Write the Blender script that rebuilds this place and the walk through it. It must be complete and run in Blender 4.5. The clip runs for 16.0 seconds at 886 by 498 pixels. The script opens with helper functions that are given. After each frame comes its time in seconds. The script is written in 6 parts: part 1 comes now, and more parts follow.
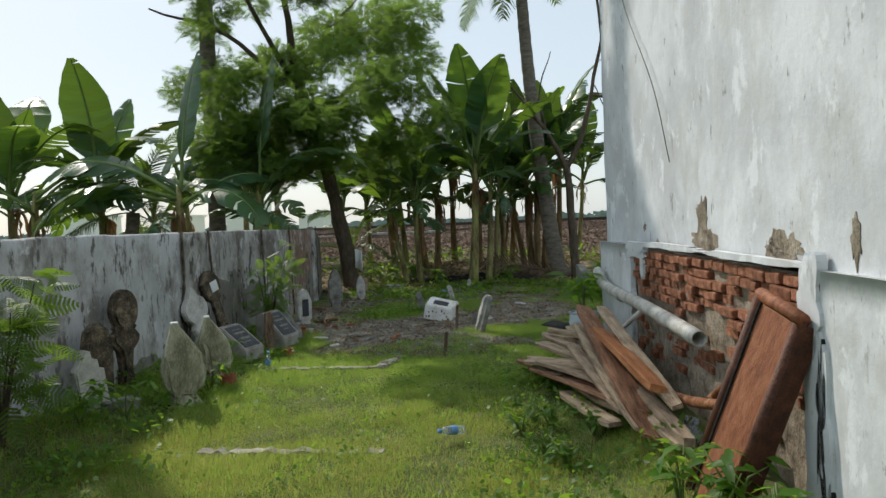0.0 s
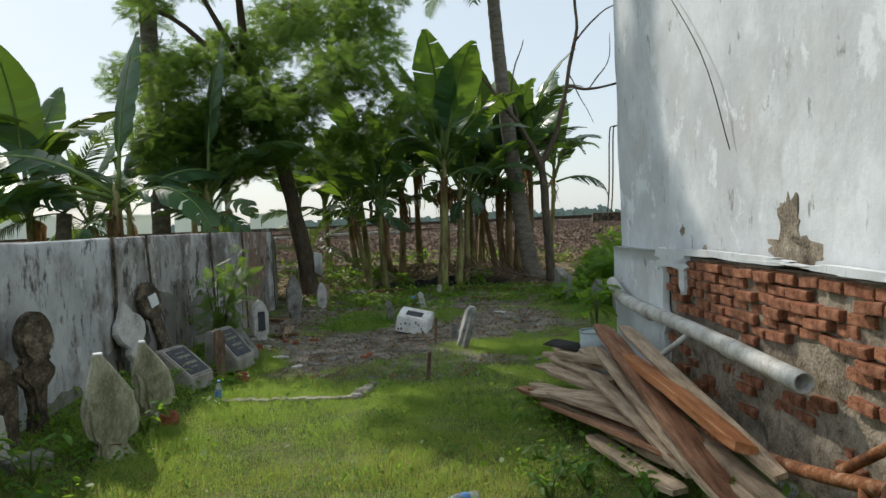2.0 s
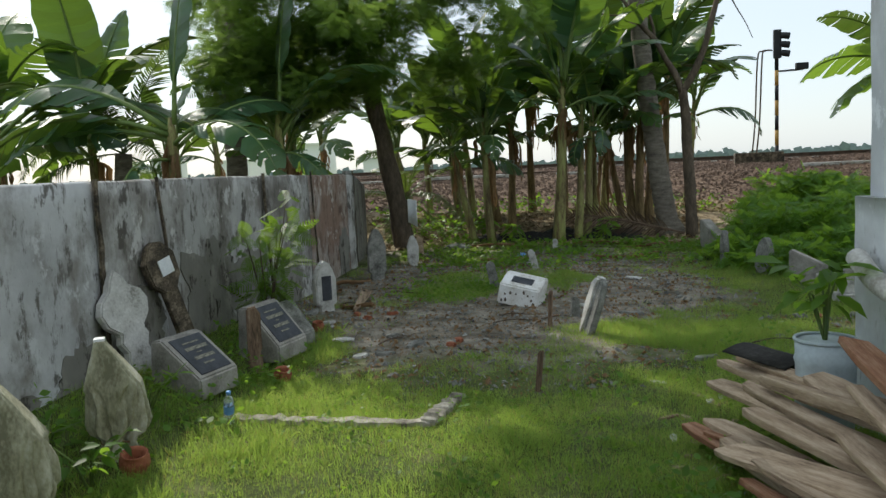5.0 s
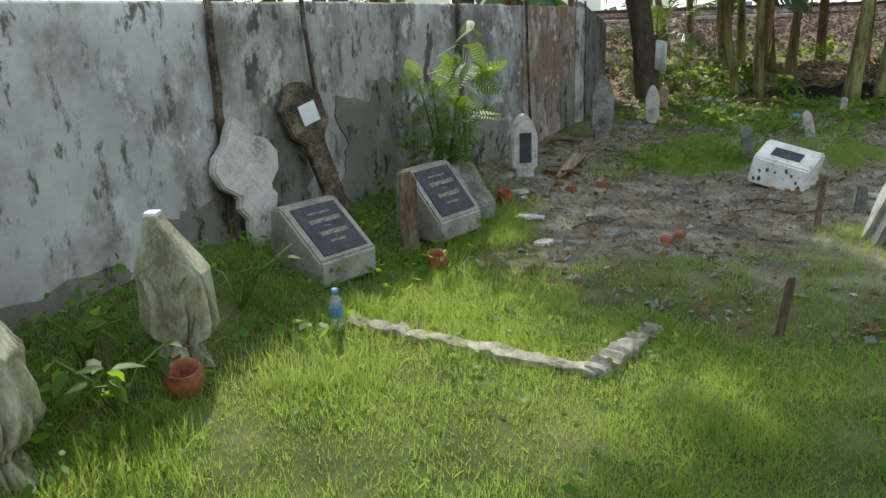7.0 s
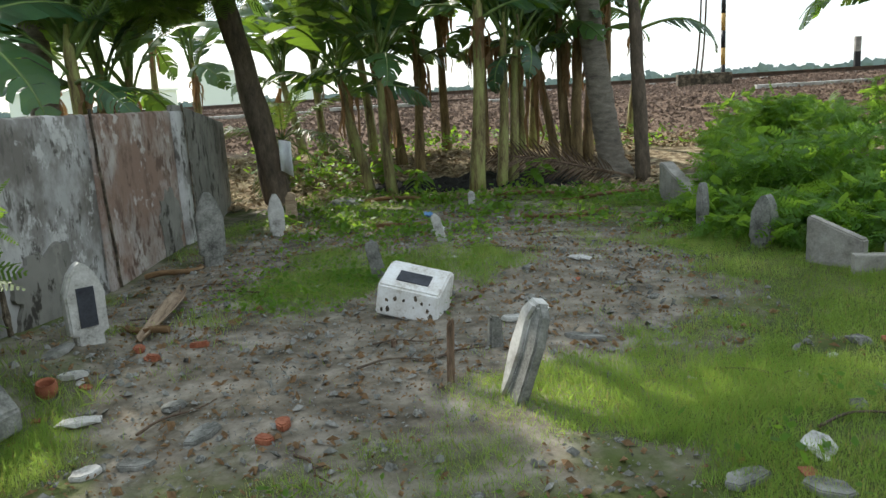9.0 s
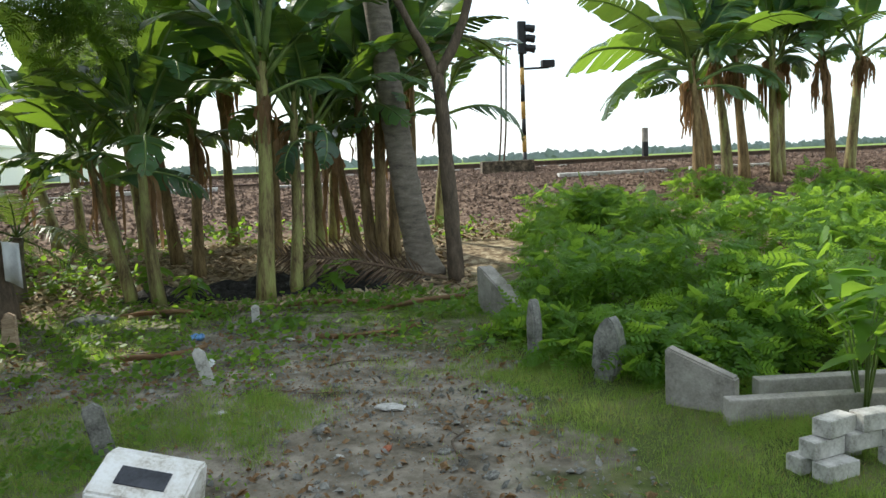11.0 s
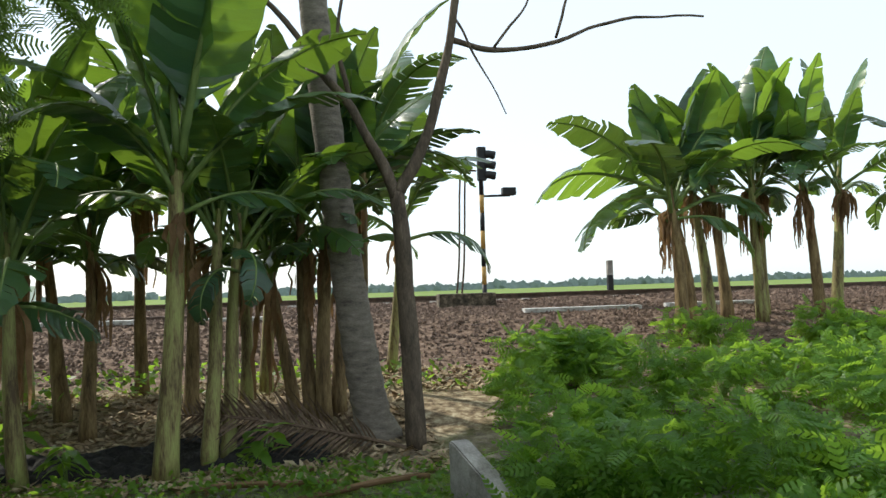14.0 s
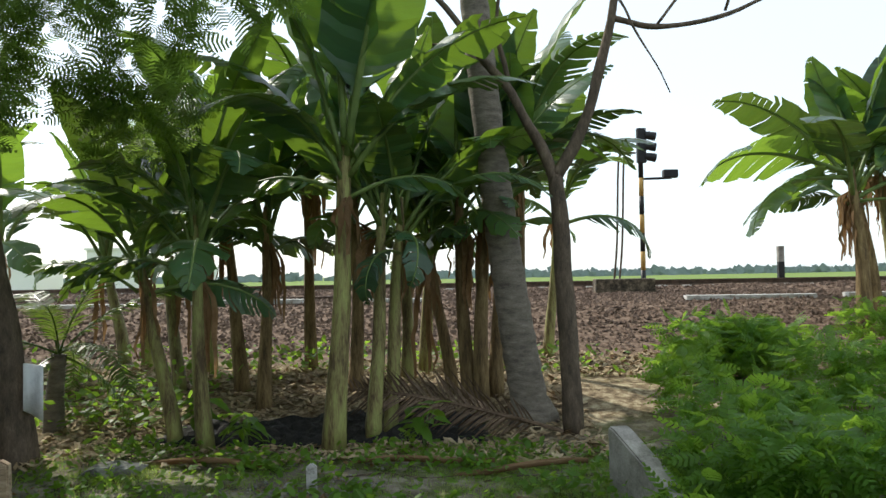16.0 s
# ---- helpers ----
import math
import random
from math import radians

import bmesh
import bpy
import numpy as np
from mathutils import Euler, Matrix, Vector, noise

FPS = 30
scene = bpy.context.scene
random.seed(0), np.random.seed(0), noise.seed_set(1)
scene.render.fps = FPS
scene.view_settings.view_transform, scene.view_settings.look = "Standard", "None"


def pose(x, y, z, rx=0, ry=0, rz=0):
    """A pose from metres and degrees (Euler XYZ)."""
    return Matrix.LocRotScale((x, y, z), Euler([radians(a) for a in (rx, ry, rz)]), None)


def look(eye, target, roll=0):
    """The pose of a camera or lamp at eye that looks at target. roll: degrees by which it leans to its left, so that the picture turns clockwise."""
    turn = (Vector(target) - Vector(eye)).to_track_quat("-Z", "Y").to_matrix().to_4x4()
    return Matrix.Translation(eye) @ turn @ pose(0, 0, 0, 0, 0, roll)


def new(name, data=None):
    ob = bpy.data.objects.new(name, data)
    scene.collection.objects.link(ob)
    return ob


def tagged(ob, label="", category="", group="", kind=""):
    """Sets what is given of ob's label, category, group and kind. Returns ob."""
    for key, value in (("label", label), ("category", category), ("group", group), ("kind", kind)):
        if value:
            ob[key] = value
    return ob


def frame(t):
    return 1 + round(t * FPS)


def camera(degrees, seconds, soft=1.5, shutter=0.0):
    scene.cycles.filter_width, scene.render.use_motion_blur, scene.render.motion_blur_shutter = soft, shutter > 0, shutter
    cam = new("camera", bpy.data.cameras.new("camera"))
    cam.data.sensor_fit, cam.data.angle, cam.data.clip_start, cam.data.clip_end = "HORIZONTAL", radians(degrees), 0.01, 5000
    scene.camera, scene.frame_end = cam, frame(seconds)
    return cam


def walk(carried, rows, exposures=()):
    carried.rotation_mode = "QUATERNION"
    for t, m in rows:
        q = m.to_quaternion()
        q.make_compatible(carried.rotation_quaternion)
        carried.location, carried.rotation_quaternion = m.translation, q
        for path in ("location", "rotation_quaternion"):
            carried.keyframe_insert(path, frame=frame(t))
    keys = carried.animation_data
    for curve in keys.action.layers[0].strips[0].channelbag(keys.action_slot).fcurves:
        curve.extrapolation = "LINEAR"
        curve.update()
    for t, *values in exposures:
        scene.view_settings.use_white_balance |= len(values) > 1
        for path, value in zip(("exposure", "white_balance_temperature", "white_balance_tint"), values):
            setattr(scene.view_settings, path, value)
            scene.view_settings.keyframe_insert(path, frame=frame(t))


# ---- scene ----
cam = camera(59.1, 16.0)
PATH = [
    (0, (1.408, 3.246, 1.571), (1.238, 5.238, 1.501), -2.3),
    (0.5, (1.314, 3.512, 1.566), (1.19, 5.505, 1.456), -3.5),
    (1, (1.287, 3.857, 1.586), (1.189, 5.85, 1.455), -3.5),
    (1.5, (1.143, 4.184, 1.599), (1.091, 6.179, 1.475), -2.7),
    (2, (1.012, 4.534, 1.615), (0.961, 6.532, 1.537), -2.5),
    (2.5, (0.975, 4.913, 1.615), (0.869, 6.909, 1.569), -2.7),
    (3, (0.894, 5.338, 1.612), (0.801, 7.334, 1.529), -2.9),
    (5.5, (0.915, 7.522, 1.512), (0.336, 9.415, 1.225), -2.7),
    (6, (0.882, 7.931, 1.473), (-0.023, 9.658, 1.028), -2.2),
    (6.5, (0.906, 8.323, 1.449), (-0.099, 9.955, 0.877), -1.2),
    (7, (0.879, 8.736, 1.434), (-0.054, 10.411, 0.868), -1.9),
    (7.5, (0.951, 9.127, 1.482), (0.15, 10.883, 0.956), -2.6),
    (8, (0.988, 9.483, 1.498), (0.355, 11.318, 1.017), -3.2),
    (8.5, (0.923, 9.887, 1.546), (0.508, 11.794, 1.11), -4.1),
    (9, (0.962, 10.336, 1.557), (0.792, 12.289, 1.159), -3.5),
    (9.5, (0.941, 10.755, 1.602), (0.996, 12.724, 1.256), -3.0),
    (12, (1.228, 12.741, 1.687), (1.67, 14.687, 1.559), -1.9),
    (12.5, (1.228, 13.09, 1.708), (1.743, 15.021, 1.649), -1.6),
    (13, (1.324, 13.432, 1.723), (1.831, 15.367, 1.726), -1.6),
    (13.5, (1.404, 13.641, 1.727), (1.925, 15.571, 1.785), -1.5),
    (14, (1.34, 13.891, 1.748), (1.813, 15.832, 1.845), -1.8),
    (14.5, (1.308, 13.96, 1.729), (1.563, 15.941, 1.838), -2.0),
    (15, (1.25, 13.947, 1.726), (1.182, 15.945, 1.804), -1.7),
    (15.5, (1.227, 13.912, 1.727), (1.056, 15.905, 1.771), -1.3),
    (16, (1.295, 13.87, 1.734), (1.379, 15.867, 1.801), -1.0),
]
EXPOSURES = [(0, -0.74), (3, -0.72), (5.5, -0.4), (7, -0.06), (9.5, 0.05), (12, 0.12), (14, -0.14), (16, -0.12)]
walk(cam, [(t, look(e, g, r)) for t, e, g, r in PATH], EXPOSURES)

# ---- world, sun ----
SUN_EL, SUN_AZ = 41, 321.5     # degrees; azimuth clockwise from +y
world = bpy.data.worlds.new("world")
scene.world = world
world.use_nodes = True
wn = world.node_tree.nodes
sky = wn.new("ShaderNodeTexSky")
sky.sky_type, sky.sun_disc = "NISHITA", False
sky.sun_elevation, sky.sun_rotation = radians(SUN_EL), radians(SUN_AZ)
sky.dust_density, sky.air_density, sky.ozone_density = 1.2, 1.0, 1.0
wn["Background"].inputs["Strength"].default_value = 0.15
haze = wn.new("ShaderNodeMix")     # humid haze whitens the whole sky
haze.data_type = "RGBA"
haze.inputs["Factor"].default_value = 0.55
haze.inputs["B"].default_value = (10.4, 11.7, 12.4, 1)
world.node_tree.links.new(sky.outputs[0], haze.inputs["A"])
world.node_tree.links.new(haze.outputs["Result"], wn["Background"].inputs["Color"])
sun = new("sun", bpy.data.lights.new("sun", "SUN"))
sun.data.energy, sun.data.angle, sun.data.color = 5.0, radians(0.6), (1.0, 0.95, 0.85)
to_sun = Vector((math.sin(radians(SUN_AZ)) * math.cos(radians(SUN_EL)), math.cos(radians(SUN_AZ)) * math.cos(radians(SUN_EL)), math.sin(radians(SUN_EL))))
sun.matrix_world = look(to_sun * 60, (0, 0, 0))


# ---- materials ----
def mat(name, ramp, scale=6.0, rough=0.8, bump=0.3, fine=60.0, stretch=(1, 1, 1), detail=6, metal=0.0, random_tint=0.0, translucent=None, mix=0.4, coords="Object", specular=0.3):
    """Noise-coloured surface: ramp is a list of (position, colour)."""
    m = bpy.data.materials.new(name)
    m.use_nodes = True
    n, l = m.node_tree.nodes, m.node_tree.links
    b = n["Principled BSDF"]
    tc = n.new("ShaderNodeTexCoord")
    mp = n.new("ShaderNodeMapping")
    mp.inputs["Scale"].default_value = stretch
    l.new(tc.outputs[coords], mp.inputs["Vector"])
    big = n.new("ShaderNodeTexNoise")
    big.inputs["Scale"].default_value, big.inputs["Detail"].default_value, big.inputs["Roughness"].default_value = scale, detail, 0.65
    l.new(mp.outputs[0], big.inputs["Vector"])
    small = n.new("ShaderNodeTexNoise")
    small.inputs["Scale"].default_value, small.inputs["Detail"].default_value = fine, 4
    l.new(mp.outputs[0], small.inputs["Vector"])
    add = n.new("ShaderNodeMath")
    add.operation = "MULTIPLY_ADD"
    l.new(small.outputs["Fac"], add.inputs[0])
    add.inputs[1].default_value = 0.35
    l.new(big.outputs["Fac"], add.inputs[2])
    sub = n.new("ShaderNodeMath")
    sub.operation = "SUBTRACT"
    l.new(add.outputs[0], sub.inputs[0])
    sub.inputs[1].default_value = 0.175
    r = n.new("ShaderNodeValToRGB")
    els = r.color_ramp.elements
    while len(els) < len(ramp):
        els.new(0.5)
    for e, (p, c) in zip(els, ramp):
        e.position, e.color = p, (*c, 1)
    l.new(sub.outputs[0], r.inputs[0])
    col = r.outputs[0]
    if random_tint:
        info = n.new("ShaderNodeObjectInfo")
        geo = n.new("ShaderNodeNewGeometry")
        s2 = n.new("ShaderNodeMath")
        s2.operation = "ADD"
        l.new(info.outputs["Random"], s2.inputs[0])
        l.new(geo.outputs["Random Per Island"], s2.inputs[1])
        rng = n.new("ShaderNodeMapRange")
        rng.inputs["From Max"].default_value = 2.0
        rng.inputs["To Min"].default_value, rng.inputs["To Max"].default_value = 1 - random_tint, 1 + random_tint
        l.new(s2.outputs[0], rng.inputs[0])
        hsv = n.new("ShaderNodeHueSaturation")
        l.new(rng.outputs[0], hsv.inputs["Value"])
        l.new(col, hsv.inputs["Color"])
        col = hsv.outputs[0]
    l.new(col, b.inputs["Base Color"])
    b.inputs["Roughness"].default_value, b.inputs["Metallic"].default_value = rough, metal
    b.inputs["Specular IOR Level"].default_value = specular
    if bump:
        bp = n.new("ShaderNodeBump")
        bp.inputs["Strength"].default_value, bp.inputs["Distance"].default_value = bump, 0.02
        l.new(add.outputs[0], bp.inputs["Height"])
        l.new(bp.outputs[0], b.inputs["Normal"])
    if translucent:
        tr = n.new("ShaderNodeBsdfTranslucent")
        tr.inputs["Color"].default_value = (*translucent, 1)
        mx = n.new("ShaderNodeMixShader")
        mx.inputs[0].default_value = mix
        l.new(b.outputs[0], mx.inputs[1])
        l.new(tr.outputs[0], mx.inputs[2])
        l.new(mx.outputs[0], n["Material Output"].inputs["Surface"])
    return m


M_LEAF = mat("banana_leaf", [(0.3, (0.022, 0.065, 0.036)), (0.6, (0.04, 0.1, 0.045)), (0.85, (0.1, 0.14, 0.05))], 1.5, 0.33, 0.25, 40, (6, 1, 1), random_tint=0.6, translucent=(0.29, 0.48, 0.04), mix=0.3, specular=0.5)
ln_, ll_ = M_LEAF.node_tree.nodes, M_LEAF.node_tree.links     # translucency set at random per leaf, so that only some look backlit
lit = ln_.new("ShaderNodeMapRange")
lit.inputs["To Min"].default_value, lit.inputs["To Max"].default_value = 0.06, 0.42
ll_.new(ln_.new("ShaderNodeObjectInfo").outputs["Random"], lit.inputs[0])
ll_.new(lit.outputs[0], ln_["Mix Shader"].inputs[0])
M_RIB = mat("leaf_rib", [(0.3, (0.1, 0.16, 0.045)), (0.7, (0.18, 0.25, 0.07))], 8, 0.5, 0.1)
M_DRYLEAF = mat("dry_leaf", [(0.3, (0.13, 0.075, 0.035)), (0.6, (0.27, 0.17, 0.09)), (0.8, (0.4, 0.3, 0.18))], 5, 0.9, 0.4, 60, (1, 5, 1), random_tint=0.3, translucent=(0.35, 0.2, 0.08), mix=0.25)
M_WHITEPAINT = mat("peeling_white_paint", [(0.3, (0.42, 0.38, 0.32)), (0.42, (0.68, 0.66, 0.62)), (0.6, (0.82, 0.82, 0.81))], 5, 0.7, 0.3, 60)
M_LITTER = mat("pale_leaf_litter", [(0.3, (0.2, 0.13, 0.07)), (0.5, (0.4, 0.3, 0.18)), (0.72, (0.58, 0.5, 0.34))], 4, 0.9, 0.3, 40, random_tint=0.4)
M_DEADFROND = mat("dead_frond", [(0.3, (0.07, 0.045, 0.03)), (0.6, (0.16, 0.11, 0.075)), (0.8, (0.28, 0.21, 0.15))], 5, 0.9, 0.2, 40, random_tint=0.4)
M_STEM = mat("banana_stem", [(0.36, (0.09, 0.06, 0.03)), (0.48, (0.21, 0.18, 0.07)), (0.66, (0.31, 0.34, 0.11))], 3, 0.6, 0.5, 30, (3, 3, 0.5), random_tint=0.3)
M_STEMBROWN = mat("banana_stem_brown", [(0.3, (0.06, 0.04, 0.022)), (0.5, (0.19, 0.13, 0.06)), (0.75, (0.36, 0.27, 0.13))], 4, 0.85, 0.6, 30, (3, 3, 0.5), random_tint=0.3)
M_BARK = mat("bark", [(0.3, (0.05, 0.04, 0.03)), (0.6, (0.14, 0.105, 0.075)), (0.8, (0.24, 0.19, 0.14))], 6, 0.9, 0.8, 40, (2, 2, 0.7))
M_PALMBARK = mat("palm_bark", [(0.3, (0.1, 0.085, 0.07)), (0.6, (0.24, 0.21, 0.17)), (0.8, (0.36, 0.32, 0.27))], 5, 0.9, 0.8, 50, (1, 1, 3))
M_FEATHER = mat("feathery_leaf", [(0.3, (0.035, 0.075, 0.015)), (0.7, (0.085, 0.14, 0.03))], 0.8, 0.55, 0, random_tint=0.35, translucent=(0.3, 0.46, 0.08), mix=0.5)
M_SHRUB = mat("shrub_leaf", [(0.3, (0.04, 0.115, 0.014)), (0.7, (0.09, 0.19, 0.026))], 0.8, 0.5, 0, random_tint=0.55, translucent=(0.33, 0.54, 0.05), mix=0.48)
M_SAPLING = mat("young_feathery_leaf", [(0.3, (0.05, 0.12, 0.018)), (0.7, (0.1, 0.18, 0.03))], 0.8, 0.5, 0, random_tint=0.6, translucent=(0.26, 0.42, 0.04), mix=0.42)
M_PALMLEAF = mat("palm_leaf", [(0.3, (0.03, 0.07, 0.015)), (0.7, (0.075, 0.12, 0.03))], 2, 0.4, 0, random_tint=0.3, translucent=(0.2, 0.3, 0.04), mix=0.35, specular=0.5)
M_GRASS = mat("grass_blade", [(0.32, (0.05, 0.12, 0.025)), (0.5, (0.12, 0.205, 0.045)), (0.7, (0.27, 0.29, 0.11))], 1.6, 0.5, 0, 9, random_tint=0.95, translucent=(0.5, 0.68, 0.12), mix=0.48)
M_DRYGRASS = mat("dry_grass_blade", [(0.32, (0.13, 0.13, 0.04)), (0.5, (0.28, 0.24, 0.085)), (0.7, (0.46, 0.38, 0.18))], 1.6, 0.6, 0, 9, random_tint=0.8, translucent=(0.7, 0.62, 0.18), mix=0.45)
M_STONE = mat("weathered_stone", [(0.3, (0.06, 0.058, 0.05)), (0.5, (0.2, 0.2, 0.18)), (0.75, (0.4, 0.39, 0.36))], 6, 0.9, 0.6, 70)
M_PALE = mat("pale_cement", [(0.28, (0.16, 0.15, 0.13)), (0.45, (0.45, 0.44, 0.41)), (0.7, (0.66, 0.65, 0.62))], 7, 0.85, 0.5, 70)
M_DARKSTONE = mat("dark_mossy_stone", [(0.34, (0.025, 0.022, 0.017)), (0.52, (0.1, 0.08, 0.056)), (0.68, (0.26, 0.21, 0.15))], 8, 0.95, 0.8, 60)
M_CLOTH = mat("dirty_cloth", [(0.34, (0.17, 0.165, 0.105)), (0.5, (0.36, 0.35, 0.245)), (0.66, (0.54, 0.53, 0.43))], 4, 0.85, 0.35, 60, (1.2, 1.2, 0.6))
M_OLDWOOD = mat("old_stake_wood", [(0.3, (0.07, 0.05, 0.035)), (0.5, (0.19, 0.125, 0.085)), (0.75, (0.34, 0.26, 0.19))], 4, 0.9, 0.5, 30, (6, 6, 1), random_tint=0.25)
M_PLAQUE = mat("slate_plaque", [(0.3, (0.025, 0.028, 0.035)), (0.7, (0.07, 0.075, 0.09))], 6, 0.5, 0.15, 70)
M_INK = mat("faded_letters", [(0.4, (0.12, 0.12, 0.1)), (0.6, (0.3, 0.28, 0.22))], 45, 0.8, 0)
M_WHITE = mat("white_enamel", [(0.3, (0.6, 0.62, 0.64)), (0.6, (0.78, 0.8, 0.82))], 8, 0.5, 0.1)
M_WOOD = mat("grey_plank", [(0.3, (0.13, 0.09, 0.06)), (0.5, (0.36, 0.265, 0.18)), (0.75, (0.56, 0.45, 0.33))], 3, 0.85, 0.5, 30, (1, 9, 9), random_tint=0.3)
M_REDWOOD = mat("red_painted_plank", [(0.3, (0.09, 0.045, 0.026)), (0.5, (0.25, 0.115, 0.06)), (0.75, (0.4, 0.26, 0.17))], 3, 0.75, 0.4, 30, (1, 9, 9), random_tint=0.2)
M_ORANGEWOOD = mat("orange_painted_plank", [(0.3, (0.2, 0.075, 0.03)), (0.5, (0.4, 0.15, 0.055)), (0.75, (0.5, 0.27, 0.14))], 3, 0.75, 0.4, 30, (1, 9, 9))
M_RUSTSHEET = mat("rusty_red_sheet", [(0.3, (0.13, 0.042, 0.02)), (0.52, (0.27, 0.095, 0.04)), (0.75, (0.36, 0.165, 0.085))], 9, 0.62, 0.5, 120, (3, 3, 1), metal=0.15, specular=0.35)
M_RUSTFRAME = mat("rusty_dark_frame", [(0.3, (0.04, 0.016, 0.01)), (0.6, (0.11, 0.04, 0.02)), (0.8, (0.2, 0.085, 0.045))], 11, 0.6, 0.5, 90, metal=0.2, specular=0.35)
M_BRICK = mat("old_brick", [(0.3, (0.1, 0.045, 0.028)), (0.5, (0.29, 0.115, 0.06)), (0.75, (0.46, 0.25, 0.155))], 14, 0.95, 0.8, 90, random_tint=0.3, coords="Object")
M_MORTAR = mat("crumbling_mortar", [(0.3, (0.1, 0.078, 0.055)), (0.5, (0.28, 0.23, 0.17)), (0.75, (0.46, 0.4, 0.32))], 9, 0.95, 1.0, 60)
M_PVC = mat("dirty_pvc", [(0.3, (0.3, 0.28, 0.24)), (0.55, (0.6, 0.59, 0.55)), (0.8, (0.72, 0.71, 0.68))], 6, 0.5, 0.1, 60)
M_RUST = mat("rust", [(0.3, (0.06, 0.025, 0.012)), (0.5, (0.23, 0.085, 0.03)), (0.75, (0.5, 0.36, 0.25))], 7, 0.85, 0.5, 60)
M_RAIL = mat("rail_steel", [(0.3, (0.05, 0.035, 0.025)), (0.7, (0.13, 0.085, 0.06))], 6, 0.7, 0.3)
M_CONCRETE = mat("concrete", [(0.3, (0.16, 0.15, 0.13)), (0.55, (0.33, 0.31, 0.28)), (0.8, (0.48, 0.46, 0.42))], 4, 0.9, 0.4, 60)
M_BALLAST = mat("ballast_stone", [(0.3, (0.06, 0.04, 0.03)), (0.6, (0.16, 0.108, 0.08)), (0.8, (0.29, 0.215, 0.165))], 5, 0.95, 0.5, 40, random_tint=0.4)
M_CHAR = mat("charred_waste", [(0.3, (0.008, 0.008, 0.008)), (0.6, (0.03, 0.028, 0.025)), (0.85, (0.09, 0.085, 0.08))], 9, 0.9, 1.0, 50)
M_BLACK = mat("black_paint", [(0.3, (0.01, 0.01, 0.011)), (0.7, (0.03, 0.03, 0.032))], 6, 0.5, 0.1)
M_YELLOW = mat("faded_yellow_paint", [(0.3, (0.35, 0.2, 0.05)), (0.7, (0.55, 0.34, 0.1))], 6, 0.6, 0.1)
M_CLAY = mat("terracotta", [(0.3, (0.2, 0.06, 0.03)), (0.7, (0.42, 0.16, 0.09))], 8, 0.85, 0.3)
# far facades and trees: aerial haze is mixed into the colours
M_FAR = mat("haze_tinted_facade", [(0.3, (0.8, 0.79, 0.76)), (0.7, (0.84, 0.83, 0.8))], 0.3, 0.9, 0)
M_FARTREE = mat("haze_tinted_trees", [(0.3, (0.16, 0.21, 0.2)), (0.7, (0.24, 0.3, 0.28))], 0.3, 0.9, 0)


# ---- mesh helpers ----
def mesh(name, verts, faces, material, smooth=True):
    me = bpy.data.meshes.new(name)
    me.from_pydata([tuple(v) for v in verts], [], faces)
    for m in material if isinstance(material, (list, tuple)) else [material]:
        me.materials.append(m)
    if smooth:
        me.polygons.foreach_set("use_smooth", [True] * len(me.polygons))
    me.update()
    return me


def quads(name, v, n, material, tris=False):
    """One mesh out of a big array of separate quads (or triangles): v is (count * n, 3)."""
    v = np.asarray(v, dtype=np.float32).reshape(-1, 3)
    me = bpy.data.meshes.new(name)
    count = len(v) // n
    me.vertices.add(len(v))
    me.vertices.foreach_set("co", v.ravel())
    me.loops.add(len(v))
    me.loops.foreach_set("vertex_index", np.arange(len(v), dtype=np.int32))
    me.polygons.add(count)
    me.polygons.foreach_set("loop_start", np.arange(0, len(v), n, dtype=np.int32))
    me.polygons.foreach_set("loop_total", np.full(count, n, dtype=np.int32))
    me.materials.append(material)
    me.update(calc_edges=True)
    return me


def thing(name, label, category, at=(0, 0, 0), rot=(0, 0, 0), group="", kind=""):
    e = new(name)
    e.matrix_basis = pose(*at, *rot)
    e.empty_display_size = 0.1
    return tagged(e, label, category, group, kind)


def under(name, me, parent, m=None, label=""):
    ob = new(name, me)
    ob.parent = parent
    if m is not None:
        ob.matrix_basis = m
    return tagged(ob, label) if label else ob


def solid(name, me, label, category, m=None, group="", kind=""):
    ob = new(name, me)
    if m is not None:
        ob.matrix_basis = m
    return tagged(ob, label, category, group, kind)


def bm_mesh(name, bm, material, smooth=False):
    me = bpy.data.meshes.new(name)
    bmesh.ops.recalc_face_normals(bm, faces=bm.faces)
    bm.to_mesh(me)
    bm.free()
    me.materials.append(material)
    if smooth:
        me.polygons.foreach_set("use_smooth", [True] * len(me.polygons))
    return me


def box_mesh(name, sx, sy, sz, material, bevel=0.01, rough=0.0, cuts=0, seed=0):
    """A worn block, base at z = 0, centred in x and y."""
    bm = bmesh.new()
    bmesh.ops.create_cube(bm, size=1)
    bmesh.ops.scale(bm, verts=bm.verts, vec=(sx, sy, sz))
    bmesh.ops.translate(bm, verts=bm.verts, vec=(0, 0, sz / 2))
    if cuts:
        bmesh.ops.subdivide_edges(bm, edges=bm.edges, cuts=cuts, use_grid_fill=True)
    elif bevel:
        bmesh.ops.bevel(bm, geom=bm.edges, offset=bevel, segments=2, affect="EDGES", profile=0.6)
    if rough:
        for v in bm.verts:
            v.co += noise.noise_vector(v.co * 5 + Vector((seed, seed * 2.1, 0))) * rough
    return bm_mesh(name, bm, material, bool(cuts))


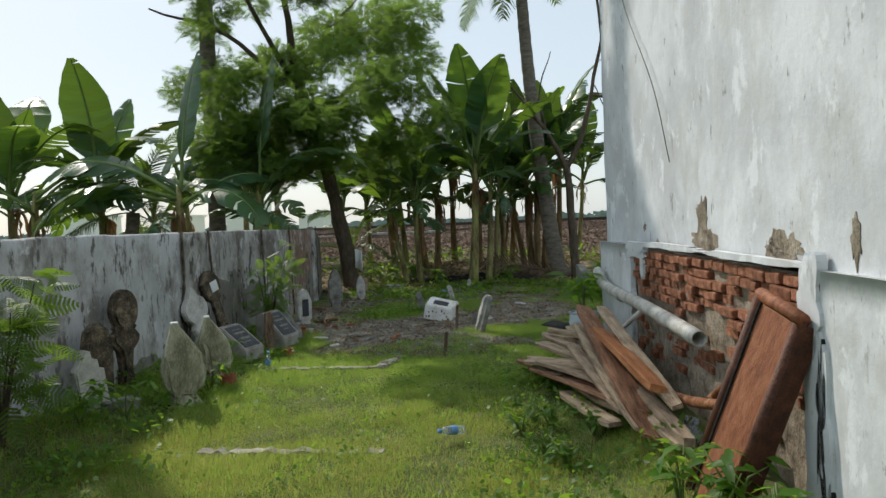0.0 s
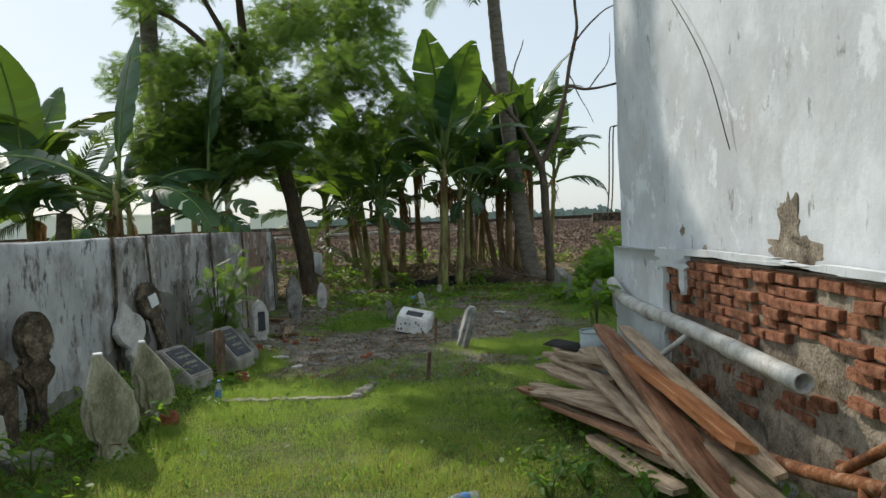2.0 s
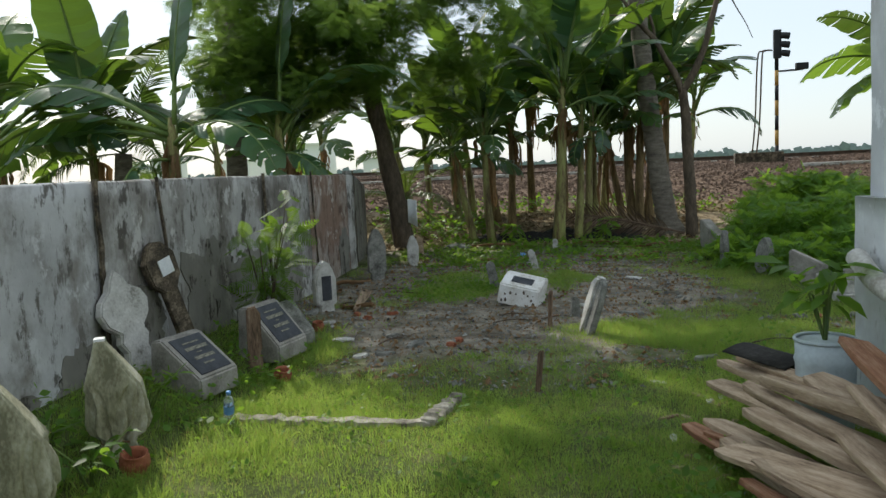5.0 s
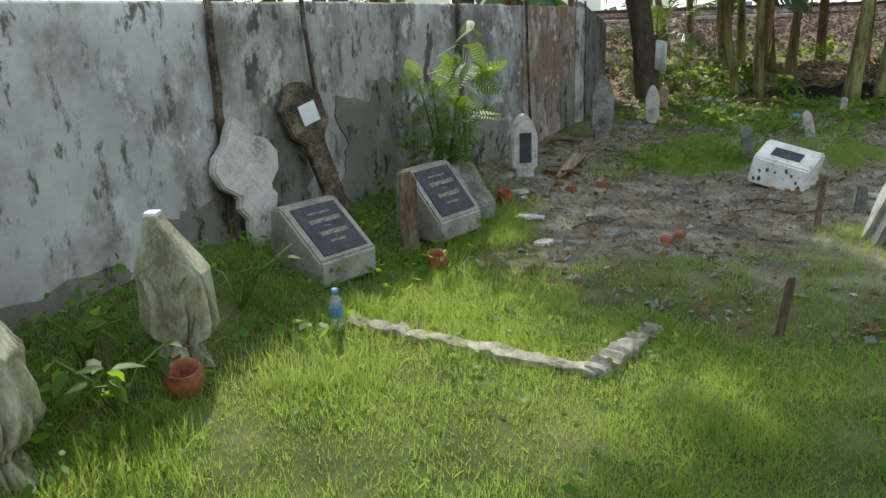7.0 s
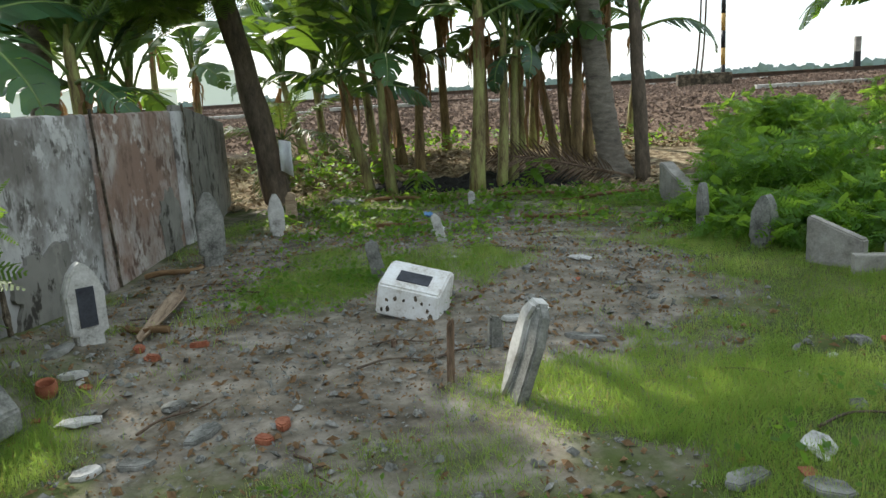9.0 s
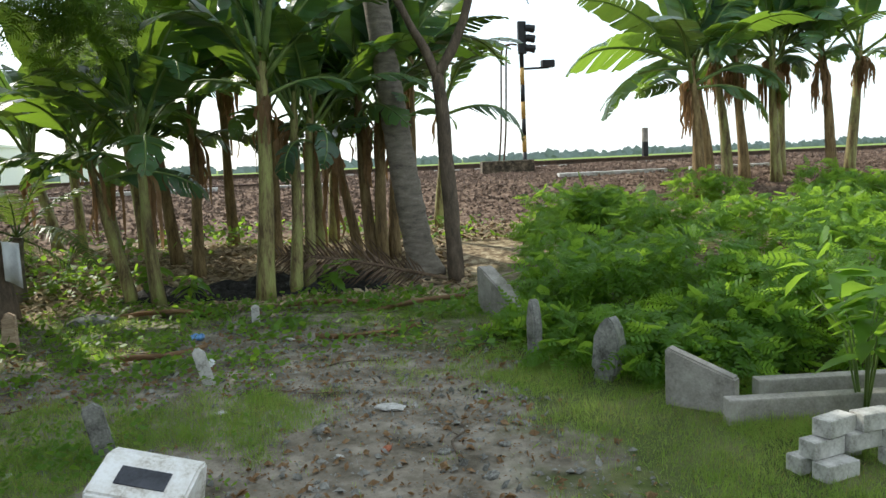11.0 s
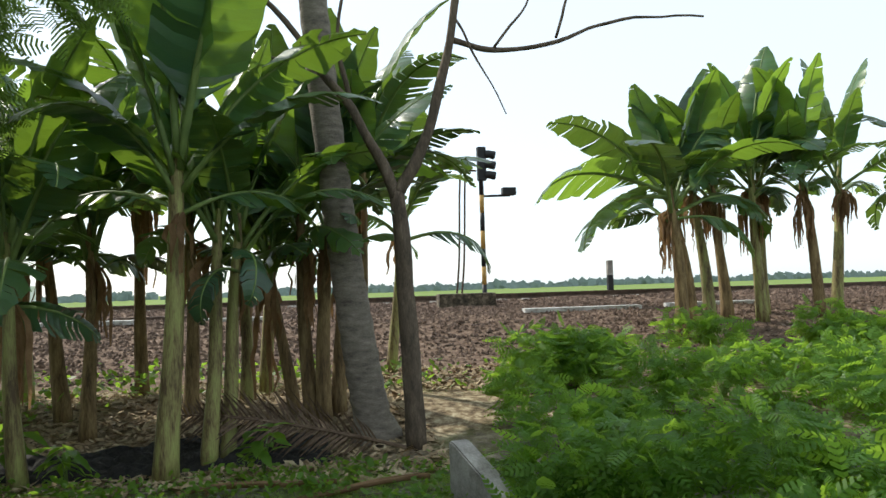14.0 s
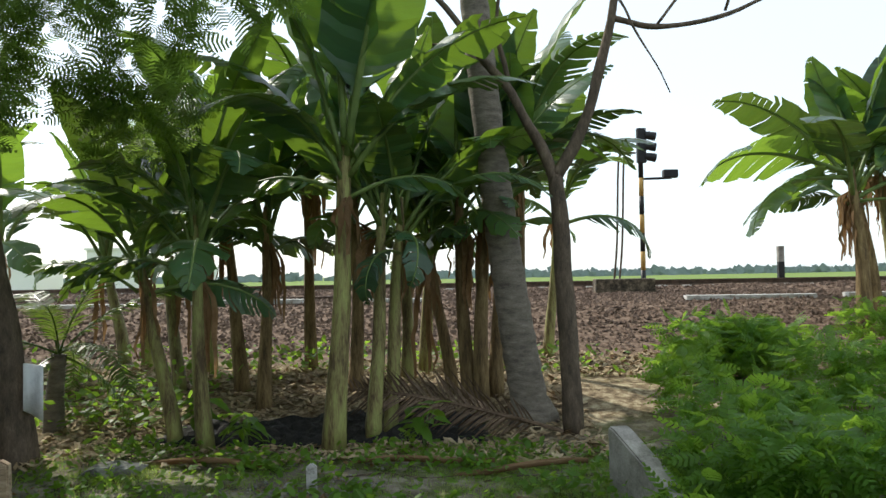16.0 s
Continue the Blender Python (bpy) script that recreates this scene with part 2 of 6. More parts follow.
def outline_mesh(name, pts, depth, material, bevel=0.012):
    """A slab from an outline in x and z, given thickness in y."""
    bm = bmesh.new()
    f = bm.faces.new([bm.verts.new((x, -depth / 2, z)) for x, z in pts])
    ext = bmesh.ops.extrude_face_region(bm, geom=[f])
    bmesh.ops.translate(bm, verts=[g for g in ext["geom"] if isinstance(g, bmesh.types.BMVert)], vec=(0, depth, 0))
    bmesh.ops.recalc_face_normals(bm, faces=bm.faces)
    if bevel:
        edges = [e for e in bm.edges if len(e.link_faces) == 2 and e.calc_face_angle(0) > 1.2]
        bmesh.ops.bevel(bm, geom=edges, offset=bevel, segments=2, affect="EDGES")
    return bm_mesh(name, bm, material)


def tube(pts, radii, seg=8, close=True, ring=None):
    """Vertices and faces of a tube along points."""
    pts = [Vector(p) for p in pts]
    vs, fs = [], []
    side = None
    for i, p in enumerate(pts):
        d = (pts[min(i + 1, len(pts) - 1)] - pts[max(i - 1, 0)]).normalized()
        if side is None:
            side = d.orthogonal().normalized()
        side = (side - d * side.dot(d)).normalized()
        up = d.cross(side)
        for k in range(seg):
            a = 2 * math.pi * k / seg
            w = 1 if ring is None else ring(i, k)
            vs.append(p + (side * math.cos(a) + up * math.sin(a)) * radii[i] * w)
    for i in range(len(pts) - 1):
        for k in range(seg):
            fs.append((i * seg + k, i * seg + (k + 1) % seg, (i + 1) * seg + (k + 1) % seg, (i + 1) * seg + k))
    if close:
        fs.append(tuple(range(seg - 1, -1, -1)))
        fs.append(tuple((len(pts) - 1) * seg + k for k in range(seg)))
    return vs, fs


def join(parts):
    vs, fs = [], []
    for v, f in parts:
        o = len(vs)
        vs += list(v)
        fs += [tuple(i + o for i in q) for q in f]
    return vs, fs


def curve_points(pts, n):
    """Catmull-Rom through points."""
    pts = [Vector(p) for p in pts]
    pts = [pts[0] * 2 - pts[1]] + pts + [pts[-1] * 2 - pts[-2]]
    out = []
    for i in range(1, len(pts) - 2):
        a, b, c, d = pts[i - 1:i + 3]
        for k in range(n):
            t = k / n
            out.append(0.5 * (2 * b + (c - a) * t + (2 * a - 5 * b + 4 * c - d) * t * t + (3 * b - a - 3 * c + d) * t ** 3))
    return out + [pts[-2]]


def smoothstep(a, b, x):
    t = np.clip((x - a) / (b - a), 0, 1)
    return t * t * (3 - 2 * t)


# ---- ground ----
TRACK_SLOPE = 0.15


def ground_z(x, y):
    x, y = np.asarray(x, dtype=float), np.asarray(y, dtype=float)
    v = y + TRACK_SLOPE * x
    z = 0.16 * (1 - smoothstep(-2.25, -1.45, x)) * (1 - smoothstep(13, 17, y)) + 0.08 * smoothstep(13, 19, y)
    z = z + 0.32 * smoothstep(21.8, 24.4, v)
    z = z + 0.2 * smoothstep(1.65, 2.4, x) * smoothstep(5.5, 7.5, y) * (1 - smoothstep(10.5, 12.2, y))
    up = 0.82 * smoothstep(25.0, 31.6, v) + 0.15 * smoothstep(33, 34.4, v)
    down = smoothstep(38.0, 43, v)
    z = (z + up) * (1 - down) - 0.1 * down
    near = 1 - smoothstep(40, 60, np.hypot(x, y - 12))
    return z + near * 0.02 * (np.sin(x * 2.3 + 1.3 * np.sin(y * 1.1)) + np.sin(y * 1.9 + x * 0.7))


def gz(x, y):
    return float(ground_z(x, y))


def axis(lo, hi, fine_lo, fine_hi, step):
    a = list(np.arange(fine_lo, fine_hi, step))
    d, x = step, fine_hi
    while x < hi:
        a.append(x)
        d *= 1.35
        x += d
    a.append(hi)
    d, x = step, fine_lo
    b = []
    while x > lo:
        d *= 1.35
        x -= d
        b.append(max(x, lo))
    return np.array(sorted(set(b + a)))


gx, gy = axis(-2500, 2500, -8, 14, 0.2), axis(-400, 4500, 0, 40, 0.2)
GX, GY = np.meshgrid(gx, gy)
GZ = ground_z(GX, GY)
nx = len(gx)
gv = np.stack([GX.ravel(), GY.ravel(), GZ.ravel()], 1)
ii = np.arange(len(gv)).reshape(GX.shape)
gf = np.stack([ii[:-1, :-1].ravel(), ii[:-1, 1:].ravel(), ii[1:, 1:].ravel(), ii[1:, :-1].ravel()], 1)


def ground_material():
    m = bpy.data.materials.new("ground_soil")
    m.use_nodes = True
    n, l = m.node_tree.nodes, m.node_tree.links
    b = n["Principled BSDF"]
    b.inputs["Roughness"].default_value = 0.95
    b.inputs["Specular IOR Level"].default_value = 0.1
    geo = n.new("ShaderNodeNewGeometry")
    sep = n.new("ShaderNodeSeparateXYZ")
    l.new(geo.outputs["Position"], sep.inputs[0])

    def tex(scale, detail=6):
        t = n.new("ShaderNodeTexNoise")
        t.inputs["Scale"].default_value, t.inputs["Detail"].default_value, t.inputs["Roughness"].default_value = scale, detail, 0.65
        l.new(geo.outputs["Position"], t.inputs["Vector"])
        return t.outputs["Fac"]

    def ramp(src, *stops):
        r = n.new("ShaderNodeValToRGB")
        els = r.color_ramp.elements
        while len(els) < len(stops):
            els.new(0.5)
        for e, (p, c) in zip(els, stops):
            e.position, e.color = p, (*c, 1)
        l.new(src, r.inputs[0])
        return r.outputs[0]

    def math_node(op, a, c, d=None):
        t = n.new("ShaderNodeMath")
        t.operation = op
        for k, val in enumerate((a, c, d)):
            if val is None:
                continue
            if isinstance(val, (int, float)):
                t.inputs[k].default_value = val
            else:
                l.new(val, t.inputs[k])
        return t.outputs[0]

    def blend(f, a, c):
        t = n.new("ShaderNodeMix")
        t.data_type = "RGBA"
        l.new(f, t.inputs["Factor"])
        l.new(a, t.inputs["A"])
        l.new(c, t.inputs["B"])
        return t.outputs["Result"]

    def step_node(src, lo, hi):
        t = n.new("ShaderNodeMapRange")
        t.interpolation_type = "SMOOTHSTEP"
        l.new(src, t.inputs[0])
        t.inputs["From Min"].default_value, t.inputs["From Max"].default_value = lo, hi
        return t.outputs[0]

    wob = tex(0.9, 4)
    v = math_node("MULTIPLY_ADD", sep.outputs[0], TRACK_SLOPE, sep.outputs[1])
    vw = math_node("MULTIPLY_ADD", wob, 2.4, math_node("SUBTRACT", v, 1.2))
    soil = ramp(tex(3.6, 14), (0.34, (0.095, 0.082, 0.06)), (0.5, (0.21, 0.184, 0.145)), (0.66, (0.36, 0.325, 0.27)))
    sward = ramp(tex(2.2, 8), (0.3, (0.05, 0.06, 0.024)), (0.5, (0.09, 0.115, 0.036)), (0.75, (0.18, 0.17, 0.085)))
    gravel = ramp(tex(7.0, 10), (0.3, (0.07, 0.046, 0.033)), (0.5, (0.17, 0.115, 0.083)), (0.72, (0.31, 0.235, 0.18)))
    litter = ramp(tex(9.0, 8), (0.34, (0.07, 0.05, 0.033)), (0.5, (0.24, 0.18, 0.11)), (0.66, (0.5, 0.43, 0.29)))
    field = ramp(tex(0.05, 4), (0.3, (0.13, 0.2, 0.05)), (0.7, (0.2, 0.26, 0.08)))
    # bare earth inside the graveyard: an oval with a ragged edge
    ex = math_node("DIVIDE", math_node("SUBTRACT", sep.outputs[0], 0.1), 2.4)
    ey = math_node("DIVIDE", math_node("SUBTRACT", sep.outputs[1], 16.6), 3.6)
    d2 = math_node("ADD", math_node("MULTIPLY", ex, ex), math_node("MULTIPLY", ey, ey))
    d2 = math_node("MULTIPLY_ADD", tex(1.6, 6), 1.8, math_node("SUBTRACT", d2, 0.9))
    bare = step_node(d2, 1.25, 0.75)
    c = blend(bare, sward, soil)
    c = blend(math_node("MULTIPLY", step_node(vw, 18.4, 20.4), step_node(tex(3.5, 6), 0.42, 0.56)), c, soil)
    c = blend(step_node(vw, 21.6, 23.0), c, litter)
    c = blend(step_node(vw, 25.0, 26.6), c, gravel)
    c = blend(step_node(v, 38.5, 42.0), c, field)
    l.new(c, b.inputs["Base Color"])
    bp = n.new("ShaderNodeBump")
    bp.inputs["Strength"].default_value, bp.inputs["Distance"].default_value = 0.7, 0.03
    l.new(math_node("ADD", tex(12, 6), math_node("MULTIPLY", tex(45, 4), 0.4)), bp.inputs["Height"])
    l.new(bp.outputs[0], b.inputs["Normal"])
    return m


me = bpy.data.meshes.new("ground")
me.vertices.add(len(gv))
me.vertices.foreach_set("co", gv.astype(np.float32).ravel())
me.loops.add(gf.size)
me.loops.foreach_set("vertex_index", gf.astype(np.int32).ravel())
me.polygons.add(len(gf))
me.polygons.foreach_set("loop_start", np.arange(0, gf.size, 4, dtype=np.int32))
me.polygons.foreach_set("loop_total", np.full(len(gf), 4, dtype=np.int32))
me.update(calc_edges=True)
me.polygons.foreach_set("use_smooth", [True] * len(me.polygons))
me.materials.append(ground_material())
solid("ground", me, "grassy graveyard ground with bare earth and a gravel embankment", "ground", kind="structure")


# ---- boundary wall ----
def plaster_material(name, base, stain, stain_at, streak, low):
    """Old whitewash: vertical streaks, blotches, mould patches."""
    m = bpy.data.materials.new(name)
    m.use_nodes = True
    n, l = m.node_tree.nodes, m.node_tree.links
    b = n["Principled BSDF"]
    b.inputs["Roughness"].default_value = 0.9
    b.inputs["Specular IOR Level"].default_value = 0.15
    geo = n.new("ShaderNodeNewGeometry")

    def tex(scale, stretch=(1, 1, 1), detail=8, rough=0.65):
        mp = n.new("ShaderNodeMapping")
        mp.inputs["Scale"].default_value = stretch
        l.new(geo.outputs["Position"], mp.inputs["Vector"])
        t = n.new("ShaderNodeTexNoise")
        t.inputs["Scale"].default_value, t.inputs["Detail"].default_value, t.inputs["Roughness"].default_value = scale, detail, rough
        l.new(mp.outputs[0], t.inputs["Vector"])
        return t.outputs["Fac"]

    def between(src, lo, hi):
        t = n.new("ShaderNodeMapRange")
        t.interpolation_type = "SMOOTHSTEP"
        l.new(src, t.inputs[0])
        t.inputs["From Min"].default_value, t.inputs["From Max"].default_value = lo, hi
        return t.outputs[0]

    def blend(f, a, c):
        t = n.new("ShaderNodeMix")
        t.data_type = "RGBA"
        l.new(f, t.inputs["Factor"])
        for key, val in (("A", a), ("B", c)):
            if isinstance(val, tuple):
                t.inputs[key].default_value = (*val, 1)
            else:
                l.new(val, t.inputs[key])
        return t.outputs["Result"]

    c = blend(between(tex(1.1), 0.35, 0.65), base, tuple(k * 0.72 for k in base))
    c = blend(between(tex(1.5, (1.2, 1.2, 0.9)), streak, streak + 0.2), c, stain)
    c = blend(between(tex(3.0, (2.2, 2.2, 0.8), 10, 0.75), streak + 0.1, streak + 0.2), c, tuple(k * 0.7 for k in stain))
    c = blend(between(tex(4.5, (1.4, 1.4, 0.8)), stain_at, stain_at + 0.07), c, tuple(k * 0.55 for k in stain))
    c = blend(between(tex(13, (2.4, 2.4, 0.6), 10, 0.75), 0.6, 0.68), c, low)
    c = blend(between(tex(2.6, (1.3, 1.3, 1), 10, 0.7), 0.56, 0.62), c, base)
    l.new(c, b.inputs["Base Color"])
    bp = n.new("ShaderNodeBump")
    bp.inputs["Strength"].default_value, bp.inputs["Distance"].default_value = 0.5, 0.015
    l.new(tex(5, detail=12), bp.inputs["Height"])
    l.new(bp.outputs[0], b.inputs["Normal"])
    return m


M_YARDWALL = plaster_material("weathered_whitewash", (0.57, 0.575, 0.58), (0.25, 0.235, 0.215), 0.57, 0.44, (0.15, 0.135, 0.12))
M_YARDBROWN = plaster_material("stained_brown_whitewash", (0.48, 0.43, 0.39), (0.26, 0.175, 0.135), 0.55, 0.4, (0.14, 0.11, 0.09))
M_YARDPOST = plaster_material("mouldy_whitewash", (0.52, 0.51, 0.49), (0.19, 0.175, 0.155), 0.55, 0.42, (0.2, 0.19, 0.17))
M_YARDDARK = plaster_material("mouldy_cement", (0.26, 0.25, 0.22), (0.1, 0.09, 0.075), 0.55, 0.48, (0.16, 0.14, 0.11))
M_HOUSEWALL = plaster_material("old_white_limewash", (0.79, 0.815, 0.83), (0.58, 0.58, 0.57), 0.62, 0.49, (0.48, 0.47, 0.45))


def wall_piece(a, b, top_a, top_b, thick, material, seed, bottom=-0.3):
    """A stretch of wall between two plan points, its top a little uneven."""
    a, b = Vector((*a, 0)), Vector((*b, 0))
    d = (b - a).normalized()
    nrm = Vector((d.y, -d.x, 0))
    length = (b - a).length
    n = max(2, int(length / 0.12))
    zs = 14
    vs, fs = [], []
    for i in range(n + 1):
        t = i / n
        p = a + (b - a) * t
        top = top_a + (top_b - top_a) * t + 0.012 * noise.noise(Vector((p.y * 3, seed, 0)))
        col = [(0, 0, bottom)] + [(0, 0, bottom + (top - 0.02 - bottom) * k / zs) for k in range(1, zs + 1)]
        ring = [p + nrm * (thick / 2 + 0.008 * noise.noise(Vector((p.y * 2, z, seed)))) + Vector((0, 0, z)) for _, _, z in col]
        ring += [p + nrm * (thick / 2 - 0.02) + Vector((0, 0, top)), p - nrm * (thick / 2 - 0.02) + Vector((0, 0, top)), p - nrm * thick / 2 + Vector((0, 0, top - 0.02)), p - nrm * thick / 2 + Vector((0, 0, bottom))]
        vs += ring
    r = zs + 5
    for i in range(n):
        for k in range(r):
            fs.append((i * r + k, (i + 1) * r + k, (i + 1) * r + (k + 1) % r, i * r + (k + 1) % r))
    fs += [tuple(range(r)), tuple(n * r + k for k in range(r - 1, -1, -1))]
    return mesh("wall_panel", vs, fs, material)


yard_wall = thing("wall_west", "weathered whitewashed boundary wall with dark cracks", "wall", kind="structure")
WALL_T = 0.14


def wall_x(y):
    return -2.4 - 0.004 * (y - 9) - WALL_T / 2


for k, (y0, y1, z0, z1, off, m) in enumerate([
        (-4.0, 3.1, 1.56, 1.56, 0, M_YARDWALL), (3.12, 8.6, 1.56, 1.57, 0, M_YARDWALL), (8.61, 12.03, 1.57, 1.57, 0.01, M_YARDWALL),
        (12.07, 12.94, 1.57, 1.56, -0.02, M_YARDPOST), (12.98, 15.02, 1.57, 1.555, 0.0, M_YARDPOST), (15.06, 16.56, 1.55, 1.54, -0.015, M_YARDPOST),
        (16.59, 18.2, 1.53, 1.52, 0.0, M_YARDBROWN), (18.22, 18.46, 1.51, 1.51, 0.03, M_YARDPOST)]):
    under("wall_panel", wall_piece((wall_x(y0) + off, y0), (wall_x(y1) + off, y1), z0, z1, WALL_T, m, k * 3.7), yard_wall)
under("wall_panel", wall_piece((-2.52, 18.48), (-3.1, 21.35), 1.58, 1.3, 0.12, M_YARDDARK, 41.0), yard_wall, label="dark leaning end slab of the wall")

for k, (y, w, lean) in enumerate(((8.6, 0.006, 0.0), (12.05, 0.02, 0.0), (12.86, 0.014, 0.42), (15.03, 0.022, 0.2), (16.57, 0.01, 0.24), (18.47, 0.012, 0.05))):
    left, right = [], []
    for i in range(24):
        z = 0.05 + 1.53 * i / 23
        c = y + lean * (1 - i / 23) * 0.5 + 0.02 * noise.noise(Vector((z * 4, k * 5.0, 0)))
        ww = w * (0.7 + 0.9 * abs(noise.noise(Vector((z * 6, k * 3.0, 7)))))
        xf = wall_x(y) + WALL_T / 2 + 0.015
        left.append((xf, c - ww, z))
        right.append((xf, c + ww, z))
    me = mesh("crack", left + right, [(i, i + 1, 24 + i + 1, 24 + i) for i in range(23)], M_DARKSTONE, False)
    under("crack", me, yard_wall, label="dark ragged crack between wall panels").modifiers.new("thick", "SOLIDIFY").thickness = 0.02

# ---- house on the right ----
def house_x(y):
    return float(np.interp(y, (-4, 5.6, 7.0, 8.7, 10.2, 11.55), (2.98, 2.78, 2.74, 2.7, 2.58, 2.43)))


def plinth_x(y):
    return float(np.interp(y, (-4, 5.6, 6.75, 8.5, 9.9, 11.55), (2.94, 2.74, 2.7, 2.63, 2.53, 2.36)))


house = thing("house", "tall whitewashed house wall with peeling plaster and exposed brick base", "house", kind="structure")


def face_wall(name, y0, y1, z0, z1, face, thick, material, rough, seed, zstep=0.12, ystep=0.15):
    """An upright wall along y whose outer face follows face(y), uneven to the touch."""
    ny, nz = max(1, int((y1 - y0) / ystep)), max(1, int((z1 - z0) / zstep))
    vs, fs = [], []
    for i in range(ny + 1):
        y = y0 + (y1 - y0) * i / ny
        for j in range(nz + 1):
            z = z0 + (z1 - z0) * j / nz
            o = rough * (noise.noise(Vector((y * 2.5, z * 2.5, seed))) + 0.5 * noise.noise(Vector((y * 9, z * 9, seed))))
            vs.append((face(y) + o, y, z))
    m = nz + 1
    for i in range(ny):
        for j in range(nz):
            fs.append((i * m + j, i * m + j + 1, (i + 1) * m + j + 1, (i + 1) * m + j))
    k = len(vs)
    for y in (y0, y1):
        for z in (z0, z1):
            vs.append((face(y) + thick, y, z))
    fs += [(*range(m), k + 1, k), (*[ny * m + j for j in range(nz, -1, -1)], k + 2, k + 3), (*[i * m + nz for i in range(ny + 1)], k + 3, k + 1), (k, k + 1, k + 3, k + 2)]
    return mesh(name, vs, fs, material)


PL = 1.3     # top of the plinth
B0, B1 = 6.7, 10.35     # stretch of bare brickwork
Y_END, Y_NEAR = 11.55, -4.0
under("upper_wall", face_wall("upper_wall", Y_NEAR, Y_END, PL - 0.01, 5.6, house_x, 5.5, M_HOUSEWALL, 0.012, 3.0, 0.2, 0.2), house)
under("plinth", face_wall("plinth", Y_NEAR, B0, -0.3, PL, plinth_x, 0.3, M_HOUSEWALL, 0.012, 9.0), house, label="whitewashed plinth with dark stains")
under("plinth", face_wall("plinth", B1, Y_END, -0.3, PL, plinth_x, 0.3, M_HOUSEWALL, 0.012, 12.0), house, label="whitewashed plinth with dark stains")
under("rubble_core", face_wall("rubble_core", B0 - 0.05, B1 + 0.05, -0.3, PL - 0.03, lambda y: plinth_x(y) + 0.04, 0.3, M_MORTAR, 0.04, 15.0, 0.05, 0.05), house, label="crumbling mortar and rubble core")


def ragged(name, cy, cz, ry, rz, face, thick, material, seed, n=40, jag=0.3, shape=2.0, proud=0.004):
    """A plate with a torn outline lying on the wall, centre cy, cz and half sizes ry, rz."""
    pts = []
    for k in range(n):
        a = 2 * math.pi * k / n
        c, s = math.cos(a), math.sin(a)
        r = (abs(c) ** shape + abs(s) ** shape) ** (-1 / shape)
        r *= 1 + jag * (noise.noise(Vector((c * 2, s * 2, seed))) + 0.6 * noise.noise(Vector((c * 6, s * 6, seed + 5))))
        pts.append((cy + ry * r * c, cz + rz * r * s))
    vs = [(face(y) - proud - thick, y, z) for y, z in pts] + [(face(y) + 0.03, y, z) for y, z in pts]
    fs = [tuple(range(n - 1, -1, -1))] + [(i, (i + 1) % n, n + (i + 1) % n, n + i) for i in range(n)]
    return mesh(name, vs, fs, material, False)


for cy, cz, ry, rz, seed in [(8.62, 1.5, 0.11, 0.17, 1), (8.55, 1.375, 0.33, 0.06, 2), (8.5, 1.34, 0.2, 0.055, 8), (7.15, 1.385, 0.2, 0.075, 3), (7.3, 1.36, 0.12, 0.05, 9), (10.15, 1.46, 0.045, 0.045, 4), (6.42, 1.43, 0.035, 0.09, 5), (9.75, 1.34, 0.03, 0.02, 6)]:
    under("bare_patch", ragged("bare_patch", cy, cz, ry, rz, house_x, 0.0, M_MORTAR, seed * 7.3, 44, 0.5), house, label="bare patch where the plaster has fallen")
for cy, cz, ry, rz, seed in [(9.2, 1.318, 0.8, 0.022, 21), (7.5, 1.31, 0.7, 0.018, 27), (10.15, 1.26, 0.28, 0.06, 22), (9.95, 1.17, 0.05, 0.13, 23), (6.75, 1.15, 0.1, 0.2, 24), (6.68, 0.6, 0.12, 0.5, 25), (10.45, 0.8, 0.16, 0.42, 26)]:
    under("plaster_remnant", ragged("plaster_remnant", cy, cz, ry, rz, plinth_x, 0.012, M_HOUSEWALL, seed * 3.1, 60, 0.35, 5.0), house, label="torn edge of white plaster")
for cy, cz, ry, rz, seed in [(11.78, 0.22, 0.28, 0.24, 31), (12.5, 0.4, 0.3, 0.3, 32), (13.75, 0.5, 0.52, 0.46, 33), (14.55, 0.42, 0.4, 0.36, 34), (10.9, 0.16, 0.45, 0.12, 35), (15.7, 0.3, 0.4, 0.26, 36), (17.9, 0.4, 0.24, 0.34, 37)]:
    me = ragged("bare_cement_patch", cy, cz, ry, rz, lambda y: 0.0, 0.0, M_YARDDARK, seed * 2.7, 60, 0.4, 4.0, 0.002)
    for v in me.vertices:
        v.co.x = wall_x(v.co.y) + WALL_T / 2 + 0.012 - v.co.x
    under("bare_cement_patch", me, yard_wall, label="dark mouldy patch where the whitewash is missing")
# black plates: mould plus the shade behind the leaning panel, put in as colour
for cy, cz, ry, rz, seed in [(6.64, 0.7, 0.04, 0.3, 51), (6.6, 0.25, 0.08, 0.18, 52)]:
    under("mould_patch", ragged("mould_patch", cy, cz, ry, rz, plinth_x, 0.0, M_CHAR, seed * 2.3, 56, 0.75, 2.0, 0.016), house, label="black mould and painted shade on the white plinth")
wire = curve_points([(house_x(11.2) - 0.02, 11.2, 4.9), (house_x(10.6) - 0.03, 10.6, 3.6), (house_x(9.6) - 0.05, 9.6, 2.6), (house_x(9.25) - 0.03, 9.25, 1.95)], 6)
solid("hanging_wire", mesh("hanging_wire", *tube(wire, [0.004] * len(wire), 5), M_BLACK), "thin dark wire hanging down the white wall", "wire")


